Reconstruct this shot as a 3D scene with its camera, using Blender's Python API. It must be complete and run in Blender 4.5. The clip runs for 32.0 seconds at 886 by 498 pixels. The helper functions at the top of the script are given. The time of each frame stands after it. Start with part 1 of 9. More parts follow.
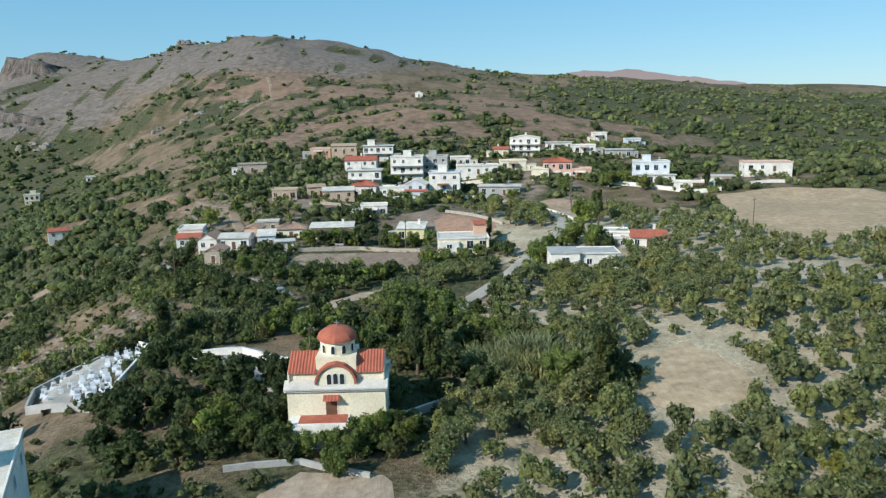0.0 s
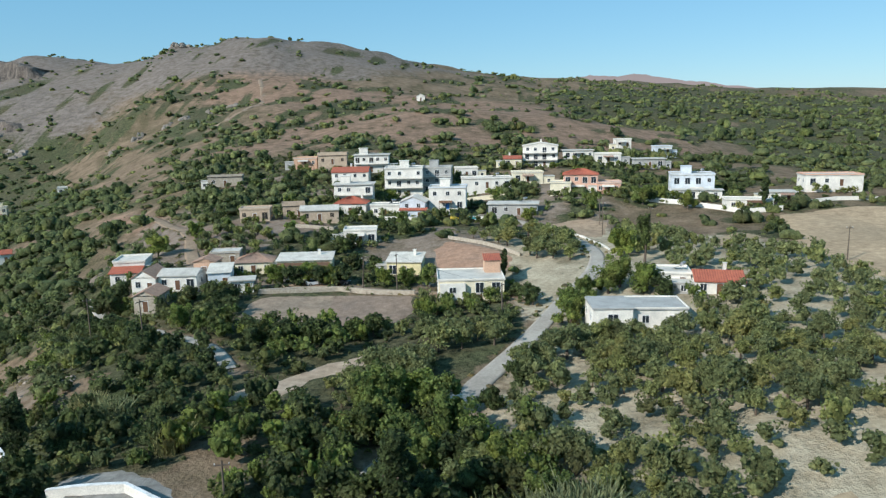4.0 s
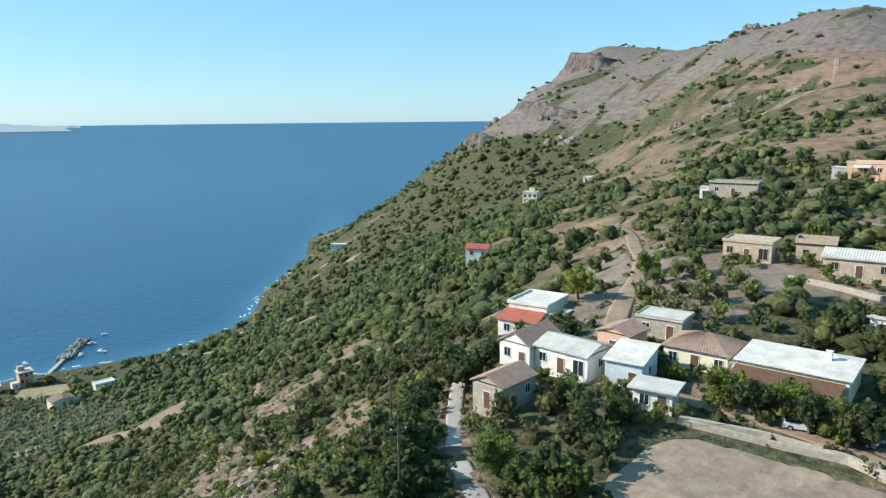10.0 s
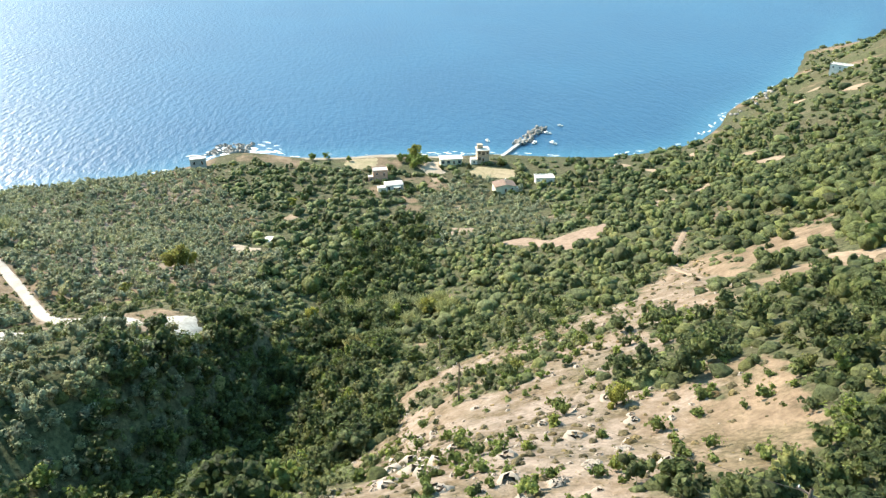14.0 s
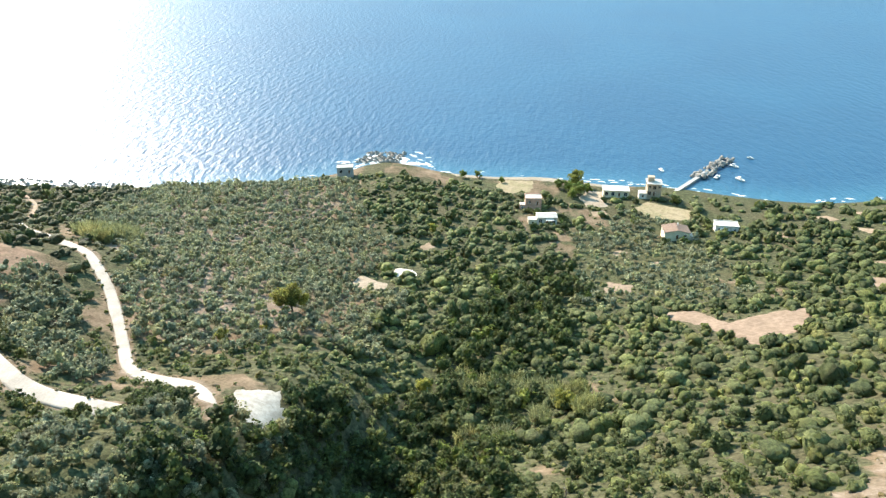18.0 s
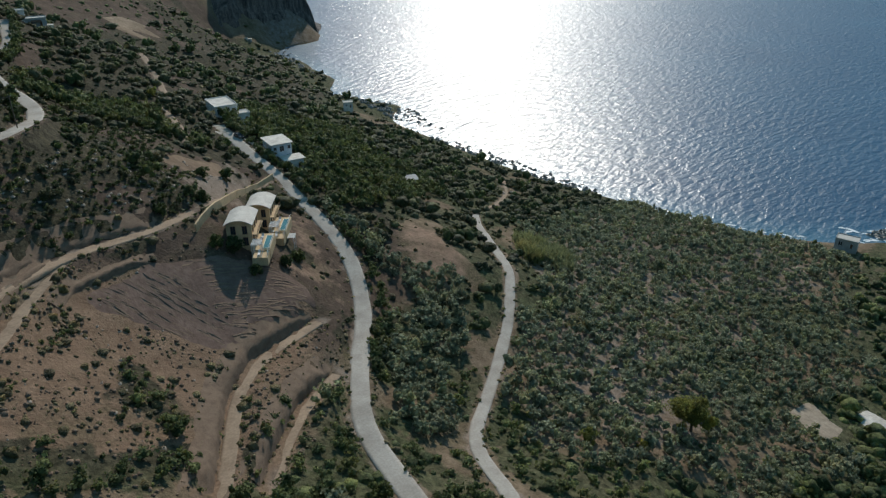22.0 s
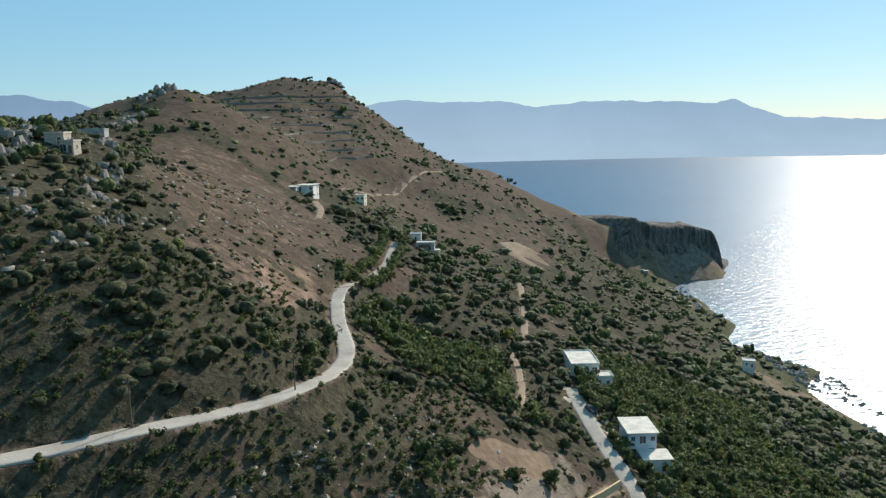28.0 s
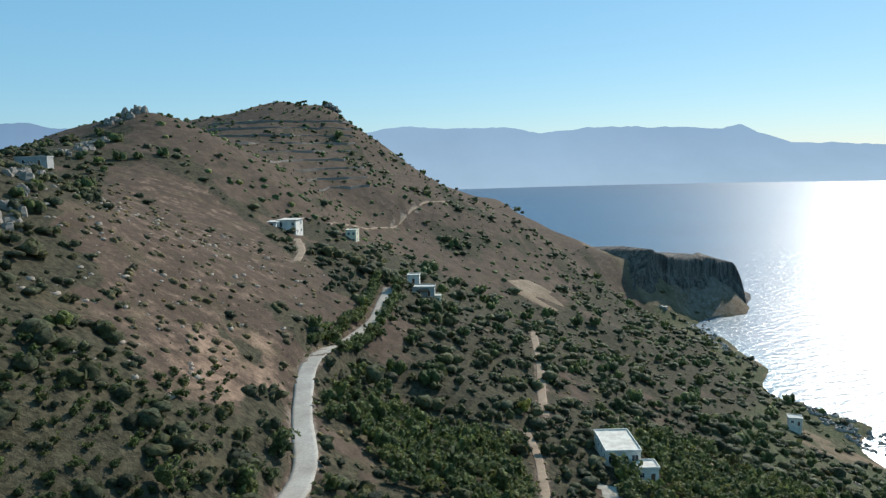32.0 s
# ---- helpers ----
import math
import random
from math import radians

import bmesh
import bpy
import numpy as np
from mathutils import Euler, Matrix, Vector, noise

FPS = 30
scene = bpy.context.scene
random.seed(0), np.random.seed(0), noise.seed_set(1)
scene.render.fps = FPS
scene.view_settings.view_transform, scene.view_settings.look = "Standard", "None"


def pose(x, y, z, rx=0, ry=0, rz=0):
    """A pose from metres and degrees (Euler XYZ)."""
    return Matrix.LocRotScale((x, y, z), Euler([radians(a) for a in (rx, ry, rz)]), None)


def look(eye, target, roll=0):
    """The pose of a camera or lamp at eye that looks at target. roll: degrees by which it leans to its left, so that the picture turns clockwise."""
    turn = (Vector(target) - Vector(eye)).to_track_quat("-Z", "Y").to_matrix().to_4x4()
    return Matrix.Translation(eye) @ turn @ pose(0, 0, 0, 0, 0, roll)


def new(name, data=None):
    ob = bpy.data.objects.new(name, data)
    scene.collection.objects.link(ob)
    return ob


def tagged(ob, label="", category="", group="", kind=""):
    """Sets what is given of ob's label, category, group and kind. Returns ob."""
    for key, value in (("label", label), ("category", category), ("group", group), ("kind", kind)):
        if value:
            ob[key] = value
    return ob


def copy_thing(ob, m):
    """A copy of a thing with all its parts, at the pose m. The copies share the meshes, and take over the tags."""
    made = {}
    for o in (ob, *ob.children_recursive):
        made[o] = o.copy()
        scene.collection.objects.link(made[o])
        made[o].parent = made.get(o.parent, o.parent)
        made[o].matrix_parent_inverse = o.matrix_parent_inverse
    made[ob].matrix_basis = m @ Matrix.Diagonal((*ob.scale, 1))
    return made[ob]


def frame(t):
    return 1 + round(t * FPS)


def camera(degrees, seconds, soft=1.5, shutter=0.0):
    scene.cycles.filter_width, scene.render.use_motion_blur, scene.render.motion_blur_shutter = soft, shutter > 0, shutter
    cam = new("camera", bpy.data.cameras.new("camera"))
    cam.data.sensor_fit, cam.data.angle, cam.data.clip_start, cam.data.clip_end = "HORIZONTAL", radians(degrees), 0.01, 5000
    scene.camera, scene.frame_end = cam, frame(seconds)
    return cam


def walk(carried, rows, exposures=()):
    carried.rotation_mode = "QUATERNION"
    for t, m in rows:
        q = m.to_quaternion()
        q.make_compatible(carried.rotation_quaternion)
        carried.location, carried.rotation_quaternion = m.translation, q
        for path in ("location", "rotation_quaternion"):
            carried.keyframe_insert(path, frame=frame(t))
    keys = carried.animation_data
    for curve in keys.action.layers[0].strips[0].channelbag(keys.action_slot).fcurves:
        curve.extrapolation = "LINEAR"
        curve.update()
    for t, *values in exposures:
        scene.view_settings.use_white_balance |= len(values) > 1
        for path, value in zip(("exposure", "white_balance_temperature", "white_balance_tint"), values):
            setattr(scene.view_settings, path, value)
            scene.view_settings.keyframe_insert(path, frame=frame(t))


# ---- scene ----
cam = camera(63.50, 32.0, soft=1.3)
PATH = [
    (0, (-0.00, -0.00, 151.39), (-0.00, 98.21, 132.57), -0.99),
    (0.5, (0.07, 4.52, 151.24), (0.01, 102.74, 132.46), -1.02),
    (1, (0.12, 8.50, 150.98), (0.03, 106.75, 132.36), -1.08),
    (1.5, (0.29, 13.65, 150.95), (0.07, 111.93, 132.49), -1.14),
    (2, (0.42, 18.98, 151.03), (0.09, 117.27, 132.62), -1.19),
    (2.5, (0.45, 24.38, 151.09), (0.11, 122.70, 132.81), -1.10),
    (3, (0.67, 30.59, 150.84), (0.16, 128.93, 132.68), -1.07),
    (3.5, (0.82, 36.41, 150.76), (0.20, 134.75, 132.63), -1.10),
    (5.5, (0.80, 61.16, 150.58), (-0.22, 159.58, 132.88), -0.80),
    (6, (0.82, 67.61, 150.52), (-0.28, 166.03, 132.88), -0.71),
    (6.5, (0.83, 73.38, 150.33), (-1.51, 171.81, 132.80), -0.65),
    (7, (0.97, 79.70, 150.09), (-10.34, 177.52, 132.69), -0.71),
    (7.5, (0.73, 85.38, 149.90), (-20.96, 181.47, 132.72), -0.65),
    (8, (0.17, 91.63, 149.62), (-32.27, 184.66, 132.54), -0.66),
    (8.5, (-0.62, 97.25, 149.37), (-42.63, 186.40, 132.40), -0.58),
    (9, (-1.86, 102.79, 149.24), (-52.93, 187.09, 132.31), -0.54),
    (9.5, (-3.55, 108.07, 149.22), (-62.99, 186.69, 132.32), -0.54),
    (10, (-6.21, 114.01, 148.99), (-73.90, 185.31, 130.73), -0.54),
    (10.5, (-9.45, 119.52, 148.58), (-83.57, 181.91, 123.81), -0.21),
    (11, (-13.01, 124.50, 148.49), (-92.58, 176.09, 116.74), -0.16),
    (11.5, (-16.50, 128.67, 148.57), (-99.41, 169.20, 110.04), -0.10),
    (12, (-20.36, 132.47, 148.76), (-105.18, 161.12, 104.22), -0.08),
    (12.5, (-25.25, 135.68, 148.19), (-113.40, 151.03, 103.52), 0.04),
    (13, (-29.59, 138.27, 148.14), (-117.98, 152.30, 103.53), -0.02),
    (13.5, (-33.85, 140.18, 148.39), (-122.24, 154.15, 103.77), -0.03),
    (14, (-38.61, 141.72, 148.61), (-126.99, 155.72, 103.97), 0.02),
    (14.5, (-43.28, 143.14, 148.84), (-131.64, 157.10, 104.13), -0.00),
    (16.5, (-64.84, 147.70, 148.82), (-153.64, 157.29, 103.85), 0.25),
    (17, (-70.49, 148.63, 148.89), (-159.68, 152.84, 103.87), 0.06),
    (17.5, (-75.90, 149.53, 148.67), (-165.17, 148.01, 103.64), -0.21),
    (18, (-82.56, 149.40, 148.52), (-171.48, 141.70, 103.42), -0.13),
    (18.5, (-88.31, 148.99, 148.21), (-176.55, 135.46, 103.15), -0.09),
    (19, (-94.28, 149.28, 148.44), (-181.15, 128.63, 103.41), -0.11),
    (19.5, (-100.27, 149.17, 148.73), (-184.84, 120.70, 103.60), -0.12),
    (20, (-106.49, 148.39, 148.74), (-187.90, 111.85, 103.61), -0.16),
    (20.5, (-112.33, 147.23, 148.82), (-190.17, 103.63, 103.65), -0.17),
    (21, (-118.38, 145.86, 149.16), (-191.44, 94.73, 103.89), -0.18),
    (21.5, (-123.47, 144.20, 149.48), (-191.77, 86.93, 104.16), -0.09),
    (22, (-128.72, 142.10, 149.81), (-190.57, 77.99, 104.36), -0.24),
    (22.5, (-134.17, 138.83, 149.49), (-189.37, 68.94, 104.01), -0.44),
    (23, (-139.33, 135.26, 149.07), (-187.76, 60.48, 103.66), -0.46),
    (23.5, (-143.81, 131.68, 149.01), (-188.02, 54.31, 103.63), -0.57),
    (24, (-147.84, 127.61, 149.01), (-187.98, 47.75, 104.17), -0.59),
    (24.5, (-151.24, 123.55, 148.98), (-187.20, 41.10, 105.29), -0.62),
    (25, (-154.45, 119.13, 148.98), (-185.67, 34.16, 106.50), -0.67),
    (25.5, (-157.05, 114.88, 149.16), (-183.61, 27.65, 108.10), -0.66),
    (27.5, (-165.88, 94.84, 146.71), (-187.00, -0.45, 124.97), -1.01),
    (28, (-167.32, 89.61, 146.46), (-188.65, -6.72, 130.20), -1.07),
    (28.5, (-168.69, 84.56, 146.33), (-190.09, -12.29, 133.60), -1.11),
    (29, (-170.14, 79.20, 146.31), (-191.46, -17.67, 133.60), -1.10),
    (29.5, (-171.54, 74.02, 146.30), (-192.77, -22.87, 133.57), -1.11),
    (30, (-172.90, 68.50, 146.27), (-194.06, -28.41, 133.55), -1.15),
    (30.5, (-174.20, 62.87, 146.33), (-195.28, -34.05, 133.60), -1.14),
    (31, (-175.47, 57.31, 146.43), (-196.53, -39.62, 133.71), -1.19),
    (31.5, (-176.81, 51.73, 146.48), (-197.82, -45.21, 133.77), -1.22),
    (32, (-178.41, 45.67, 146.59), (-199.31, -51.30, 133.91), -1.24),
]
EXPOSURES = [(0, 0.05, 6150, 7), (7, 0.05, 6150, 7), (9, 0.35, 6250, 8), (10, 0.45, 6350, 8), (11, 0.8, 6550, 9), (12, 1.28, 6950, 11), (13, 1.28, 7150, 11), (14.5, 1.38, 7200, 11), (17, 1.4, 7350, 12), (19, 0.9, 6750, 10), (20.5, -0.1, 6250, 8), (22, -0.65, 6450, 9), (23, -0.5, 6450, 9), (24.5, 0.68, 6450, 9), (25.5, 0.9, 6550, 9), (28, 0.12, 6750, 9), (32, 0.05, 6350, 8)]
walk(cam, [(t, look(eye, target, lean)) for t, eye, target, lean in PATH], EXPOSURES)

# ---- light: afternoon sun from the south-west, clear sky ----
SUN_TURN, SUN_HIGH = 131.0, 33.0          # degrees to the left of north, and above the horizon
world = bpy.data.worlds.new("sky")
scene.world = world
world.use_nodes = True
wt = world.node_tree
sky = wt.nodes.new("ShaderNodeTexSky")
sky.sky_type, sky.sun_disc = "NISHITA", False
sky.sun_elevation, sky.sun_rotation = radians(SUN_HIGH), radians(-SUN_TURN)
sky.altitude, sky.air_density, sky.dust_density, sky.ozone_density = 100, 1.0, 0.15, 2.5
back = wt.nodes["Background"]
veil = wt.nodes.new("ShaderNodeMix")
veil.data_type = "RGBA"
veil.inputs[0].default_value = 0.5
veil.inputs[7].default_value = (1.8, 5.3, 7.9, 1)
wt.links.new(sky.outputs[0], veil.inputs[6])
wt.links.new(veil.outputs[2], back.inputs[0])
back.inputs[1].default_value = 0.105
sun_data = bpy.data.lights.new("sun", "SUN")
sun_data.energy, sun_data.angle, sun_data.color = 5.0, radians(0.6), (1.0, 0.94, 0.85)
sun_way = Vector((-math.sin(radians(SUN_TURN)) * math.cos(radians(SUN_HIGH)), math.cos(radians(SUN_TURN)) * math.cos(radians(SUN_HIGH)), math.sin(radians(SUN_HIGH))))
sun = new("sun", sun_data)
sun.matrix_world = look(sun_way * 900, (0, 0, 0))

# ---- materials ----
def nodes_of(name):
    m = bpy.data.materials.new(name)
    m.use_nodes = True
    t = m.node_tree
    return m, t, t.nodes["Principled BSDF"]


def noise_node(t, size, detail=4.0, rough=0.6, stretch=None):
    """Noise in world metres: features of that size."""
    geo = t.nodes.new("ShaderNodeNewGeometry")
    n = t.nodes.new("ShaderNodeTexNoise")
    n.inputs["Scale"].default_value, n.inputs["Detail"].default_value, n.inputs["Roughness"].default_value = 1.0 / size, detail, rough
    if stretch:
        mp = t.nodes.new("ShaderNodeMapping")
        mp.inputs["Rotation"].default_value = (0, 0, stretch[3])
        mp.inputs["Scale"].default_value = stretch[:3]
        t.links.new(geo.outputs["Position"], mp.inputs[0])
        t.links.new(mp.outputs[0], n.inputs["Vector"])
    else:
        t.links.new(geo.outputs["Position"], n.inputs["Vector"])
    return n.outputs[0]


def ramp(t, fac, lo, hi, a=0.35, b=0.65):
    r = t.nodes.new("ShaderNodeValToRGB")
    e = r.color_ramp.elements
    e[0].position, e[1].position = a, b
    e[0].color, e[1].color = (*lo, 1), (*hi, 1)
    t.links.new(fac, r.inputs[0])
    return r.outputs[0]


def blend(t, fac, a, b, how="MIX"):
    m = t.nodes.new("ShaderNodeMix")
    m.data_type, m.blend_type = "RGBA", how
    for value, slot in ((fac, m.inputs[0]), (a, m.inputs[6]), (b, m.inputs[7])):
        if isinstance(value, (int, float)):
            slot.default_value = value
        elif isinstance(value, tuple):
            slot.default_value = (*value, 1)
        else:
            t.links.new(value, slot)
    return m.outputs[2]


def bump(t, shader, fac, strength, distance):
    b = t.nodes.new("ShaderNodeBump")
    b.inputs["Strength"].default_value, b.inputs["Distance"].default_value = strength, distance
    t.links.new(fac, b.inputs["Height"])
    t.links.new(b.outputs[0], shader.inputs["Normal"])


def surface(name, colour, rough=0.9, stain=None, coarse=3.0, fine=0.25, amount=0.5, relief=0.02, metal=0.0, piece=0.0, specular=0.3):
    """A worn surface: a base colour, a second one in patches, and fine grain."""
    m, t, s = nodes_of(name)
    stain = stain or tuple(c * 0.72 for c in colour)
    n1, n2 = noise_node(t, coarse), noise_node(t, fine, 3.0)
    base = ramp(t, n1, stain, colour, 0.5 - 0.35 * amount, 0.62)
    grain = ramp(t, n2, (0.82, 0.82, 0.82), (1.08, 1.08, 1.08), 0.3, 0.7)
    out = blend(t, 1.0, base, grain, "MULTIPLY")
    if piece:
        info = t.nodes.new("ShaderNodeObjectInfo")
        shade = ramp(t, info.outputs["Random"], (1 - piece,) * 3, (1 + piece,) * 3, 0.0, 1.0)
        out = blend(t, 1.0, out, shade, "MULTIPLY")
    t.links.new(out, s.inputs["Base Color"])
    s.inputs["Roughness"].default_value, s.inputs["Metallic"].default_value = rough, metal
    s.inputs["Specular IOR Level"].default_value = specular
    if relief:
        bump(t, s, n2, 0.6, relief)
    return m


def foliage(name, dark, light, through_light=0.32, patch=4.0):
    """Leaves: each small spray has its own shade, and neighbours lean to one tone."""
    m, t, s = nodes_of(name)
    geo = t.nodes.new("ShaderNodeNewGeometry")
    leaf = ramp(t, geo.outputs["Random Per Island"], dark, light, 0.0, 1.0)
    tone = ramp(t, noise_node(t, patch, 2.0), (0.7, 0.73, 0.68), (1.3, 1.27, 1.15), 0.3, 0.7)
    dry = blend(t, ramp(t, noise_node(t, patch * 2.3, 2.0), (0, 0, 0), (0.5, 0.5, 0.5), 0.56, 0.75), leaf, (0.16, 0.12, 0.055))
    own = t.nodes.new("ShaderNodeAttribute")
    own.attribute_name = "plant"
    info = t.nodes.new("ShaderNodeObjectInfo")
    each = t.nodes.new("ShaderNodeMath")
    each.operation = "ADD"
    t.links.new(own.outputs["Fac"], each.inputs[0])
    t.links.new(info.outputs["Random"], each.inputs[1])
    turn = t.nodes.new("ShaderNodeMath")
    turn.operation = "FRACT"
    t.links.new(each.outputs[0], turn.inputs[0])
    kinds = t.nodes.new("ShaderNodeValToRGB")
    for spot, tint in ((0.3, (0.84, 0.86, 0.88)), (0.6, (0.98, 0.99, 0.94)), (0.8, (1.06, 1.06, 0.84)), (0.93, (1.12, 1.0, 0.85))):
        kinds.color_ramp.elements.new(spot).color = (*tint, 1)
    kinds.color_ramp.elements[0].color = (0.72, 0.76, 0.74, 1)
    kinds.color_ramp.elements[-1].color = (0.95, 1.0, 1.0, 1)
    t.links.new(turn.outputs[0], kinds.inputs[0])
    leafy = noise_node(t, 0.62, 6.0, 0.75)
    col = blend(t, 1.0, blend(t, 1.0, dry, tone, "MULTIPLY"), kinds.outputs[0], "MULTIPLY")
    col = blend(t, 1.0, col, ramp(t, leafy, (0.52, 0.54, 0.52), (1.45, 1.42, 1.36), 0.38, 0.63), "MULTIPLY")
    bump(t, s, leafy, 1.0, 0.8)
    t.links.new(col, s.inputs["Base Color"])
    s.inputs["Roughness"].default_value = 0.65
    s.inputs["Specular IOR Level"].default_value = 0.25
    tr = t.nodes.new("ShaderNodeBsdfTranslucent")
    t.links.new(col, tr.inputs[0])
    mix = t.nodes.new("ShaderNodeMixShader")
    mix.inputs[0].default_value = through_light
    t.links.new(s.outputs[0], mix.inputs[1])
    t.links.new(tr.outputs[0], mix.inputs[2])
    t.links.new(mix.outputs[0], t.nodes["Material Output"].inputs[0])
    return m


def ground_material():
    m, t, s = nodes_of("hillside_earth")

    def mask(name):
        a = t.nodes.new("ShaderNodeAttribute")
        a.attribute_name = name
        return a.outputs["Fac"]

    big, mid, small = noise_node(t, 26.0, 6.0, 0.65), noise_node(t, 5.0, 5.0, 0.7), noise_node(t, 0.7, 4.0, 0.7)
    spot = noise_node(t, 2.2, 5.0, 0.62)
    dry = ramp(t, mid, (0.135, 0.096, 0.062), (0.27, 0.198, 0.135), 0.33, 0.67)
    low_green = ramp(t, small, (0.055, 0.05, 0.026), (0.15, 0.12, 0.07), 0.35, 0.65)
    base = blend(t, ramp(t, big, (0, 0, 0), (1, 1, 1), 0.36, 0.52), low_green, dry)
    # Brown southern earth, darkened in colour for slopes seen against the sun.
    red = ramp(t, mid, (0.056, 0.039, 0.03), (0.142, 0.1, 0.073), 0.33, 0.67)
    rock = ramp(t, mid, (0.13, 0.108, 0.094), (0.255, 0.212, 0.182), 0.35, 0.68)
    soil = ramp(t, mid, (0.178, 0.138, 0.108), (0.298, 0.236, 0.186), 0.3, 0.7)
    clay = ramp(t, mid, (0.175, 0.112, 0.078), (0.325, 0.217, 0.153), 0.32, 0.68)
    leaf = noise_node(t, 1.5, 5.0, 0.7)
    green = blend(t, ramp(t, big, (0, 0, 0), (1, 1, 1), 0.4, 0.6), ramp(t, leaf, (0.03, 0.036, 0.017), (0.124, 0.132, 0.066), 0.36, 0.66), ramp(t, leaf, (0.036, 0.036, 0.019), (0.143, 0.131, 0.076), 0.36, 0.66))
    # Low cover on those backlit slopes is painted browner and darker too.
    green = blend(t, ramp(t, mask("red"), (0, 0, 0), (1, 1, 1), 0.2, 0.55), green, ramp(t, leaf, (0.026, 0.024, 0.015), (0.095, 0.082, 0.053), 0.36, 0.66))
    loam = ramp(t, mid, (0.172, 0.108, 0.071), (0.262, 0.175, 0.117), 0.3, 0.7)
    pale = ramp(t, mid, (0.31, 0.258, 0.18), (0.5, 0.43, 0.315), 0.3, 0.7)
    col = base
    for name, tint in (("rock", rock), ("red", red), ("clay", clay), ("soil", soil), ("pale", pale), ("loam", loam), ("green", green)):
        edge = t.nodes.new("ShaderNodeMath")
        edge.operation = "ADD"
        wobble = t.nodes.new("ShaderNodeMath")
        wobble.operation = "MULTIPLY_ADD"
        wobble.inputs[1].default_value, wobble.inputs[2].default_value = 1.1, -0.55
        t.links.new(spot if name == "green" else mid, wobble.inputs[0])
        t.links.new(mask(name), edge.inputs[0])
        t.links.new(wobble.outputs[0], edge.inputs[1])
        col = blend(t, ramp(t, edge.outputs[0], (0, 0, 0), (1, 1, 1), 0.36, 0.64), col, tint)
    col = blend(t, ramp(t, noise_node(t, 11.0, 7.0, 0.72), (0, 0, 0), (0.45, 0.45, 0.45), 0.52, 0.62), col, low_green)
    col = blend(t, 1.0, col, ramp(t, small, (0.75,) * 3, (1.18,) * 3, 0.3, 0.7), "MULTIPLY")
    t.links.new(col, s.inputs["Base Color"])
    s.inputs["Roughness"].default_value = 0.95
    s.inputs["Specular IOR Level"].default_value = 0.1
    add = t.nodes.new("ShaderNodeMath")
    add.operation = "ADD"
    t.links.new(mid, add.inputs[0])
    t.links.new(small, add.inputs[1])
    bump(t, s, add.outputs[0], 0.7, 0.55)
    return m


def sea_material():
    m, t, s = nodes_of("sea_water")
    deep = ramp(t, noise_node(t, 160.0, 3.0), (0.004, 0.05, 0.112), (0.008, 0.068, 0.136), 0.35, 0.65)
    near = t.nodes.new("ShaderNodeAttribute")
    near.attribute_name = "shore"
    fac = ramp(t, near.outputs["Fac"], (0, 0, 0), (1, 1, 1), 0.0, 1.0)
    t.links.new(blend(t, fac, deep, (0.028, 0.125, 0.19)), s.inputs["Base Color"])
    s.inputs["Roughness"].default_value = 0.33
    s.inputs["IOR"].default_value = 1.6
    add = t.nodes.new("ShaderNodeMath")
    add.operation = "MULTIPLY_ADD"
    add.inputs[1].default_value = 0.35
    t.links.new(noise_node(t, 2.6, 3.0, 0.6), add.inputs[0])
    t.links.new(noise_node(t, 11.0, 3.0, 0.55, (1.0, 2.6, 1.0, 0.6)), add.inputs[2])
    bump(t, s, add.outputs[0], 0.9, 1.1)
    return m


M_GROUND, M_SEA = ground_material(), sea_material()
M_OLIVE = foliage("olive_leaves", (0.17, 0.194, 0.088), (0.378, 0.402, 0.2))
# Coastal olives: paler and greyer than M_OLIVE, with haze and glare painted in.
M_HAZED_OLIVE = foliage("hazed_coastal_olive_leaves", (0.215, 0.231, 0.163), (0.448, 0.471, 0.341))
M_SCRUB = foliage("scrub_leaves", (0.110, 0.133, 0.059), (0.274, 0.305, 0.143))
# Grey-green southern brush, its tone also lowered for grazing light.
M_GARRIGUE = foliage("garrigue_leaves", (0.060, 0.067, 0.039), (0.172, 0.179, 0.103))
M_THICKET = foliage("carob_leaves", (0.072, 0.095, 0.041), (0.218, 0.256, 0.110))
M_DARK = foliage("dark_tree_leaves", (0.052, 0.073, 0.031), (0.166, 0.208, 0.086))
M_BRIGHT = foliage("bright_green_leaves", (0.130, 0.176, 0.049), (0.311, 0.371, 0.119))
M_GOLD = foliage("yellow_green_leaves", (0.26, 0.26, 0.07), (0.52, 0.5, 0.15), 0.5)
M_REED = foliage("reed_leaves", (0.235, 0.255, 0.135), (0.46, 0.475, 0.29))
M_BRUSH = foliage("dry_brush_leaves", (0.10, 0.082, 0.045), (0.22, 0.175, 0.095), 0.08)
M_DRY = foliage("dry_grass_tufts", (0.13, 0.102, 0.056), (0.27, 0.215, 0.125), 0.08)
M_BARK = surface("bark", (0.13, 0.10, 0.075), coarse=0.6, fine=0.08)
M_ROAD = surface("worn_concrete_road", (0.43, 0.39, 0.34), stain=(0.315, 0.28, 0.24), coarse=6.0, fine=0.4)
M_TRACK = surface("dirt_track", (0.33, 0.24, 0.165), stain=(0.24, 0.17, 0.115), coarse=4.0, fine=0.5)

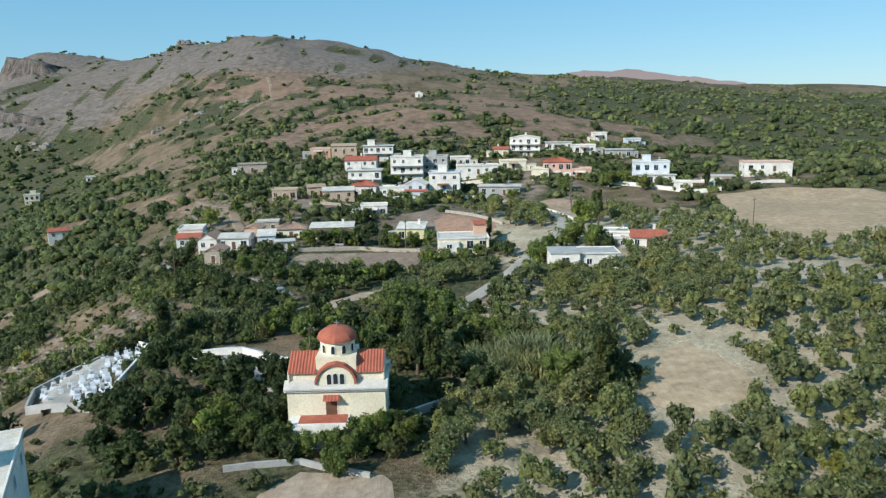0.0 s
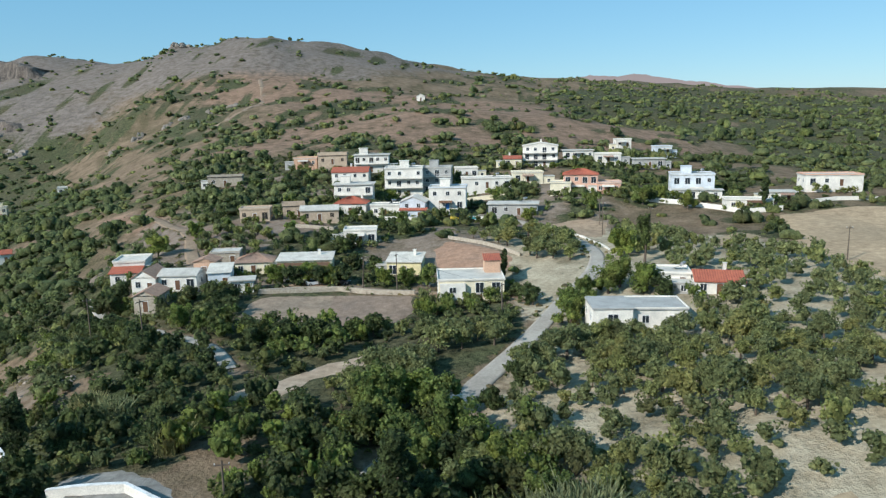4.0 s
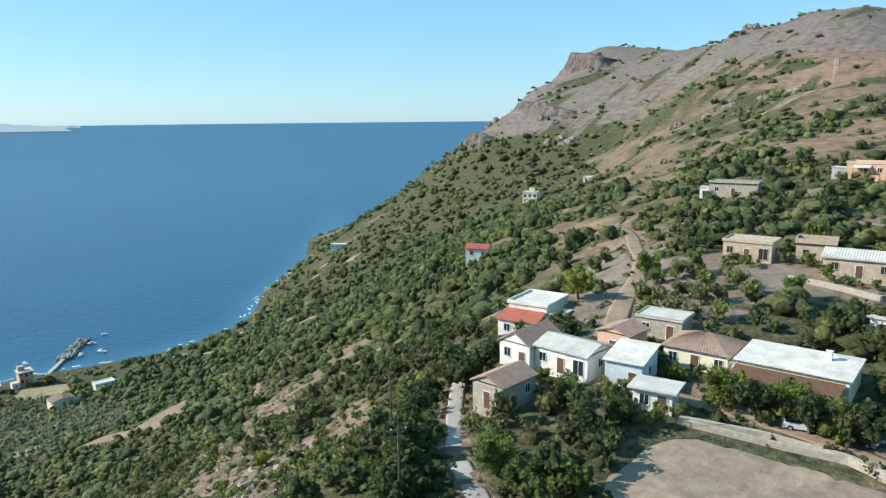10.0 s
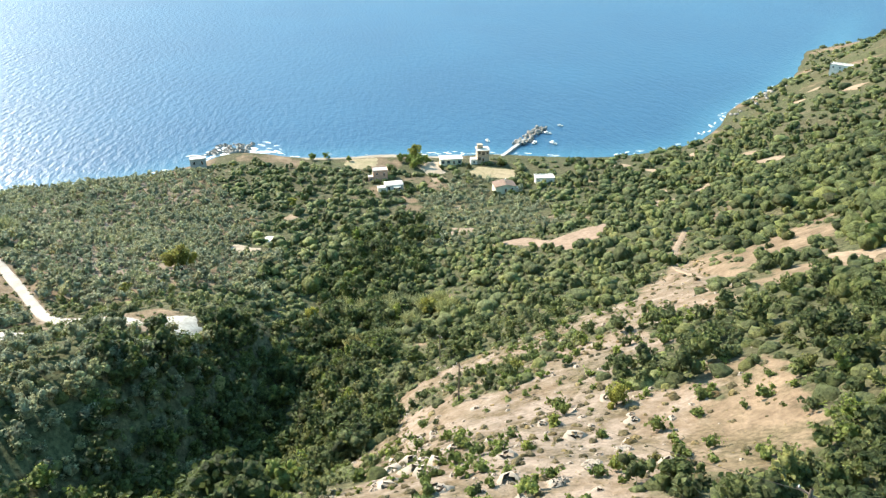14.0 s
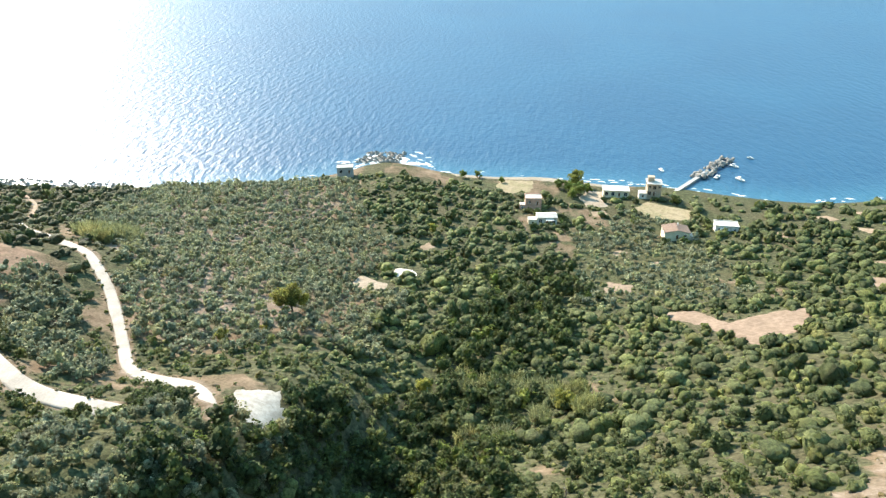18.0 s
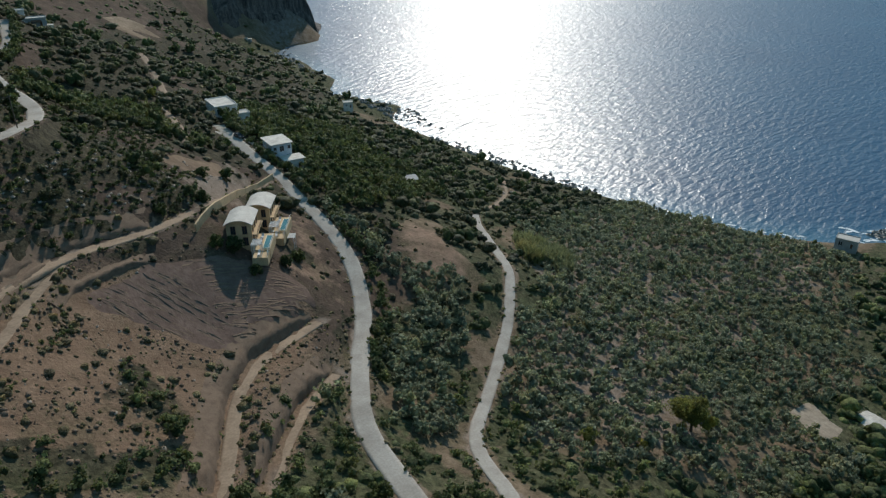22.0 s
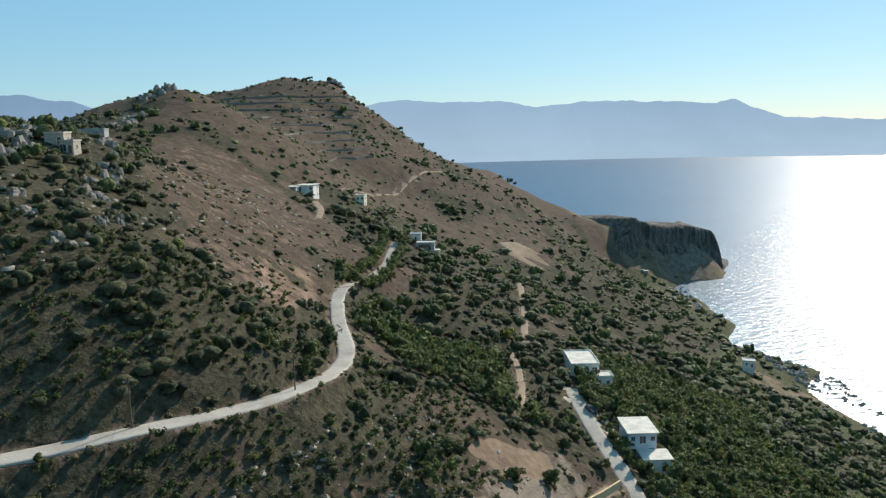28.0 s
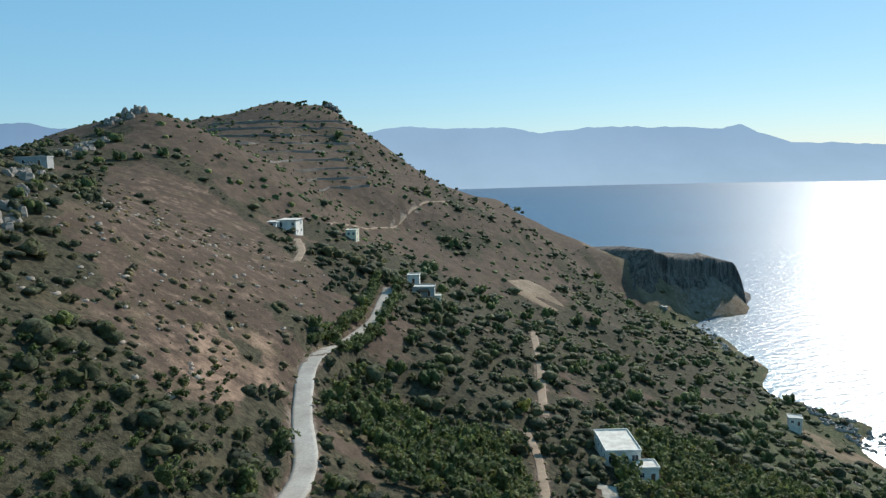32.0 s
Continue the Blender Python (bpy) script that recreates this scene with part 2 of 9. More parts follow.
# ---- the lie of the land: lines of known height, north is +y, the sea lies to the west ----
COAST = [(-560, 1700), (-680, 1050), (-770, 800), (-735, 640), (-625, 555), (-575, 495), (-522, 432), (-461, 376), (-445, 320), (-450, 280), (-462, 240),
         (-472, 174), (-474, 120), (-492, 80), (-463, 48), (-445, 5), (-438, -50), (-434, -120), (-440, -190), (-447, -240), (-480, -264), (-462, -303), (-456, -322),
         (-492, -366), (-495, -395), (-512, -448), (-532, -515), (-596, -535), (-602, -566), (-600, -640), (-480, -760), (-380, -1000), (-300, -1700)]
LAND = {
    "shelf": [(-45, 30, 112), (-30, 60, 113), (-10, 80, 114), (-22, 130, 114), (-22, 168, 115), (-36, 182, 115.5), (-55, 180, 115), (-72, 200, 115), (-84, 203, 114), (-93, 212, 109), (-73, 245, 121)],
    "grove": [(10, 20, 113), (20, 50, 114), (28, 84, 116), (12, 118, 115.5), (26, 130, 117), (30, 150, 117), (10, 143, 116), (56, 115, 121), (90, 165, 121), (33, 180, 121)],
    "village": [(-5, 200, 116.5), (5, 212, 121), (14, 188, 118), (35, 239, 120), (86, 226, 123), (117, 253, 127), (85, 287, 126), (32, 262, 124), (2, 285, 122), (-28, 251, 122), (-80, 299, 127), (33, 315, 131)],
    "slope_behind": [(-57, 340, 136), (30, 360, 138), (-57, 448, 151), (29, 491, 153), (-126, 502, 157), (246, 500, 131), (150, 380, 130), (120, 480, 142), (-10, 430, 156)],
    "mountain": [(-110, 640, 182), (-175, 785, 236), (-150, 796, 229), (-208, 813, 234), (-90, 824, 223), (-36, 819, 206), (27, 879, 196), (-336, 990, 247), (-348, 985, 247), (-366, 985, 230), (-300, 970, 243), (-385, 970, 220), (-335, 885, 217), (-440, 955, 224), (-531, 958, 233), (-409, 788, 185), (-236, 583, 160)],
    "far_ridge": [(340, 875, 166), (150, 1000, 195), (330, 1150, 195), (560, 1050, 177), (900, 900, 168), (1400, 500, 160), (1400, -600, 150), (700, 100, 125), (400, 300, 125), (500, 600, 138)],
    "spur": [(-537, 901, 206), (-550, 878, 179), (-501, 765, 168), (-455, 678, 148), (-520, 740, 130), (-600, 880, 120), (-273, 590, 132), (-385, 654, 145), (-468, 655, 128), (-526, 626, 86), (-552, 663, 86), (-650, 800, 60), (-700, 760, 25), (-640, 1000, 110), (-560, 1300, 150)],
    "west_slope": [(-535, 516, 28), (-332, 504, 89), (-251, 496, 105), (-304, 415, 73), (-162, 295, 102), (-324, 340, 37), (-182, 220, 64), (-110, 240, 104), (-250, 300, 62), (-480, 450, 14), (-400, 420, 40)],
    "below_village": [(-216, 251, 58), (-292, 269, 30), (-270, 241, 36), (-248, 220, 38), (-135, 160, 73), (-91, 184, 99), (-90, 150, 97), (-60, 155, 113), (-170, 210, 68), (-100, 120, 86), (-82, 92, 97), (-50, 92, 112), (-53, 110, 111.5), (-57, 124, 109.5), (-66, 108, 107.5)],
    "gorge": [(-78, 55, 97), (-104, 85, 76), (-128, 102, 57), (-150, 112, 41), (-172, 121, 31), (-195, 127, 28), (-222, 134, 26), (-255, 148, 24), (-310, 165, 16), (-360, 180, 8), (-420, 190, 3)],
    "gorge_bank": [(-130, 90, 71), (-150, 99, 64), (-168, 105, 57), (-184, 108.5, 52), (-206, 113, 46), (-146, 106, 47), (-165, 114, 38), (-182, 118, 33), (-203, 121, 31), (-160, 126, 38), (-188, 140, 40)],
    "plain": [(-394, 231, 5), (-412, 172, 4), (-309, 106, 18), (-354, 116, 11), (-355, 62, 13), (-258, 89, 36), (-192, 102, 53), (-440, 90, 4), (-420, 20, 8), (-440, 250, 3)],
    "low_road": [(-211, 66, 48), (-254, 37, 43.5), (-277, 18, 43.5), (-297, -7, 38.5), (-305, -24, 37), (-260, 0, 52), (-396, -135, 14), (-350, -60, 24)],
    "high_road": [(-181, 65, 60), (-193, 48, 59.5), (-205, 34, 57.5), (-212, 5, 63), (-225, -35, 68), (-247, -72, 67), (-254, -109, 71), (-255, -150, 71)],
    "brown_slope": [(-175, 56, 65.5), (-179, 30, 68), (-165, 24, 75), (-139, 25, 89), (-161, 10, 82.5), (-183, -2, 82), (-135, 11, 95), (-200, 6, 75), (-211, -8, 72.3), (-206, 3, 73.8), (-165, 60, 66), (-120, 45, 90)],
    "upper_road": [(-100, 10, 104), (-125, -8, 104), (-144, -13, 104), (-166, -29, 102), (-179, -59, 97.5), (-180, -104, 99.5), (-190, -130, 98), (-199, -52, 88), (-209, -42, 80)],
    "hill": [(-157, -65, 115), (-145, -37, 117), (-138, -78, 126), (-122, -57, 135), (-110, -142, 147), (-136, -188, 130), (-73, -265, 153), (-153, -269, 134), (-100, -30, 132), (-75, -60, 142), (-60, -160, 150), (-60, 0, 122)],
    "south_shelf": [(-199, -132, 85), (-221, -141, 84), (-237, -124, 75), (-179, -268, 117), (-208, -296, 109), (-217, -234, 102), (-230, -249, 91), (-297, -337, 73), (-345, -292, 46), (-375, -289, 38), (-300, -220, 60)],
    "south_hill": [(-239, -397, 109), (-259, -448, 122), (-161, -413, 151), (-156, -443, 159), (-108, -341, 174), (-100, -335, 168), (-74, -335, 161), (-58, -326, 152), (-38, -289, 147), (-95, -606, 176), (-138, -549, 180), (-161, -600, 190), (-208, -605, 195), (-224, -597, 192), (-231, -604, 179), (-254, -604, 162), (-274, -592, 147), (-322, -613, 121), (-391, -667, 100), (-90, -480, 158), (40, -400, 138), (100, -250, 135), (-100, -690, 150), (-165, -690, 162), (-215, -690, 165), (-270, -690, 130)],
    "headland": [(-303, -347, 74), (-356, -379, 55), (-366, -501, 88), (-330, -560, 108), (-420, -545, 62), (-457, -545, 60), (-469, -495, 14), (-480, -580, 50), (-490, -550, 59), (-512, -554, 49), (-540, -585, 40), (-560, -560, 49), (-586, -568, 40), (-330, -750, 85), (-200, -950, 110)],
    "south_east": [(60, -60, 118), (150, 50, 116), (200, -150, 125), (30, 0, 114), (-20, -60, 125), (300, 0, 118)],
}


def along(line, step=40.0):
    """Points at even steps along a line."""
    pts = []
    for a, b in zip(line[:-1], line[1:]):
        a, b = np.array(a, float), np.array(b, float)
        count = max(1, int(np.linalg.norm((b - a)[:2]) / step))
        pts += [a + (b - a) * k / count for k in range(count)]
    return np.array(pts + [np.array(line[-1], float)])


def land_knots():
    shore = along(COAST, 45.0)
    side = np.gradient(shore, axis=0)
    side = np.stack([-side[:, 1], side[:, 0]], 1) / np.linalg.norm(side, axis=1)[:, None]
    wet = shore - side * 45.0
    rows = [np.c_[shore, np.zeros(len(shore))], np.c_[wet, np.full(len(shore), -14.0)]]
    rows += [np.array(line, float) for line in LAND.values()]
    knots = np.concatenate(rows)
    keep = [0]
    for k in range(1, len(knots)):
        if np.min(np.hypot(*(knots[keep, :2] - knots[k, :2]).T)) > 4.0:
            keep.append(k)
    return knots[keep]


KNOTS = land_knots()


def bend(r2):
    return np.sqrt(r2 + 12.0 ** 2)


def solve_land():
    d2 = ((KNOTS[:, None, :2] - KNOTS[None, :, :2]) ** 2).sum(-1)
    n = len(KNOTS)
    a = np.zeros((n + 1, n + 1))
    a[:n, :n] = bend(d2) - np.eye(n) * 1.5
    a[:n, n] = a[n, :n] = 1
    return np.linalg.solve(a, np.r_[KNOTS[:, 2], 0])


LAND_W = solve_land()


def lattice(ix, iy, seed):
    h = (ix.astype(np.int64) * 374761393 + iy.astype(np.int64) * 668265263 + seed * 144665) & 0x7FFFFFFF
    h = ((h ^ (h >> 13)) * 1274126177) & 0x7FFFFFFF
    return ((h ^ (h >> 16)) & 0xFFFF) / 65535.0


def value_noise(x, y, size, seed):
    """Smooth noise from 0 to 1 with features of that size in metres."""
    u, v = np.asarray(x, float) / size, np.asarray(y, float) / size
    i, j = np.floor(u), np.floor(v)
    u, v = u - i, v - j
    u, v = u * u * (3 - 2 * u), v * v * (3 - 2 * v)
    a, b = lattice(i, j, seed), lattice(i + 1, j, seed)
    c, d = lattice(i, j + 1, seed), lattice(i + 1, j + 1, seed)
    return (a + (b - a) * u) * (1 - v) + (c + (d - c) * u) * v


def raw_height(x, y):
    """The ground's height in metres."""
    x, y = np.atleast_1d(np.asarray(x, float)), np.atleast_1d(np.asarray(y, float))
    z = np.empty(len(x))
    for k in range(0, len(x), 4000):
        s = slice(k, k + 4000)
        r2 = (x[s, None] - KNOTS[:, 0]) ** 2 + (y[s, None] - KNOTS[:, 1]) ** 2
        z[s] = bend(r2) @ LAND_W[:-1] + LAND_W[-1]
    far = np.clip((np.hypot(x + 60, y - 60) - 120) / 400, 0.0, 1.0)
    up = np.clip(z / 40, 0, 1)
    z += up * far * ((value_noise(x, y, 55, 3) - 0.5) * 9 + (value_noise(x, y, 22, 4) - 0.5) * 4)
    z += up * (value_noise(x, y, 12, 5) - 0.5) * 0.8
    return z

# ---- plan: roads, fields and bare ground ----
ROADS = {
    "village_road": (3.3, [(-8, 108), (-4.5, 117), (3, 131), (9, 142), (15, 154), (20, 165), (28, 178), (32.5, 189), (34, 200), (32, 222), (26, 241), (16, 255), (2, 262), (-20, 262)]),
    "upper_road": (4.0, [(-95, 12), (-112, -3), (-124, -8), (-138, -12.5), (-155, -20.5), (-166, -30), (-174, -44), (-179.5, -64), (-179, -86), (-180.5, -112), (-186, -130), (-193, -150), (-203, -172), (-208, -192), (-214, -215)]),
    "coast_road": (4.2, [(-184.5, 80), (-187, 70), (-191, 55), (-204, 37.5), (-217, 23), (-227, 8), (-233, -5), (-238, -27), (-242, -52), (-243, -75), (-246, -97)]),
    "beach_road": (3.0, [(-187, 96), (-201, 87), (-205, 76), (-211, 65), (-235, 50), (-256, 36), (-277, 18), (-290, -2), (-303, -20), (-316, -34)]),
    "concrete_drive": (2.3, [(-53.5, 165.5), (-50.5, 162.5), (-46, 159.5), (-40, 157), (-36, 152), (-31, 142)]),
}
TRACKS = {
    "upper_lane": (3.4, [(-57, 203), (-62, 214), (-68, 232), (-76, 247), (-86, 262), (-94, 276), (-108, 288)]),
    "village_lane": (1.9, [(-78, 196), (-72, 186), (-65, 178), (-60, 172), (-53, 165)]),
    "farm_track": (3.0, [(-60, 190), (-38, 191), (-21, 190.5), (-15, 186.5), (-7, 184.5), (1, 181), (9, 179), (18, 168)]),
    "hill_track": (3.2, [(-119, 41), (-127, 33.5), (-136.5, 25), (-144, 16), (-150, 10), (-159, 4), (-169, 0), (-182, -3), (-197, -12), (-215, -30), (-237, -50)]),
    "terrace_track": (2.6, [(-124, 46), (-132, 39), (-142.5, 27.5), (-149, 17.5), (-155.5, 9.5), (-161, 3.5)]),
    "lower_terrace_track": (2.6, [(-158, 64), (-163, 57), (-174, 40), (-184, 31), (-199, 25), (-206, 22.5)]),
    "short_terrace_track": (2.4, [(-168, 62), (-172, 57), (-186, 45), (-199, 38)]),
    "villa_drive": (3.0, [(-180, -200), (-183, -225), (-181, -250)]),
    "ridge_track": (3.2, [(-196, -300), (-212, -336), (-232, -375), (-254, -417), (-278, -455), (-298, -480)]),
    "grove_lane": (2.8, [(-247, -140), (-252, -156), (-263, -188), (-278, -238)]),
    "shore_path": (2.0, [(-318, -40), (-345, -48), (-372, -66), (-398, -92)]),
    "slope_path": (1.8, [(-158, 218), (-172, 222), (-190, 226), (-210, 236), (-230, 250)]),
    "orchard_path": (2.2, [(-237, -128), (-235, -112), (-228, -88), (-221, -70)]),
    "mountain_path": (3.0, [(-150, 640), (-128, 560), (-124, 505), (-140, 470)]),
}
FIELDS = {
    "ploughed_field": [(-39, 170), (-37, 182), (-22, 185), (-20.6, 163.2), (-23, 163), (-36, 166)],
    "dark_field": [(-22.2, 163.2), (-23.6, 184.4), (-6, 182), (-5.5, 170), (-8, 163)],
    "churchyard": [(-42, 114), (-35, 115), (-27, 109.5), (-24.5, 103.5), (-31, 100), (-36, 100)],
    "curved_field": [(-32, 133), (-22, 142), (-13, 150), (-7, 155.5), (-8, 149), (-10, 144), (-18, 139), (-22, 131)],
    "red_field": [(-3, 210), (1, 217), (8, 210), (16, 199), (14, 190), (10, 192.5), (-1, 194)],
    "roadside_field": [(28, 244), (41, 247), (46, 241), (40, 219), (33, 227)],
    "orchard_field": [(62, 208), (73, 218), (75, 208), (67, 196), (60, 199)],
    "dry_field": [(90, 235), (113, 238), (140, 232), (140, 160), (86, 156), (76, 172), (78, 199)],
    "pale_field": [(53, 131), (63, 136), (80, 142), (82, 122), (65, 121), (55, 122)],
    "church_field": [(25, 95), (29, 98.5), (36, 100.5), (41, 86), (37, 82), (29, 77), (24, 84)],
    "yard_field": [(-20, 66), (-16, 71.5), (-6, 70), (-4, 63), (-9, 58), (-18, 59)],
    "sand_patch": [(-289, 198), (-288, 214), (-272, 219), (-277, 233), (-278, 246), (-258, 237), (-249, 219), (-270, 212)],
    "beach": [(-473, 120), (-471, 172), (-463, 216), (-455, 216), (-462, 172), (-466, 124)],
    "beach_plot": [(-462, 150), (-461, 168), (-440, 166), (-436, 152), (-448, 146)],
    "harbour_yard": [(-448, 196), (-447, 206), (-424, 205), (-420, 194), (-436, 190)],
    "harbour_plot": [(-432, 226), (-418, 246), (-404, 240), (-410, 222), (-422, 216)],
    "scrub_gap": [(-320, 280), (-300, 296), (-288, 290), (-300, 276)],
    "scrub_gap_low": [(-326, 190), (-320, 200), (-308, 198), (-312, 188)],
    "grove_gap": [(-318, 98), (-312, 110), (-300, 108), (-304, 96)],
    "white_gap": [(-330, 110), (-329, 117), (-322, 119), (-319, 111), (-324, 108)],
    "house_yard": [(-196, -38), (-206, -47), (-222, -54), (-222, -44), (-208, -34)],
    "villa_yard": [(-245, -101), (-249, -98), (-246, -87), (-241, -90)],
    "lower_yard": [(-244.5, -83), (-252, -84), (-250, -76), (-246, -72)],
    "brown_plot": [(-300, -146), (-309, -144), (-305, -132), (-296, -134)],
    "terrace_plot": [(-312, -330), (-330, -352), (-318, -362), (-300, -345)],
    "south_plot": [(-300, -330), (-322, -352), (-334, -338), (-318, -318)],
    "raked_terrace": [(-157, 13.4), (-167, 9.8), (-176.5, 5.8), (-190, 6.5), (-201, 9), (-208.5, 13.5), (-206.5, 19), (-199, 23.3), (-188, 27), (-178, 28.8), (-173.6, 26), (-163.4, 18.2)],
    "clearing": [(-200, 94), (-204, 103), (-195, 107), (-188, 103), (-191, 98)],
}
GAPS = [(-319, 338, 9), (-348, 346, 6), (-308, 304, 7), (-410, 322, 5), (-396, 343, 6), (-144, 235, 6), (-224, 276, 5), (-500, 480, 7), (-439, 465, 8), (-485, 462, 5), (-139, 242, 5), (-330, 290, 4), (-379, 273, 4),
        (-361, 201, 4), (-319, 194, 4), (-329, 161, 4), (-413, 199, 5), (-376, 309, 5), (-357, 119, 4), (-402, 302, 6), (-348, 214, 3)]
for k, (x, y, r) in enumerate(GAPS):
    FIELDS["bare_patch_%d" % (k + 1)] = [(x + r * (1.5 if j % 2 else 0.9) * math.cos(j * 0.785 + k), y + r * (0.6 + 0.5 * ((j * 3 + k) % 4) / 3) * math.sin(j * 0.785 + k)) for j in range(8)]
BARE = {      # patches where little grows: soil, red (brown earth darkened as if backlit) or rock, and how strongly
    "spur_slope": ("soil", 0.5, [(-112, 135), (-171, 152), (-163, 177), (-176, 205), (-204, 241), (-157, 221), (-112, 194), (-86, 178), (-70, 168), (-57, 152), (-54, 138), (-72, 128), (-90, 132)]),
    "red_scar": ("clay", 0.7, [(-250, -6), (-272, -21), (-270, 5), (-257, 25), (-247, 29)]),
    "brown_slope": ("red", 0.6, [(-120, 30), (-158, 8), (-172, 3), (-206, 5), (-208, 16), (-196, 40), (-182, 56), (-165, 62), (-120, 50)]),
    "upper_slope": ("red", 0.62, [(-150, -60), (-128, -110), (-130, -200), (-150, -300), (-200, -290), (-195, -200), (-176, -130), (-170, -70)]),
    "south_hill_slope": ("red", 0.7, [(-120, -330), (-170, -380), (-250, -420), (-300, -500), (-260, -600), (-180, -560), (-110, -450)]),
    "mountain_slope": ("rock", 0.68, [(-230, 640), (-60, 640), (60, 900), (-100, 1000), (-560, 1020), (-560, 900), (-420, 720)]),
    "sea_cliff": ("rock", 0.9, [(-430, 740), (-600, 720), (-720, 900), (-620, 1050), (-520, 1000)]),
    "west_crags": ("rock", 0.8, [(-560, 640), (-330, 600), (-250, 650), (-420, 780), (-600, 920), (-690, 820)]),
    "red_bank": ("clay", 0.72, [(-230, 600), (-100, 500), (60, 440), (120, 520), (-40, 600), (-110, 680), (-280, 660)]),
    "middle_terrace": ("soil", 0.6, [(-100, 255), (-75, 300), (-40, 290), (-45, 250), (-85, 235)]),
    "barn_bank": ("soil", 0.8, [(-212, -18), (-232, -44), (-226, -56), (-205, -40), (-196, -20)]),
    # Spreads the backlight-darkened earth over the whole southern side.
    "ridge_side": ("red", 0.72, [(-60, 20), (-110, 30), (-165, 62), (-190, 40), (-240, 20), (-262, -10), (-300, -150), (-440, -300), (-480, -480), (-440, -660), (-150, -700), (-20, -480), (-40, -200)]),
    "grove_soil": ("pale", 0.8, [(-2, 20), (90, 20), (140, 60), (150, 160), (80, 200), (40, 240), (10, 225), (14, 150), (-4, 110)]),
    "village_soil": ("soil", 0.6, [(-90, 200), (-60, 190), (10, 185), (50, 230), (60, 300), (-60, 330), (-100, 270)]),
    # Pale grove soil, its strength raised to stand for the haze above it.
    "coast_soil": ("soil", 0.62, [(-215, 70), (-260, 95), (-330, 75), (-430, 70), (-440, -40), (-320, -20), (-262, 40)]),
    "brown_terrace": ("loam", 1.0, [(-120, 32), (-158, 10), (-172, 6), (-200, 12), (-204, 20), (-190, 42), (-178, 56), (-160, 62), (-120, 52)]),
    "hill_behind": ("clay", 0.6, [(-120, 345), (40, 335), (140, 345), (150, 420), (80, 520), (-60, 560), (-120, 520)]),
    "slope_track": ("soil", 0.55, [(-70, 212), (-62, 204), (-52, 225), (-55, 262), (-66, 262), (-74, 235)]),
    "west_spur_rock": ("rock", 0.5, [(-90, 140), (-120, 150), (-128, 172), (-105, 182), (-84, 168)]),
    "village_terraces": ("clay", 0.75, [(-130, 305), (-93, 283), (-80, 268), (-40, 247), (-37, 232), (-52, 204), (-67, 204), (-84, 244), (-107, 272)]),
    "slope_clay": ("clay", 0.7, [(-330, 502), (-324, 520), (-289, 500), (-220, 468), (-170, 400), (-150, 322), (-166, 345), (-230, 440), (-288, 462)]),
    "villa_strip": ("clay", 0.62, [(-236, -32), (-231, -14), (-228, -3), (-221, 11), (-214, 19), (-212, 12), (-201, 10), (-212, -1), (-222, -18)]),
    "tan_slope": ("clay", 0.33, [(-112, -256), (-131, -267), (-152, -270), (-171, -240), (-185, -200), (-181, -184), (-175, -115), (-178, -92), (-176, -65), (-163, -64), (-152, -71), (-143, -80), (-136, -96), (-134, -126)]),
    "tan_scar": ("clay", 0.52, [(-151, -85), (-160, -117), (-175, -121), (-179, -115), (-177, -78), (-164, -65), (-155, -68)]),
    "headland": ("rock", 0.8, [(-520, -500), (-640, -560), (-640, -620), (-500, -640)]),
}


def inside(poly, x, y):
    x, y = np.asarray(x, float), np.asarray(y, float)
    hit = np.zeros(x.shape, bool)
    for (ax, ay), (bx, by) in zip(poly, poly[1:] + poly[:1]):
        cross = ((ay > y) != (by > y)) & (x < (bx - ax) * (y - ay) / (by - ay + 1e-9) + ax)
        hit ^= cross
    return hit


def edge_distance(line, x, y, closed=False):
    x, y = np.asarray(x, float), np.asarray(y, float)
    best = np.full(x.shape, 1e9)
    for (ax, ay), (bx, by) in zip(line[:-1] + ([line[-1]] if closed else []), line[1:] + ([line[0]] if closed else [])):
        dx, dy = bx - ax, by - ay
        u = np.clip(((x - ax) * dx + (y - ay) * dy) / (dx * dx + dy * dy + 1e-9), 0, 1)
        best = np.minimum(best, np.hypot(x - ax - u * dx, y - ay - u * dy))
    return best


def road_gap(x, y):
    """Distance to the nearest road's edge."""
    best = np.full(np.shape(x), 1e9)
    for wide, line in (*ROADS.values(), *TRACKS.values()):
        best = np.minimum(best, edge_distance(line, x, y) - wide / 2)
    return best


def in_field(x, y):
    hit = np.zeros(np.shape(x), bool)
    for poly in FIELDS.values():
        hit |= inside(poly, x, y)
    return hit


def bare(x, y, kind):
    """How bare the ground is, 0 to 1, with soft edges."""
    out = np.zeros(np.shape(x))
    for what, power, poly in BARE.values():
        if what == kind or kind == "any":
            near = edge_distance(poly, x, y, True)
            soft = np.clip(0.5 + np.where(inside(poly, x, y), near, -near) / (14 if abs(poly[0][1]) < 330 else 60), 0, 1)
            out = np.maximum(out, soft * power)
    return out

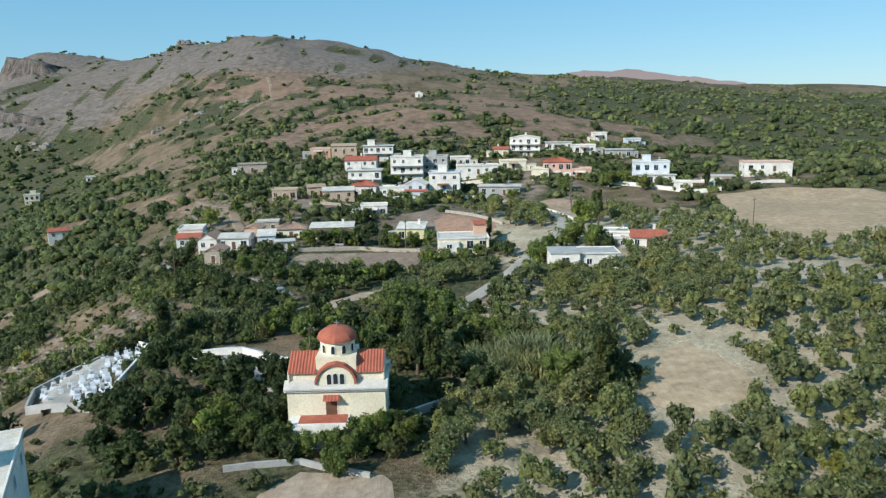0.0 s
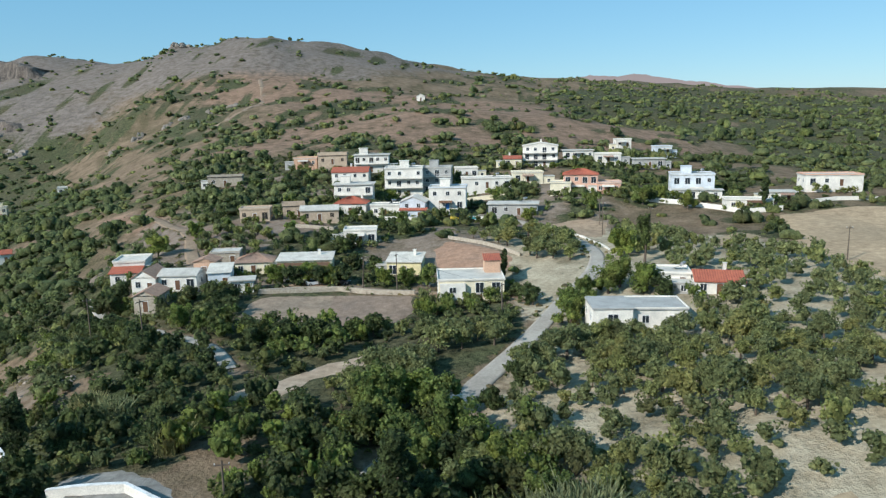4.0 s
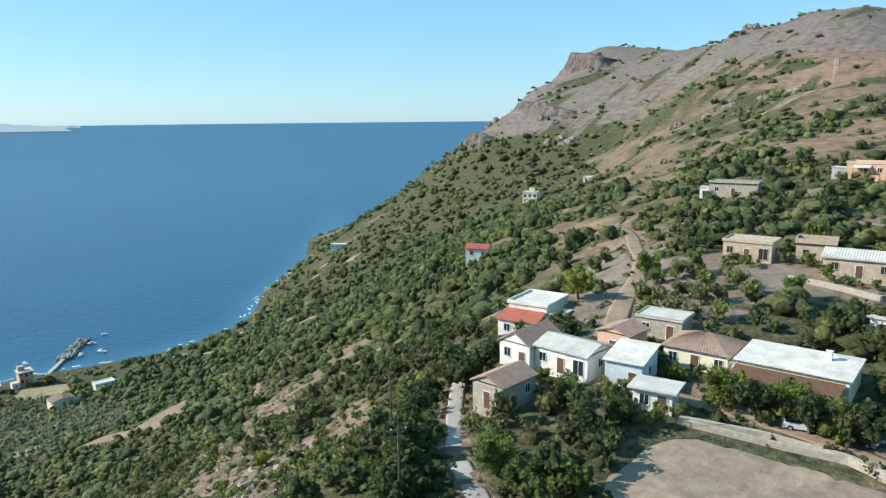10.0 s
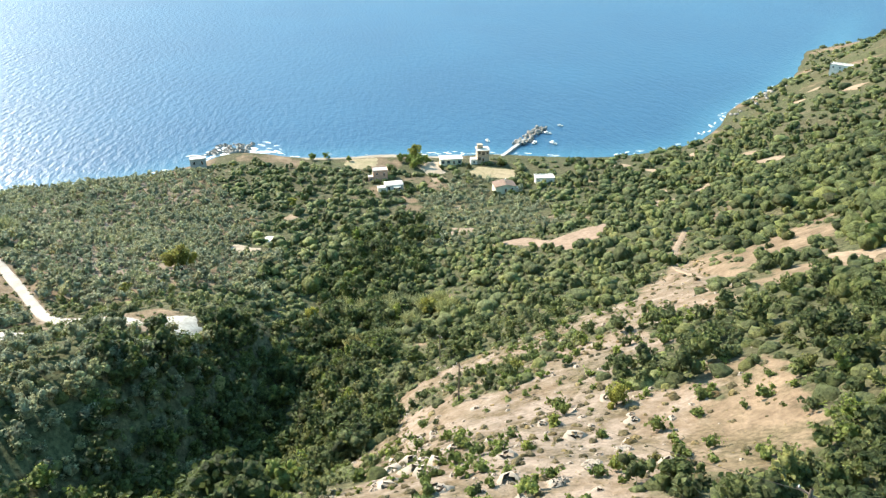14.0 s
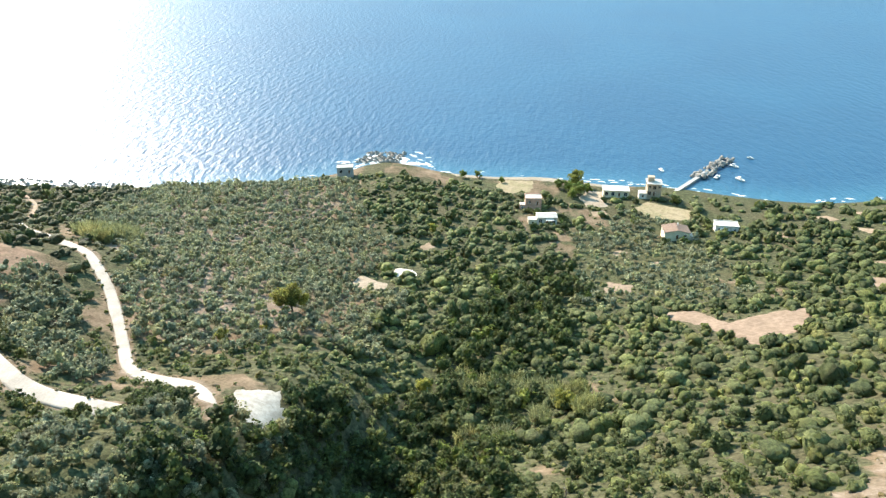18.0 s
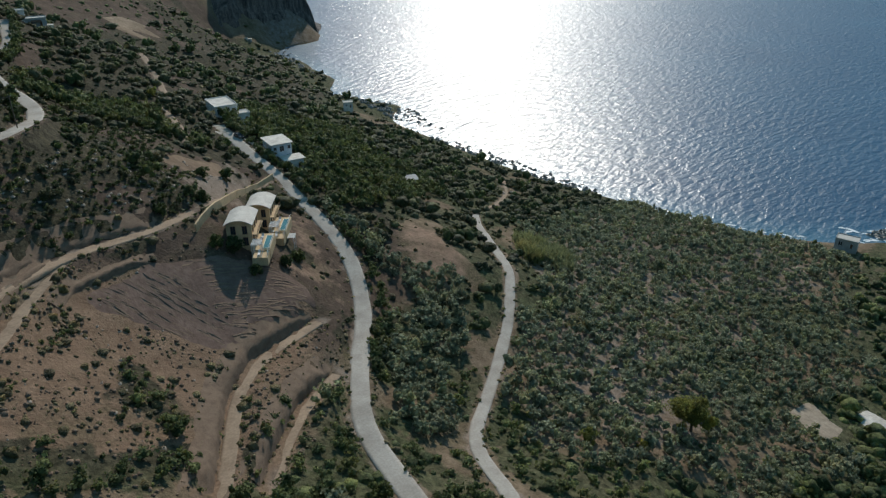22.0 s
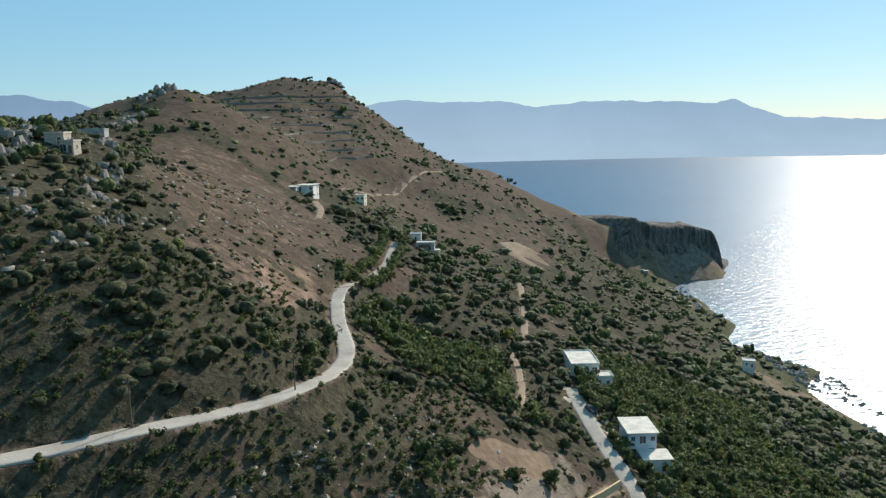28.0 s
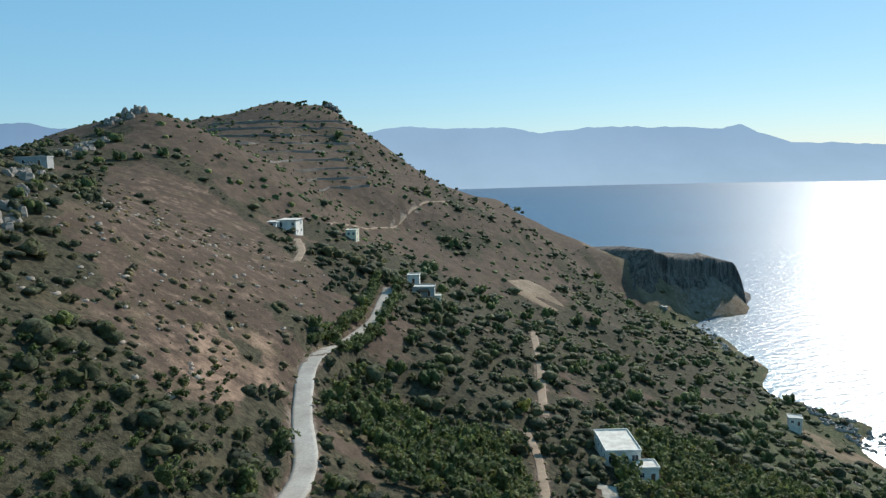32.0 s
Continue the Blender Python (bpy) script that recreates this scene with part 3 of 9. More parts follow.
GORGE_WALL = [(-215, 112), (-200, 126), (-178, 124), (-160, 118), (-140, 112), (-128, 98), (-150, 94), (-178, 104), (-195, 108)]
GORGE = [(-60, 60), (-95, 72), (-128, 84), (-155, 92), (-182, 100), (-205, 108), (-230, 120), (-330, 155), (-330, 185), (-220, 160), (-160, 150), (-105, 130), (-60, 95)]
GROVES = {    # planted olives: outline, spacing, rows' turn
    "grove_bend": ([(-160, 70), (-185, 92), (-200, 112), (-150, 108), (-120, 74)], 3.7, 0.2),
    "grove_between": ([(-194, 54), (-212, 31), (-230, 6), (-236, -22), (-246, -22), (-246, 28), (-214, 60)], 3.1, 0.4),
    "grove_south": ([(-2, 70), (22, 72), (23, 104), (4, 116), (-2, 100)], 3.3, 0.2),
    "grove_middle": ([(8, 138), (40, 110), (52, 122), (62, 140), (24, 148), (18, 150)], 3.4, 0.4),
    "grove_east": ([(42, 84), (95, 60), (130, 110), (84, 120), (52, 118), (38, 104)], 3.5, 0.1),
    "grove_start": ([(-2, 30), (70, 20), (90, 58), (40, 82), (22, 72), (-2, 66)], 3.5, 0.5),
    "grove_road": ([(-20, 136), (-4, 120), (12, 152), (-4, 161), (-6, 148)], 3.8, 0.3),
    "grove_village": ([(17, 198), (30, 190), (31, 222), (24, 238), (6, 216)], 4.0, 0.6),
    "grove_north": ([(48, 160), (74, 165), (76, 196), (60, 196), (46, 240), (40, 200)], 4.2, 0.2),
    "grove_field": ([(66, 146), (140, 148), (140, 158), (86, 155), (66, 168), (52, 150)], 4.2, 0.2),
    "grove_fill": ([(5, 100), (60, 60), (140, 60), (140, 158), (40, 158), (10, 135)], 3.5, 0.3),
    "grove_coast": ([(-215, 72), (-250, 112), (-340, 108), (-448, 68), (-436, -40), (-320, -20), (-262, 40)], 3.5, 0.3),
    "grove_shore": ([(-300, 175), (-390, 190), (-420, 215), (-380, 245), (-300, 235)], 5.4, 0.5),
    "grove_upper": ([(-186, -66), (-186, -125), (-230, -118), (-228, -66)], 3.4, 0.1),
    "grove_lower": ([(-250, -30), (-262, -35), (-330, -60), (-330, -150), (-262, -140)], 3.5, 0.2),
}


def inside_soft(poly, x, y):
    """Inside an outline whose edge wanders."""
    reach = 20.0 if poly[0][0] < -50 else 5.0
    return inside(poly, x + (value_noise(x, y, 17, 71) - 0.5) * reach, y + (value_noise(x, y, 17, 72) - 0.5) * reach)


def in_grove(x, y):
    hit = np.zeros(np.shape(x), bool)
    for poly, _, _ in GROVES.values():
        hit |= inside_soft(poly, x, y)
    return hit


COVER = [     # how much of the ground the scrub covers, by outline; the later ones count
    (0.3, [(-760, 640), (-330, 610), (-230, 620), (-100, 640), (40, 640), (160, 800), (160, 1500), (-900, 1500)]),
    (0.86, [(-95, 205), (-105, 260), (-130, 330), (-230, 480), (-330, 600), (-480, 650), (-650, 640), (-560, 480), (-440, 380), (-440, 270), (-215, 250), (-150, 226)]),
    (0.4, [(-230, 480), (-130, 340), (40, 335), (150, 345), (160, 440), (90, 560), (60, 640), (-100, 640), (-330, 620)]),
    (0.8, [(140, 260), (420, 300), (800, 700), (500, 950), (100, 700), (90, 560), (160, 440)]),
    (0.56, [(-100, 200), (-60, 186), (10, 182), (60, 190), (130, 230), (140, 345), (40, 335), (-130, 340), (-105, 260)]),
    (0.3, [(-130, 305), (-93, 283), (-80, 268), (-40, 247), (-37, 232), (-52, 204), (-67, 204), (-84, 244), (-107, 272)]),
    (0.92, [(-48, 112), (-49, 140), (-58, 170), (-80, 176), (-98, 186), (-96, 204), (-66, 190), (-40, 152), (-36, 130), (-40, 110)]),
    (0.88, [(-80, 176), (-88, 200), (-100, 240), (-160, 228), (-114, 198)]),
    (0.9, [(-165, 180), (-178, 206), (-215, 250), (-330, 300), (-440, 270), (-440, 200), (-300, 170), (-220, 160)]),
    (0.9, [(-200, 60), (-440, 60), (-440, 200), (-300, 160), (-210, 115)]),
    (0.92, [(-120, 60), (-165, 66), (-185, 92), (-205, 118), (-150, 112), (-105, 82)]),
    (0.27, [(-112, 135), (-165, 150), (-163, 177), (-172, 205), (-200, 241), (-157, 221), (-112, 194), (-86, 178), (-70, 165), (-60, 150), (-56, 140), (-72, 132), (-90, 134)]),
    (0.88, [(-185, -70), (-186, -130), (-240, -210), (-290, -320), (-345, -380), (-430, -480), (-500, -500), (-470, -330), (-440, -190), (-434, -20), (-250, -20)]),
    (0.85, [(-190, 50), (-232, 5), (-245, -30), (-265, -32), (-300, -20), (-280, 15), (-215, 62)]),
    (0.24, [(-40, -290), (-110, -300), (-180, -290), (-212, -316), (-290, -335), (-340, -380), (-420, -480), (-470, -700), (-100, -720), (20, -420)]),
    (0.8, [(-68, -235), (-92, -259), (-105, -283), (-114, -245), (-129, -124), (-132, -68), (-120, -50), (-90, -60), (-60, -150)]),
    (0.2, [(-112, -256), (-131, -267), (-152, -270), (-171, -240), (-185, -200), (-181, -184), (-175, -115), (-178, -92), (-176, -65), (-163, -64), (-152, -71), (-143, -80), (-136, -96), (-134, -126)]),
    (0.03, [(-151, -85), (-160, -117), (-175, -121), (-179, -115), (-177, -78), (-164, -65), (-155, -68)]),
    (0.93, [(-90, 0), (-95, -45), (-121, -40), (-132, -42), (-145, -44), (-156, -48), (-166, -56), (-176, -52), (-173, -41), (-164, -28), (-138, -12)]),
    (0.66, [(-100, 6), (-137, -11), (-174, -37), (-188, -43), (-191, -16), (-183, -6), (-163, -2), (-140, 4), (-120, 26)]),
    (0.06, [(-120, 30), (-158, 8), (-172, 3), (-206, 5), (-212, 12), (-205, 30), (-190, 44), (-176, 52), (-120, 44)]),
    (0.5, [(-120, 46), (-174, 52), (-180, 60), (-165, 66), (-120, 60)]),
    (0.08, [(-204, -20), (-232, -46), (-226, -58), (-205, -42), (-194, -24)]),
    (0.3, [(-236, -32), (-231, -14), (-228, -3), (-221, 11), (-214, 19), (-212, 12), (-201, 10), (-212, -1), (-222, -18)]),
    (0.06, [(-255, -12), (-275, -21), (-276, -7), (-267, 10), (-257, 26), (-251, 23), (-248, 12), (-250, -2)]),
    (0.9, [(-277, -412), (-312, -438), (-301, -384), (-266, -364)]),
    (0.0, [(-440, -500), (-640, -500), (-640, -660), (-440, -640)]),
    (0.05, [(-290, -335), (-310, -365), (-337, -376), (-330, -328), (-311, -325)]),
    (0.9, [(-60, 20), (-4, 20), (-3, 56), (-22, 58), (-22, 80), (-44, 84), (-60, 92)]),
    (0.06, [(-2, 20), (90, 20), (140, 60), (150, 160), (80, 200), (40, 240), (10, 225), (14, 150), (2, 130), (-1, 70)]),
    (0.3, [(-215, 72), (-250, 105), (-340, 104), (-448, 68), (-436, -30), (-320, -14), (-268, 40)]),
    (0.85, [(-92, -60), (-116, -62), (-128, -82), (-128, -130), (-113, -250), (-107, -320), (-92, -335), (-60, -250), (-70, -120)]),
    (0.9, [(-108, -104), (-116, -132), (-127, -134), (-138, -104), (-155, -62), (-172, -58), (-171, -40), (-162, -27), (-140, -19), (-96, -8), (-92, -60)]),
    (1.0, GORGE),
]


def density(x, y):
    """How closely scrub covers the ground, 0 to 1: thickets and clearings with ragged edges."""
    level = np.full(np.shape(x), 0.66)
    for share, poly in COVER:
        level = np.where(inside_soft(poly, x, y), share, level)
    n = value_noise(x, y, 34, 41) * 0.42 + value_noise(x, y, 13, 42) * 0.34 + value_noise(x, y, 5, 40) * 0.24
    return np.clip((n - 0.8 + 0.6 * level) / 0.16 + 0.5, 0, 1)


GARDENS = []        # houses with plants at their foot: x, y, turn, width, depth
TAKEN = []          # rings kept clear of wild plants: x, y, radius

# ---- road beds cut level into the slopes ----
def bed_rows():
    rows = []
    for key, (wide, line) in (*ROADS.items(), *TRACKS.items()):
        pts = along(line, 3.0)
        z = raw_height(pts[:, 0], pts[:, 1])
        k = np.ones(7) / 7
        z = np.convolve(np.concatenate([z[:1].repeat(3), z, z[-1:].repeat(3)]), k, "valid")
        z -= 2.0 if key in ("lower_terrace_track", "short_terrace_track") else 0.9 if key in ("hill_track", "terrace_track") else 0.15
        rows.append(np.c_[pts, z, np.full(len(pts), wide / 2)])
    return np.concatenate(rows)


BEDS = bed_rows()


def height(x, y):
    """The ground's height in metres, with the road beds levelled."""
    x, y = np.atleast_1d(np.asarray(x, float)), np.atleast_1d(np.asarray(y, float))
    z = raw_height(x, y)
    near = np.where((x > -330) & (x < 60) & (y > -500) & (y < 660))[0]
    for k in range(0, len(near), 3000):
        s = near[k:k + 3000]
        d = np.hypot(x[s, None] - BEDS[:, 0], y[s, None] - BEDS[:, 1])
        w = 1.0 / (d + 0.3) ** 4
        bed = (w * BEDS[:, 2]).sum(1) / w.sum(1)
        gap = (d - BEDS[:, 3]).min(1)
        mix = np.clip(1 - (gap - 0.6) / 2.6, 0, 1)
        mix = mix * mix * (3 - 2 * mix)
        z[s] += (bed - z[s]) * mix
    return z

# ---- ground, sea and distance ----
from mathutils import geometry


def bulk(name, verts, faces, material=None, smooth=False):
    """One mesh object from arrays."""
    me = bpy.data.meshes.new(name)
    n, k = faces.shape
    me.vertices.add(len(verts))
    me.vertices.foreach_set("co", np.ascontiguousarray(verts, dtype=np.float32).ravel())
    me.loops.add(n * k)
    me.loops.foreach_set("vertex_index", np.ascontiguousarray(faces, dtype=np.int32).ravel())
    me.polygons.add(n)
    me.polygons.foreach_set("loop_start", np.arange(0, n * k, k, dtype=np.int32))
    if smooth:
        me.polygons.foreach_set("use_smooth", np.ones(n, bool))
    me.update(calc_edges=True)
    me.validate()
    ob = new(name, me)
    if material:
        me.materials.append(material)
    return ob


def steps(low, high, near_low, near_high, fine, growth=1.09):
    """Grid lines: fine in the middle stretch and wider outwards."""
    mid = list(np.arange(near_low, near_high + fine, fine))
    up, down, s = [mid[-1]], [mid[0]], fine
    while up[-1] < high:
        s *= growth
        up.append(up[-1] + s)
    s = fine
    while down[-1] > low:
        s *= growth
        down.append(down[-1] - s)
    return np.array(down[:0:-1] + mid + up[1:])


def grid_faces(nx, ny):
    i, j = np.meshgrid(np.arange(nx - 1), np.arange(ny - 1))
    a = (j * nx + i).ravel()
    return np.stack([a, a + 1, a + nx + 1, a + nx], 1)


gx = steps(-1700, 4600, -320, 140, 2.2, 1.07)
gy = steps(-2600, 3800, -190, 310, 2.2, 1.07)
X, Y = (a.ravel() for a in np.meshgrid(gx, gy))
Z = height(X, Y)
gap = road_gap(X, Y)
away = np.hypot(X + 60, Y - 60)
Z = np.where(away > 1500, Z * 0.98 - (away - 1500) * 0.02, Z)
ground = bulk("ground", np.c_[X, Y, Z], grid_faces(len(gx), len(gy)), M_GROUND, True)
tagged(ground, "dry Mediterranean hillside of brown earth, rock and scrub", "ground", kind="structure")
slope = np.hypot(*np.gradient(Z.reshape(len(gy), len(gx)), gy, gx)).ravel()
soil = np.maximum(bare(X, Y, "soil"), np.clip(1 - gap / 1.4, 0, 1) * 0.6)
cover = {
    "soil": soil,
    "red": bare(X, Y, "red"),
    "rock": np.maximum(bare(X, Y, "rock"), np.clip((slope - 0.9) * 1.6, 0, 0.85)),
    "clay": bare(X, Y, "clay"),
    "pale": bare(X, Y, "pale"),
    "loam": bare(X, Y, "loam"),
    "green": density(X, Y) * np.clip(gap / 1.5, 0, 1) * np.clip((1300 - away) / 500, 0.55, 1),
}
for key, values in cover.items():
    a = ground.data.attributes.new(key, "FLOAT", "POINT")
    a.data.foreach_set("value", np.ascontiguousarray(values, dtype=np.float32))

ring = np.concatenate([[0, 150], np.arange(250, 700, 11.0), [760, 900, 1300, 1800, 2400, 3000, 3600, 4200, 4700]])
turn = np.linspace(0, 2 * math.pi, 361)[:-1]
R, A = np.meshgrid(ring, turn)
left = np.degrees(np.arctan2(-np.cos(A), np.sin(A)))
rise = np.clip((R - 2400) / 2300, 0, 1) ** 1.3 * 113 * np.clip((124 - np.abs(left)) / 10, 0, 1)
sv = np.c_[(-80 + R * np.cos(A)).ravel(), (60 + R * np.sin(A)).ravel(), rise.ravel()]
nr = len(ring)
i, j = np.meshgrid(np.arange(nr - 1), np.arange(360))
q = (j * nr + i).ravel()
q2 = (((j + 1) % 360) * nr + i).ravel()
sea = bulk("water", sv, np.stack([q, q + 1, q2 + 1, q2], 1), M_SEA, True)
a = sea.data.attributes.new("shore", "FLOAT", "POINT")
a.data.foreach_set("value", (np.clip(1 - edge_distance(COAST, sv[:, 0], sv[:, 1]) / 30, 0, 1) ** 1.5).astype(np.float32))
tagged(sea, "deep blue rippled sea reaching the horizon", "sea", kind="structure")


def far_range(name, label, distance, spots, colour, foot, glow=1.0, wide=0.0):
    """A far range with its haze painted in as a pale glow: a ridge of (degrees left of north, degrees above level)."""
    m, t, s = nodes_of(name + "_painted_haze")
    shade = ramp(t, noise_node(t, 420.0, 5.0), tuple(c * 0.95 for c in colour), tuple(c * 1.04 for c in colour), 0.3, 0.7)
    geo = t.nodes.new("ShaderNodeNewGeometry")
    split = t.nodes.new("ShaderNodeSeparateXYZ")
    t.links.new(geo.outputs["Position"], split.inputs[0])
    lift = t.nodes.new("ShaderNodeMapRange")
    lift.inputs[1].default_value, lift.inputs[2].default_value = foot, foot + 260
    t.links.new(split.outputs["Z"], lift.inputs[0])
    # Haze put into the colour: paler towards the foot.
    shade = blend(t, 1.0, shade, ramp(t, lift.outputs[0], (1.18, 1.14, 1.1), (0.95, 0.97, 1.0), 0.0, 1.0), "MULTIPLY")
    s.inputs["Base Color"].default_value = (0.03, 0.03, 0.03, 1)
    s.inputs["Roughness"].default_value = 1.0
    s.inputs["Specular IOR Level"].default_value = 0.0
    # The hazy tone glows by itself; sunlight hardly counts here.
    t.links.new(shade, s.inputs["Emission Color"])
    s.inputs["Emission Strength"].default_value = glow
    turns = np.linspace(spots[0][0], spots[-1][0], 240)
    up = np.interp(turns, [a for a, _ in spots], [b for _, b in spots])
    up = up + (value_noise(turns, turns * 0 + distance, 1.1, 21) - 0.5) * 0.16 + (value_noise(turns, turns * 0, 0.35, 22) - 0.5) * 0.08
    rows = []
    for k, part_up in enumerate((1.0, 0.55, 0.25, 0.0)):
        r = (distance - k * 130) * (1 + wide * np.clip((165 - turns) / 29, 0, 1.2))
        z = 150 + np.tan(np.radians(up)) * r
        z = foot + (z - foot) * part_up + (value_noise(turns, turns * 0 + k, 0.9, 23) - 0.5) * (30 if 0 < k < 3 else 0)
        rows.append(np.c_[-80 - r * np.sin(np.radians(turns)), 60 + r * np.cos(np.radians(turns)), z])
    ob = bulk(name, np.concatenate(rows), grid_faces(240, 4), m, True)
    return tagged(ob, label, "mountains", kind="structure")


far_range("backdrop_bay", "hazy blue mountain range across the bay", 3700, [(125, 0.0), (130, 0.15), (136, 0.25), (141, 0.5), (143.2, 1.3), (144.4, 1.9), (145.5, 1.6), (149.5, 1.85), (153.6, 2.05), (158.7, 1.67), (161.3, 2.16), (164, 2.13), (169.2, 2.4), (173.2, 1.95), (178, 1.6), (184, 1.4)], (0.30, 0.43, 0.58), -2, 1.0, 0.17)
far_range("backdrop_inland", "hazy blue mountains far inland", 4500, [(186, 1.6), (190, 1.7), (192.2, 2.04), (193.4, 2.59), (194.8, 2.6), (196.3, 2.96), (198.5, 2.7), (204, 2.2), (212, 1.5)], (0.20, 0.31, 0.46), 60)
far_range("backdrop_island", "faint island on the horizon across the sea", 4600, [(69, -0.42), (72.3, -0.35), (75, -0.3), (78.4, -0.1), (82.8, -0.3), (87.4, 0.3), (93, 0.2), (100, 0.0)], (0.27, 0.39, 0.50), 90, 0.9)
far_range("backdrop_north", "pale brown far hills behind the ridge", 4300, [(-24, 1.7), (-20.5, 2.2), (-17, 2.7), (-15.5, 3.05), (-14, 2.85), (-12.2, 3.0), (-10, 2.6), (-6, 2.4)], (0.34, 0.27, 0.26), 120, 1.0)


def ribbon(name, wide, line, material, lift):
    """A strip of paving that follows the ground."""
    pts = along(line, 3.0)
    k = np.ones(5) / 5
    pad = np.concatenate([np.repeat(pts[:1], 2, 0), pts, np.repeat(pts[-1:], 2, 0)])
    pts = np.stack([np.convolve(pad[:, c], k, "valid") for c in (0, 1)], 1)
    d = np.gradient(pts, axis=0)
    side = np.stack([-d[:, 1], d[:, 0]], 1) / (np.linalg.norm(d, axis=1)[:, None] + 1e-9)
    wob = (value_noise(pts[:, 0], pts[:, 1], 7, 31) - 0.5) * 0.5
    cols = np.linspace(-0.5, 0.5, 7)
    out = []
    for c in cols:
        p = pts + side * (c * (wide + wob * 2 * abs(c)))[:, None]
        out.append(np.c_[p, height(p[:, 0], p[:, 1])])
    rows = np.stack(out, 1)
    mean = rows[:, :, 2].mean(1)
    mean = np.convolve(np.concatenate([mean[:1].repeat(2), mean, mean[-1:].repeat(2)]), k, "valid")
    rows[:, :, 2] = mean[:, None] + lift + (np.abs(cols) < 0.3) * 0.03
    skirt = rows[:, [0, -1]].copy()
    skirt[:, :, 2] -= 0.9
    full = np.concatenate([skirt[:, :1], rows, skirt[:, 1:]], 1)
    return bulk(name, full.reshape(-1, 3), grid_faces(full.shape[1], len(full)), material)


for key, (wide, line) in ROADS.items():
    tagged(ribbon(key, wide, line, M_ROAD, 0.14), "narrow pale concrete road with worn edges", "road", kind="structure")
for key, (wide, line) in TRACKS.items():
    tagged(ribbon(key, wide, line, M_ROAD if key == "village_lane" else M_TRACK, 0.10), "narrow concrete lane" if key == "village_lane" else "unpaved dirt track of pale brown earth", "track", kind="structure")


def field_patch(name, poly, material, lift=0.12):
    """A tilled or bare patch laid on the ground."""
    edge = along([*poly, poly[0]], 1.6)[:-1]
    edge = edge + np.stack([value_noise(edge[:, 0], edge[:, 1], 3.1, 51) - 0.5, value_noise(edge[:, 0], edge[:, 1], 3.1, 52) - 0.5], 1) * 1.5
    px, py = edge.T
    u, v = (a.ravel() for a in np.meshgrid(np.arange(px.min(), px.max(), 2.2), np.arange(py.min(), py.max(), 2.2)))
    ring_poly = [tuple(p) for p in edge]
    keep = inside(ring_poly, u, v) & (edge_distance(ring_poly, u, v, True) > 0.8)
    pts = [Vector(p) for p in edge] + [Vector((a, b)) for a, b in zip(u[keep], v[keep])]
    n = len(edge)
    out = geometry.delaunay_2d_cdt(pts, [(k, (k + 1) % n) for k in range(n)], [], 1, 1e-4)
    xy = np.array([tuple(p) for p in out[0]])
    z = height(xy[:, 0], xy[:, 1]) + np.where(edge_distance(ring_poly, xy[:, 0], xy[:, 1], True) > 0.4, lift, -0.05)
    ob = bulk(name, np.c_[xy, z], np.array([tuple(f) for f in out[2] if len(f) == 3]), material, True)
    return ob


def tilled(name, colour, stain, turn, row=0.55):
    m, t, s = nodes_of(name)
    rows = noise_node(t, row, 4.0, 0.7, (1.0, 0.2, 1.0, turn))
    patch = noise_node(t, 9.0, 6.0, 0.7)
    col = blend(t, ramp(t, patch, (0, 0, 0), (1, 1, 1), 0.4, 0.62), colour, stain)
    col = blend(t, 1.0, col, ramp(t, rows, (0.92,) * 3, (1.05,) * 3, 0.32, 0.68), "MULTIPLY")
    col = blend(t, 1.0, col, ramp(t, noise_node(t, 1.7, 6.0, 0.72), (0.72, 0.7, 0.68), (1.16, 1.16, 1.14), 0.34, 0.66), "MULTIPLY")
    t.links.new(col, s.inputs["Base Color"])
    s.inputs["Roughness"].default_value = 0.97
    s.inputs["Specular IOR Level"].default_value = 0.1
    bump(t, s, rows, 0.5, 0.2)
    return m


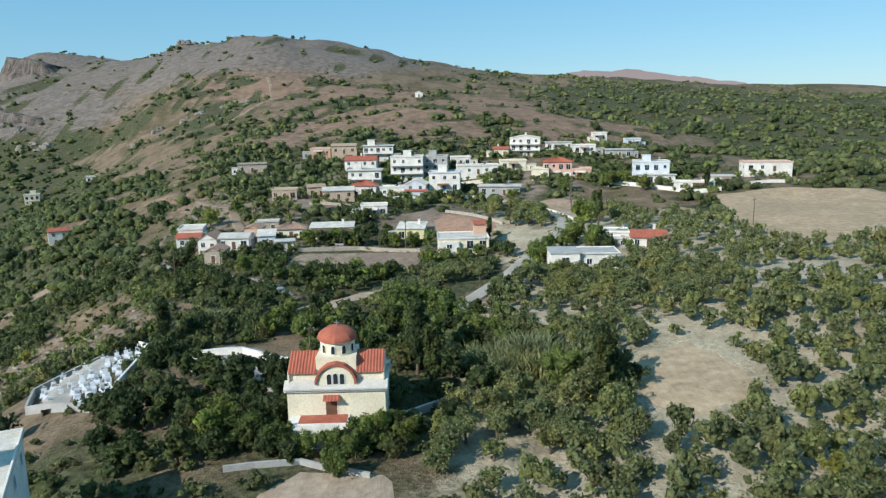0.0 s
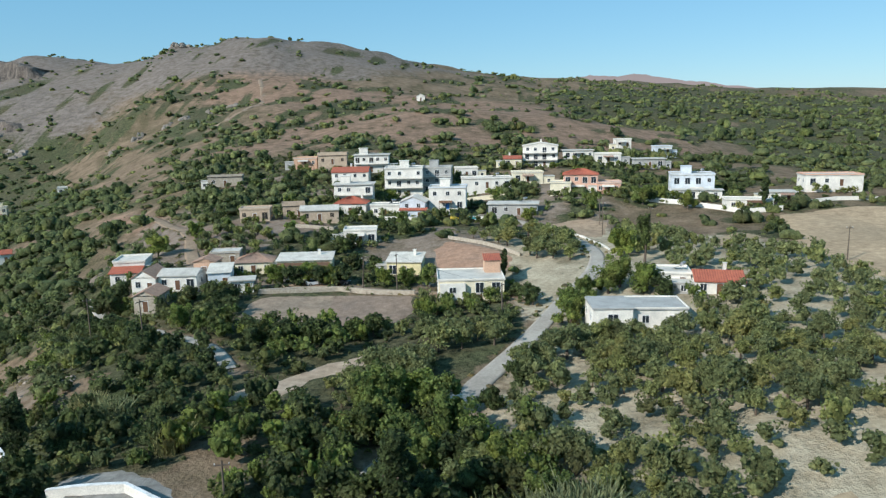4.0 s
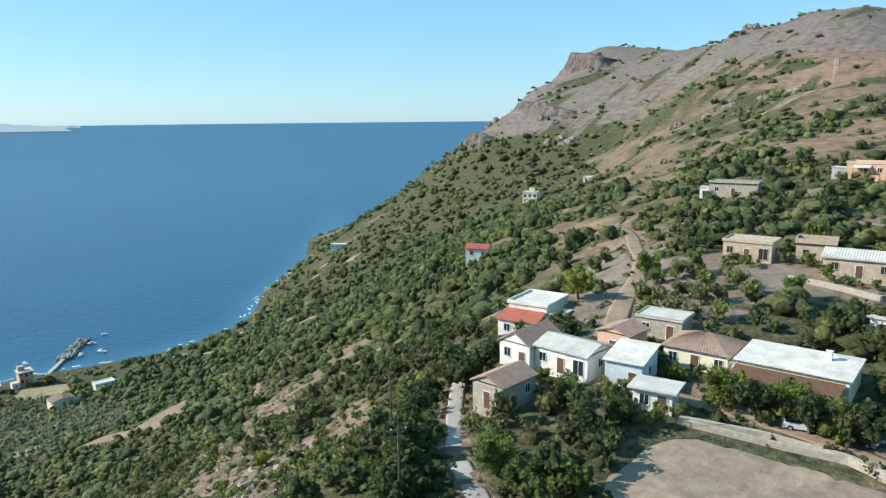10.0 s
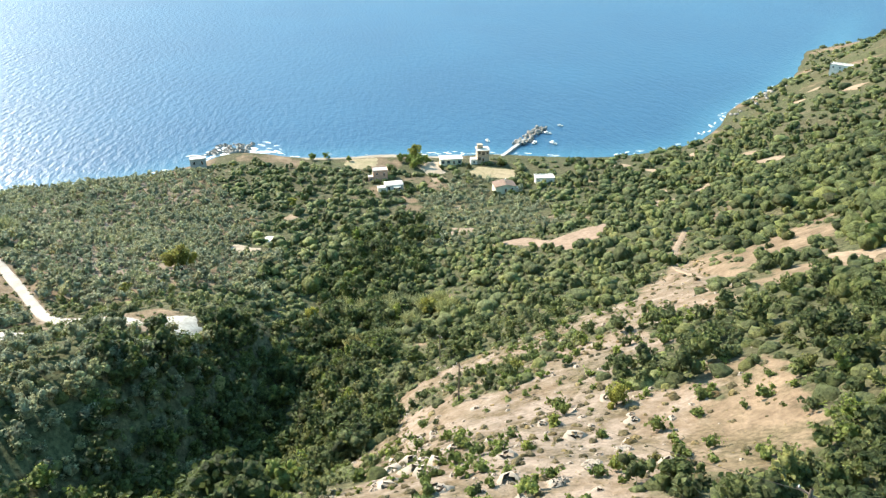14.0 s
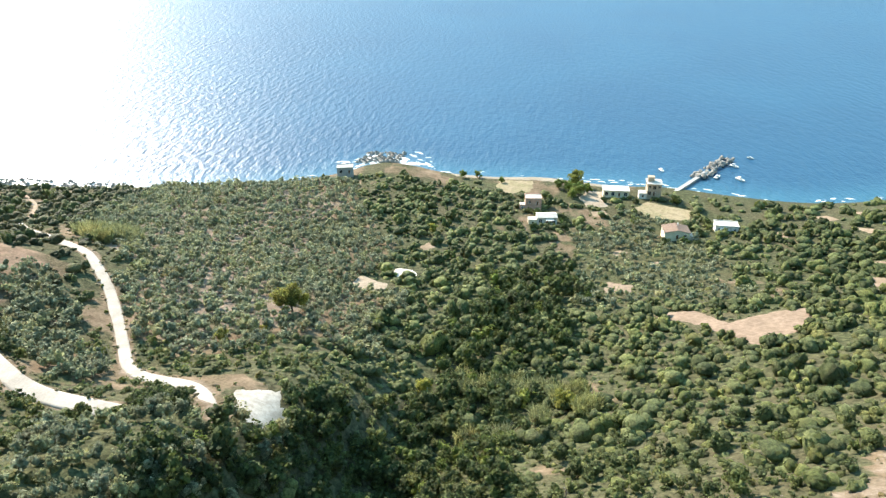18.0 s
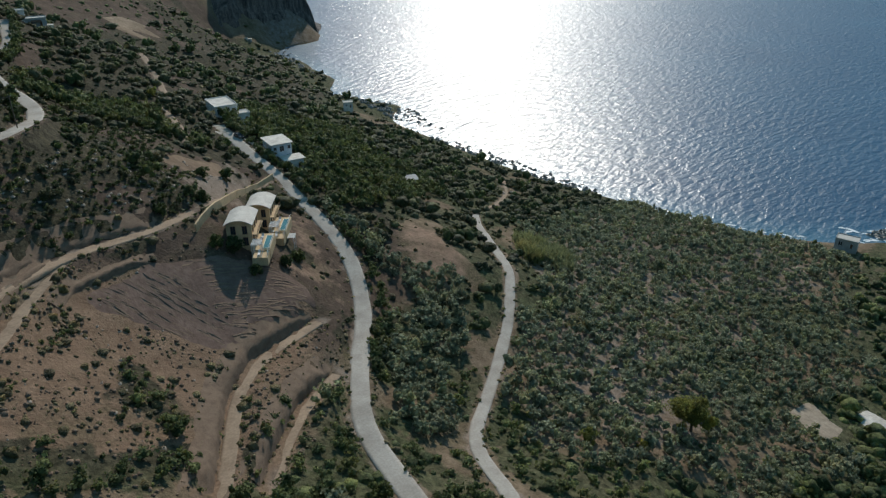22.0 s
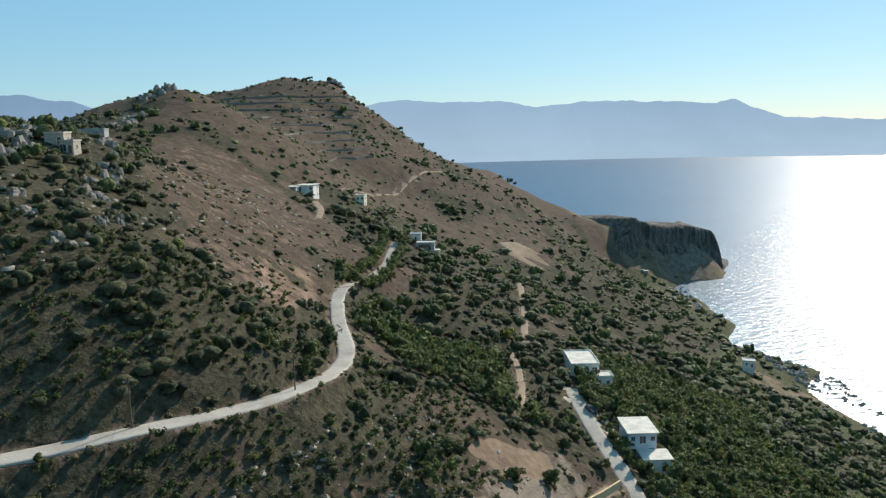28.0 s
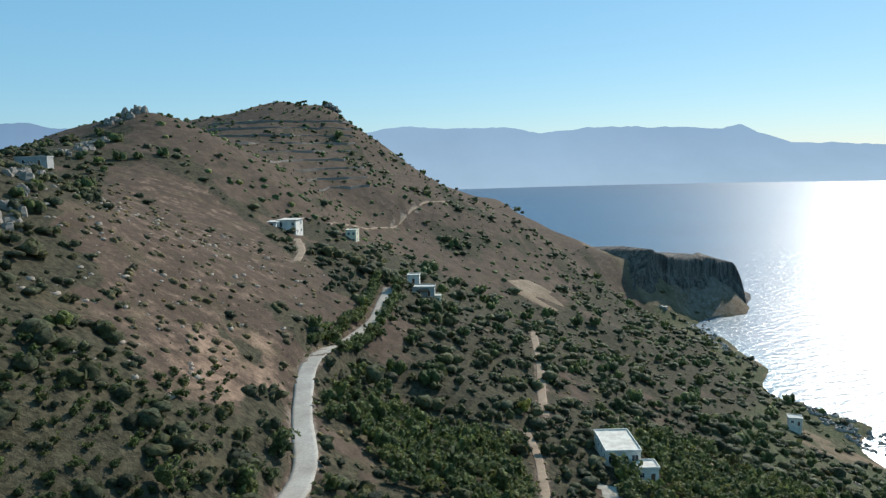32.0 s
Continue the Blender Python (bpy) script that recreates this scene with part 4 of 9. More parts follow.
SOILS = {
    "ploughed_field": ((0.36, 0.27, 0.20), (0.28, 0.22, 0.17), 0.3, "ploughed field of grey-brown earth"),
    "dark_field": ((0.29, 0.215, 0.165), (0.23, 0.175, 0.14), 0.35, "ploughed field of darker brown earth"),
    "churchyard": ((0.30, 0.29, 0.275), (0.24, 0.23, 0.215), 0.1, "grey paved churchyard"),
    "curved_field": ((0.43, 0.34, 0.26), (0.35, 0.27, 0.20), 0.9, "bare curved strip of pale brown earth"),
    "red_field": ((0.37, 0.23, 0.16), (0.30, 0.20, 0.15), 0.2, "bare reddish-brown field"),
    "roadside_field": ((0.38, 0.28, 0.20), (0.32, 0.24, 0.17), 0.5, "bare brown field beside the road"),
    "orchard_field": ((0.40, 0.30, 0.21), (0.33, 0.27, 0.16), 0.1, "dry pale clearing in the orchard"),
    "dry_field": ((0.44, 0.33, 0.22), (0.36, 0.27, 0.18), 0.7, "large dry straw-coloured field"),
    "pale_field": ((0.46, 0.40, 0.33), (0.40, 0.33, 0.26), 0.2, "pale dry field"),
    "church_field": ((0.44, 0.34, 0.23), (0.36, 0.275, 0.185), 0.4, "pale sandy field near the church"),
    "yard_field": ((0.45, 0.35, 0.26), (0.35, 0.27, 0.20), 0.2, "dusty bare yard below the church"),
    "sand_patch": ((0.27, 0.2, 0.152), (0.21, 0.155, 0.115), 0.3, "bare sandy patch in the scrub"),
    "beach": ((0.36, 0.31, 0.25), (0.28, 0.24, 0.19), 0.3, "narrow pale pebble beach"),
    "beach_plot": ((0.33, 0.27, 0.18), (0.25, 0.22, 0.13), 0.3, "bare plot behind the beach"),
    "harbour_yard": ((0.36, 0.30, 0.24), (0.29, 0.24, 0.18), 0.2, "dusty yard behind the beach"),
    "harbour_plot": ((0.33, 0.27, 0.18), (0.25, 0.22, 0.13), 0.5, "bare plot by the harbour houses"),
    "scrub_gap": ((0.27, 0.205, 0.155), (0.22, 0.165, 0.12), 0.3, "bare earth gap in the scrub"),
    "scrub_gap_low": ((0.27, 0.205, 0.155), (0.22, 0.165, 0.12), 0.6, "small bare gap in the scrub"),
    "grove_gap": ((0.38, 0.31, 0.24), (0.3, 0.24, 0.18), 0.2, "bare gap in the olive grove"),
    "white_gap": ((0.66, 0.62, 0.56), (0.52, 0.47, 0.41), 0.2, "whitish gravel patch in the grove"),
    "house_yard": ((0.23, 0.165, 0.115), (0.17, 0.12, 0.085), 0.2, "bare brown earth yard above the road"),
    "villa_yard": ((0.46, 0.42, 0.36), (0.38, 0.34, 0.29), 0.2, "pale gravel yard beside the white villa"),
    "lower_yard": ((0.44, 0.40, 0.34), (0.36, 0.32, 0.27), 0.2, "pale parking yard beside the road"),
    "south_plot": ((0.27, 0.20, 0.14), (0.21, 0.155, 0.11), 0.2, "bare round brown plot on the slope"),
    "raked_terrace": ((0.188, 0.13, 0.105), (0.15, 0.102, 0.083), 1.0, "raked terrace of pinkish brown earth"),
    "clearing": ((0.50, 0.46, 0.41), (0.40, 0.36, 0.31), 0.3, "white gravel clearing beside the road"),
}
for key, poly in FIELDS.items():
    colour, stain, turn, label = SOILS.get(key, ((0.31, 0.235, 0.17), (0.23, 0.175, 0.122), 0.4, "bare patch of pale earth between the shrubs"))
    tagged(field_patch(key, poly, tilled(key + "_soil", colour, stain, turn), 0.17 if key == "dark_field" else 0.12), label, "field", kind="structure")

# ---- plants ----
def sprays(rng, lobes, count, size, droop=0.0):
    """Crown of small leaf sprays on the outside of several lobes (x, y, z, rx, rz): four-cornered, bent, each turned its own way."""
    lobes = np.array(lobes, float)
    share = lobes[:, 3] ** 2 * lobes[:, 4]
    pick = rng.choice(len(lobes), count, p=share / share.sum())
    d = rng.normal(size=(count, 3))
    d /= np.linalg.norm(d, axis=1)[:, None]
    d[:, 2] = np.where(d[:, 2] < -0.35, -d[:, 2], d[:, 2])
    depth = rng.uniform(0.62, 1.08, count)[:, None]
    lob = lobes[pick]
    c = lob[:, :3] + d * depth * np.stack([lob[:, 3], lob[:, 3], lob[:, 4]], 1)
    n = d + rng.normal(size=(count, 3)) * 0.55
    n /= np.linalg.norm(n, axis=1)[:, None]
    u = np.cross(n, rng.normal(size=(count, 3)))
    u /= np.linalg.norm(u, axis=1)[:, None]
    v = np.cross(n, u)
    s = (size * rng.uniform(0.6, 1.35, count))[:, None]
    quad = np.stack([c + u * s, c + v * s * 0.75 + n * s * 0.3, c - u * s, c - v * s * 0.75 - n * s * 0.15 - np.array([0, 0, droop])], 1)
    return quad.reshape(-1, 3), np.arange(count * 4).reshape(-1, 4)


def blob(rng, radius, tall, rings=5, around=8):
    """An uneven inner mass that keeps the crown from being see-through."""
    v = []
    for k in range(rings):
        p = math.pi * (k + 0.5) / rings
        for a in range(around):
            q = 2 * math.pi * (a + 0.5 * (k % 2)) / around
            r = rng.uniform(0.75, 1.15)
            v.append((radius * r * math.sin(p) * math.cos(q), radius * r * math.sin(p) * math.sin(q), tall * r * math.cos(p)))
    f = [(k * around + a, k * around + (a + 1) % around, (k + 1) * around + (a + 1) % around, (k + 1) * around + a) for k in range(rings - 1) for a in range(around)]
    return np.array(v), np.array(f)


def lump(rng, radius, tall, around=6):
    """A rounded leafy mass, closed on top."""
    v = []
    for p in (0.55, 1.35, 2.3):
        for a in range(around):
            q = 2 * math.pi * (a + 0.5 * (p > 1 and p < 2)) / around
            r = rng.uniform(0.5, 1.4)
            v.append((radius * r * math.sin(p) * math.cos(q), radius * r * math.sin(p) * math.sin(q), tall * rng.uniform(0.6, 1.3) * math.cos(p)))
    v.append((0.0, 0.0, tall * rng.uniform(1.0, 1.15)))
    f = [(k * around + a, (k + 1) * around + a, (k + 1) * around + (a + 1) % around, k * around + (a + 1) % around) for k in range(2) for a in range(around)]
    f += [(a, a + 1, (a + 2) % around, 3 * around) for a in range(0, around, 2)]
    return np.array(v), np.array(f)


def clump(rng, wide, tall, lumps, count, size, base=0.0):
    """A soft crown of several leafy masses, with a few sprays standing out."""
    parts, spots = [], []
    for k in range(lumps):
        a, r = k * 6.283 / lumps + rng.uniform(-0.6, 0.6), wide * (0.24 if lumps > 1 else 0.0) * rng.uniform(0.7, 1.2)
        rr = wide * rng.uniform(0.17, 0.38)
        rz = min(tall * rng.uniform(0.36, 0.52), rr * 1.1)
        z = base + rz * 0.8 + (tall - 1.7 * rz) * rng.uniform(0.0, 0.9) * (k % 2)
        spots.append((r * math.cos(a), r * math.sin(a), z, rr, rz))
    if lumps > 3:
        spots.append((0.0, 0.0, base + tall * 0.62, wide * 0.3, tall * 0.38))
    for x, y, z, rx, rz in spots:
        v, f = lump(rng, rx, rz)
        parts.append((v + (x, y, z), f))
    if count:
        parts.append(sprays(rng, spots, count, size))
    v, f = stack(parts)
    v[:, 2] = np.maximum(v[:, 2], base * 0.6 - 0.1)
    return v, f


def crown(rng, wide, tall, count, size, lobes=6, base=0.0, core=3, up=0.5, low=0.22):
    """Lobed crown, wide across, from base to base + tall."""
    spots = []
    for k in range(lobes):
        a, r = rng.uniform(0, 6.283), wide * 0.5 * rng.uniform(0.1, 0.82)
        rr = wide * rng.uniform(0.09, 0.21)
        rz = min(tall * rng.uniform(0.14, 0.28), rr * 1.3)
        spots.append((r * math.cos(a), r * math.sin(a), base + tall * rng.uniform(low, 0.86 - 0.3 * (r / wide)), rr, rz))
    spots.append((0, 0, base + tall * up * 0.9, wide * 0.25, tall * 0.36))
    v, f = sprays(rng, spots, count, size)
    if core:
        parts = [(v, f)]
        for x, y, z, rx, rz in spots[::-1][:core]:
            bv, bf = lump(rng, rx * 0.78, rz * 0.78)
            parts.append((bv + (x, y, z), bf))
        v, f = stack(parts)
    v[:, 2] = np.maximum(v[:, 2], base * 0.6 - 0.1)
    return v, f


def stack(parts):
    vs, fs, n = [], [], 0
    for v, f in parts:
        vs.append(v)
        fs.append(f + n)
        n += len(v)
    return np.concatenate(vs), np.concatenate(fs)


def limb(a, b, ra, rb, sides=6):
    a, b = np.array(a, float), np.array(b, float)
    w = (b - a) / np.linalg.norm(b - a)
    u = np.cross(w, (0.3, 0.9, 0.2))
    u /= np.linalg.norm(u)
    v = np.cross(w, u)
    q = np.linspace(0, 2 * math.pi, sides + 1)[:-1]
    ringa = a + ra * (np.cos(q)[:, None] * u + np.sin(q)[:, None] * v)
    ringb = b + rb * (np.cos(q)[:, None] * u + np.sin(q)[:, None] * v)
    k = np.arange(sides)
    return np.concatenate([ringa, ringb]), np.stack([k, (k + 1) % sides, (k + 1) % sides + sides, k + sides], 1)


def trunk_mesh(rng, tall, thick, reach, limbs=4):
    top = np.array([rng.uniform(-0.2, 0.2), rng.uniform(-0.2, 0.2), tall * 0.5])
    parts = [limb((0, 0, -0.6), top * 0.5, thick * 1.3, thick * 0.9), limb(top * 0.5, top, thick * 0.9, thick * 0.75)]
    for k in range(limbs):
        a = k * 6.283 / limbs + rng.uniform(-0.5, 0.5)
        end = np.array([reach * math.cos(a), reach * math.sin(a), tall * rng.uniform(0.75, 1.0)])
        mid = top + (end - top) * 0.55 + np.array([0, 0, 0.15 * tall])
        parts += [limb(top, mid, thick * 0.6, thick * 0.4, 5), limb(mid, end, thick * 0.4, thick * 0.12, 5)]
    return stack(parts)


def scatter(name, label, category, material, templates, x, y, size, sink=0.1, seed=1):
    """Many plants in one mesh."""
    rng = np.random.RandomState(seed)
    z = height(x, y)
    pick, turn = rng.randint(0, len(templates), len(x)), rng.uniform(0, 6.283, len(x))
    parts, tones = [], []
    for k, (v, f) in enumerate(templates):
        who = np.where(pick == k)[0]
        if not len(who):
            continue
        c, s, m = np.cos(turn[who])[:, None], np.sin(turn[who])[:, None], size[who][:, None]
        tall = m * rng.uniform(0.8, 1.2, len(who))[:, None]
        pv = np.stack([(v[:, 0] * c - v[:, 1] * s) * m + x[who][:, None], (v[:, 0] * s + v[:, 1] * c) * m + y[who][:, None], v[:, 2] * tall + (z[who] - sink)[:, None]], 2)
        pf = f[None] + (np.arange(len(who)) * len(v))[:, None, None]
        parts.append((pv.reshape(-1, 3), pf.reshape(-1, f.shape[1])))
        tones.append(np.repeat(rng.uniform(size=len(who)), len(v)))
    v, f = stack(parts)
    ob = bulk(name, v, f, material, True)
    a = ob.data.attributes.new("plant", "FLOAT", "POINT")
    a.data.foreach_set("value", np.concatenate(tones).astype(np.float32))
    return tagged(ob, label, category, kind="stuff")

# ---- building kit ----
def part(name, bm, material, parent=None, label=""):
    """Links a bmesh as one mesh object, under a thing where one is given."""
    me = bpy.data.meshes.new(name)
    bmesh.ops.recalc_face_normals(bm, faces=bm.faces)
    bm.to_mesh(me)
    bm.free()
    me.materials.append(material)
    ob = new(name, me)
    ob.parent = parent
    if label:
        ob["label"] = label
    return ob


def again(ob, m, parent):
    """The same part once more, on the same mesh."""
    o = ob.copy()
    scene.collection.objects.link(o)
    o.parent = parent
    o.matrix_basis = m
    return o


def thing(name, m, label, category, group=""):
    e = new(name)
    e.empty_display_size = 0.5
    e.matrix_world = m
    return tagged(e, label, category, group)


def box(bm, x0, x1, y0, y1, z0, z1):
    v = [bm.verts.new(p) for p in ((x0, y0, z0), (x1, y0, z0), (x1, y1, z0), (x0, y1, z0), (x0, y0, z1), (x1, y0, z1), (x1, y1, z1), (x0, y1, z1))]
    for f in ((3, 2, 1, 0), (4, 5, 6, 7), (0, 1, 5, 4), (1, 2, 6, 5), (2, 3, 7, 6), (3, 0, 4, 7)):
        bm.faces.new([v[k] for k in f])
    return bm


def boxes(*rows):
    bm = bmesh.new()
    for r in rows:
        box(bm, *r)
    return bm


def prism(points, y0, y1):
    """A flat outline in x and z, drawn out from y0 to y1."""
    bm = bmesh.new()
    a = [bm.verts.new((x, y0, z)) for x, z in points]
    b = [bm.verts.new((x, y1, z)) for x, z in points]
    n = len(points)
    bm.faces.new(a)
    bm.faces.new(b[::-1])
    for k in range(n):
        bm.faces.new((a[k], b[k], b[(k + 1) % n], a[(k + 1) % n]))
    return bm


def lathe(profile, sides=20, start=0.0):
    """A turned shape from (radius, height) rows."""
    bm = bmesh.new()
    rings = [[bm.verts.new((r * math.cos(start + 2 * math.pi * k / sides), r * math.sin(start + 2 * math.pi * k / sides), z)) for k in range(sides)] for r, z in profile]
    for a, b in zip(rings[:-1], rings[1:]):
        for k in range(sides):
            bm.faces.new((a[k], a[(k + 1) % sides], b[(k + 1) % sides], b[k]))
    bm.faces.new(rings[0][::-1])
    bm.faces.new(rings[-1])
    return bm


def rod(a, b, r, sides=8):
    v, f = limb(a, b, r, r, sides)
    bm = bmesh.new()
    vs = [bm.verts.new(p) for p in v]
    for q in f:
        bm.faces.new([vs[k] for k in q])
    bm.faces.new(vs[:sides][::-1])
    bm.faces.new(vs[sides:])
    return bm


def ground_under(x, y):
    return float(height(x, y)[0])


def wall_paint(name, colour, stain=None, amount=0.5):
    return surface(name, colour, 0.85, stain or tuple(c * 0.78 for c in colour), coarse=2.2, fine=0.18, amount=amount, relief=0.012)


P_WHITE = wall_paint("white_limewash", (0.82, 0.775, 0.70))
P_CREAM = wall_paint("cream_plaster", (0.80, 0.725, 0.55), (0.72, 0.64, 0.47), 0.35)
P_YELLOW = wall_paint("pale_yellow_plaster", (0.76, 0.66, 0.38))
P_PINK = wall_paint("salmon_plaster", (0.66, 0.40, 0.30))
P_ORANGE = wall_paint("faded_orange_plaster", (0.60, 0.385, 0.27), (0.46, 0.31, 0.22), 0.8)
P_RUIN = surface("bare_sandstone_wall", (0.55, 0.43, 0.32), 0.95, (0.36, 0.27, 0.2), 0.7, 0.14, 0.9, 0.05)
P_BLUE = wall_paint("pale_blue_plaster", (0.64, 0.68, 0.73))
P_SKY = wall_paint("bright_blue_paint", (0.10, 0.28, 0.62))
P_GREY = wall_paint("bare_grey_concrete", (0.43, 0.42, 0.40), (0.30, 0.29, 0.27), 0.8)
P_STONE = surface("rubble_stone_wall", (0.47, 0.41, 0.33), 0.95, (0.27, 0.22, 0.17), 0.5, 0.12, 0.9, 0.05)
P_TILE = surface("red_clay_tiles", (0.43, 0.13, 0.078), 0.85, (0.30, 0.09, 0.06), 0.9, 0.14, 0.7, 0.03)
P_OLDTILE = surface("weathered_clay_tiles", (0.36, 0.24, 0.18), 0.9, (0.24, 0.16, 0.12), 0.8, 0.15, 0.8, 0.04)
P_SLAB = surface("flat_roof_screed", (0.60, 0.565, 0.505), 0.9, (0.38, 0.35, 0.31), 2.5, 0.2, 0.9, 0.01)
P_SHEET = surface("white_metal_sheet", (0.70, 0.65, 0.57), 0.75, (0.47, 0.42, 0.36), 2.0, 0.3, 0.7, 0.01, 0.0)
# Near black: stands in for shade inside openings; also black rubber and cable.
P_DARK = surface("dark_opening", (0.03, 0.028, 0.026), 0.7, coarse=0.8, fine=0.1, relief=0.0)
P_WOOD = surface("brown_stained_wood", (0.17, 0.09, 0.05), 0.7, (0.10, 0.05, 0.03), 0.5, 0.05, 0.7, 0.01)
P_METAL = surface("galvanised_metal", (0.46, 0.46, 0.47), 0.45, (0.36, 0.35, 0.34), 0.5, 0.08, 0.6, 0.004, 0.6)
P_MARBLE = surface("white_marble", (0.80, 0.80, 0.81), 0.45, (0.66, 0.66, 0.68), 0.8, 0.1, 0.6, 0.004)
P_TRIM = surface("white_trim", (0.82, 0.81, 0.79), 0.6, coarse=1.0, fine=0.1, relief=0.0)
P_POLE = surface("weathered_pole_wood", (0.16, 0.125, 0.095), 0.9, (0.09, 0.07, 0.055), 0.6, 0.06, 0.8, 0.01)


def glass_material():
    m, t, s = nodes_of("window_glass")
    s.inputs["Base Color"].default_value = (0.025, 0.032, 0.04, 1)
    s.inputs["Roughness"].default_value = 0.08
    return m


P_GLASS = glass_material()
SHARED = {}


def window(parent, x, y, z, wide, tall, turn, trim, glass=True):
    """A framed window: frame and sill with a pane set back in it; turn: 0 looks to -y."""
    key = (round(wide, 2), round(tall, 2), trim.name, glass)
    m = pose(x, y, z, 0, 0, turn)
    if key in SHARED:
        f, p = SHARED[key]
        o = again(f, m, parent)
        again(p, Matrix(), o)
        return o
    w, h, t = wide / 2, tall / 2, 0.07
    o = part("window", boxes((-w - t, w + t, -0.05, 0.04, h, h + t), (-w - t, w + t, -0.11, 0.04, -h - t, -h), (-w - t, -w, -0.05, 0.04, -h, h), (w, w + t, -0.05, 0.04, -h, h), (-0.03, 0.03, -0.035, 0.04, -h, h)), trim, parent)
    o.matrix_basis = m
    # Unglazed, the pane is a dark sheet painted for the shade inside.
    p = part("pane", boxes((-w, w, -0.012, 0.02, -h, h)), P_GLASS if glass else P_DARK, o)
    SHARED[key] = (o, p)
    return o


def door(parent, x, y, z, wide, tall, turn, leaf_mat, trim):
    key = ("door", round(wide, 2), round(tall, 2), leaf_mat.name)
    m = pose(x, y, z, 0, 0, turn)
    if key in SHARED:
        f, p = SHARED[key]
        o = again(f, m, parent)
        again(p, Matrix(), o)
        return o
    w, t = wide / 2, 0.09
    o = part("door_frame", boxes((-w - t, w + t, -0.05, 0.04, tall, tall + t), (-w - t, -w, -0.05, 0.04, 0, tall), (w, w + t, -0.05, 0.04, 0, tall)), trim, parent)
    o.matrix_basis = m
    p = part("door_leaf", boxes((-w, w, -0.012, 0.02, 0, tall), (-w * 0.7, w * 0.7, -0.03, -0.012, 0.25, tall * 0.45), (-w * 0.7, w * 0.7, -0.03, -0.012, tall * 0.55, tall * 0.9)), leaf_mat, o)
    SHARED[key] = (o, p)
    return o


def flat_roof(e, w, d, z, material, rim_mat, over=0.25, rim=0.35, name="roof"):
    part(name, boxes((-w / 2 - over, w / 2 + over, -d / 2 - over, d / 2 + over, z, z + 0.22)), material, e)
    if rim:
        a, b, t = w / 2 + over - 0.003, d / 2 + over - 0.003, 0.18
        part("parapet", boxes((-a, a, -b, -b + t, z + 0.22, z + 0.22 + rim), (-a, a, b - t, b, z + 0.22, z + 0.22 + rim), (-a, -a + t, -b + t, b - t, z + 0.22, z + 0.22 + rim), (a - t, a, -b + t, b - t, z + 0.22, z + 0.22 + rim)), rim_mat, e)


def ribbed_slope(bm, a, b, c, d, pitch=0.42, rise=0.07):
    """A tiled slope between eave a-b and ridge d-c, with a rib for each course of tiles."""
    a, b, c, d = (Vector(p) for p in (a, b, c, d))
    n = max(2, int((b - a).length / pitch))
    up = (b - a).cross(d - a).normalized()
    if up.z < 0:
        up = -up
    low, high = [], []
    for k in range(n * 2 + 1):
        u = k / (n * 2)
        lift = up * (rise if k % 2 else 0.0)
        low.append(bm.verts.new(a.lerp(b, u) + lift))
        high.append(bm.verts.new(d.lerp(c, u) + lift))
    for k in range(n * 2):
        bm.faces.new((low[k], low[k + 1], high[k + 1], high[k]))


def gable_roof(e, w, d, z, rise, material, wall, over=0.35, ridge="x", tiles=True):
    """Two slopes over a w by d plan; the ridge runs along x or y. The gable ends belong to the wall."""
    t = 0.14
    if ridge == "x":
        end, half = w / 2 + over * 0.6, d / 2
        out = [(-half - over, z - over * rise / half), (0, z + rise), (half + over, z - over * rise / half)]
        gable = prism([(-half, z), (0, z + rise - 0.02), (half, z)], -w / 2, w / 2)
        bm = prism(out + [(x, q - t) for x, q in out[::-1]], -end, end)
        bmesh.ops.rotate(gable, verts=gable.verts, matrix=Matrix.Rotation(radians(90), 3, "Z"))
        bmesh.ops.rotate(bm, verts=bm.verts, matrix=Matrix.Rotation(radians(90), 3, "Z"))
        if tiles:
            for s in (-1, 1):
                ribbed_slope(bm, (-end, s * (half + over), out[0][1] + 0.02), (end, s * (half + over), out[0][1] + 0.02), (end, 0, z + rise + 0.02), (-end, 0, z + rise + 0.02))
    else:
        end, half = d / 2 + over * 0.6, w / 2
        out = [(-half - over, z - over * rise / half), (0, z + rise), (half + over, z - over * rise / half)]
        gable = prism([(-half, z), (0, z + rise - 0.02), (half, z)], -d / 2, d / 2)
        bm = prism(out + [(x, q - t) for x, q in out[::-1]], -end, end)
        if tiles:
            for s in (-1, 1):
                ribbed_slope(bm, (s * (half + over), -end, out[0][1] + 0.02), (s * (half + over), end, out[0][1] + 0.02), (0, end, z + rise + 0.02), (0, -end, z + rise + 0.02))
    for v in gable.verts:
        v.co.z -= 0.15
    part("gable", gable, wall, e)
    part("roof", bm, material, e)


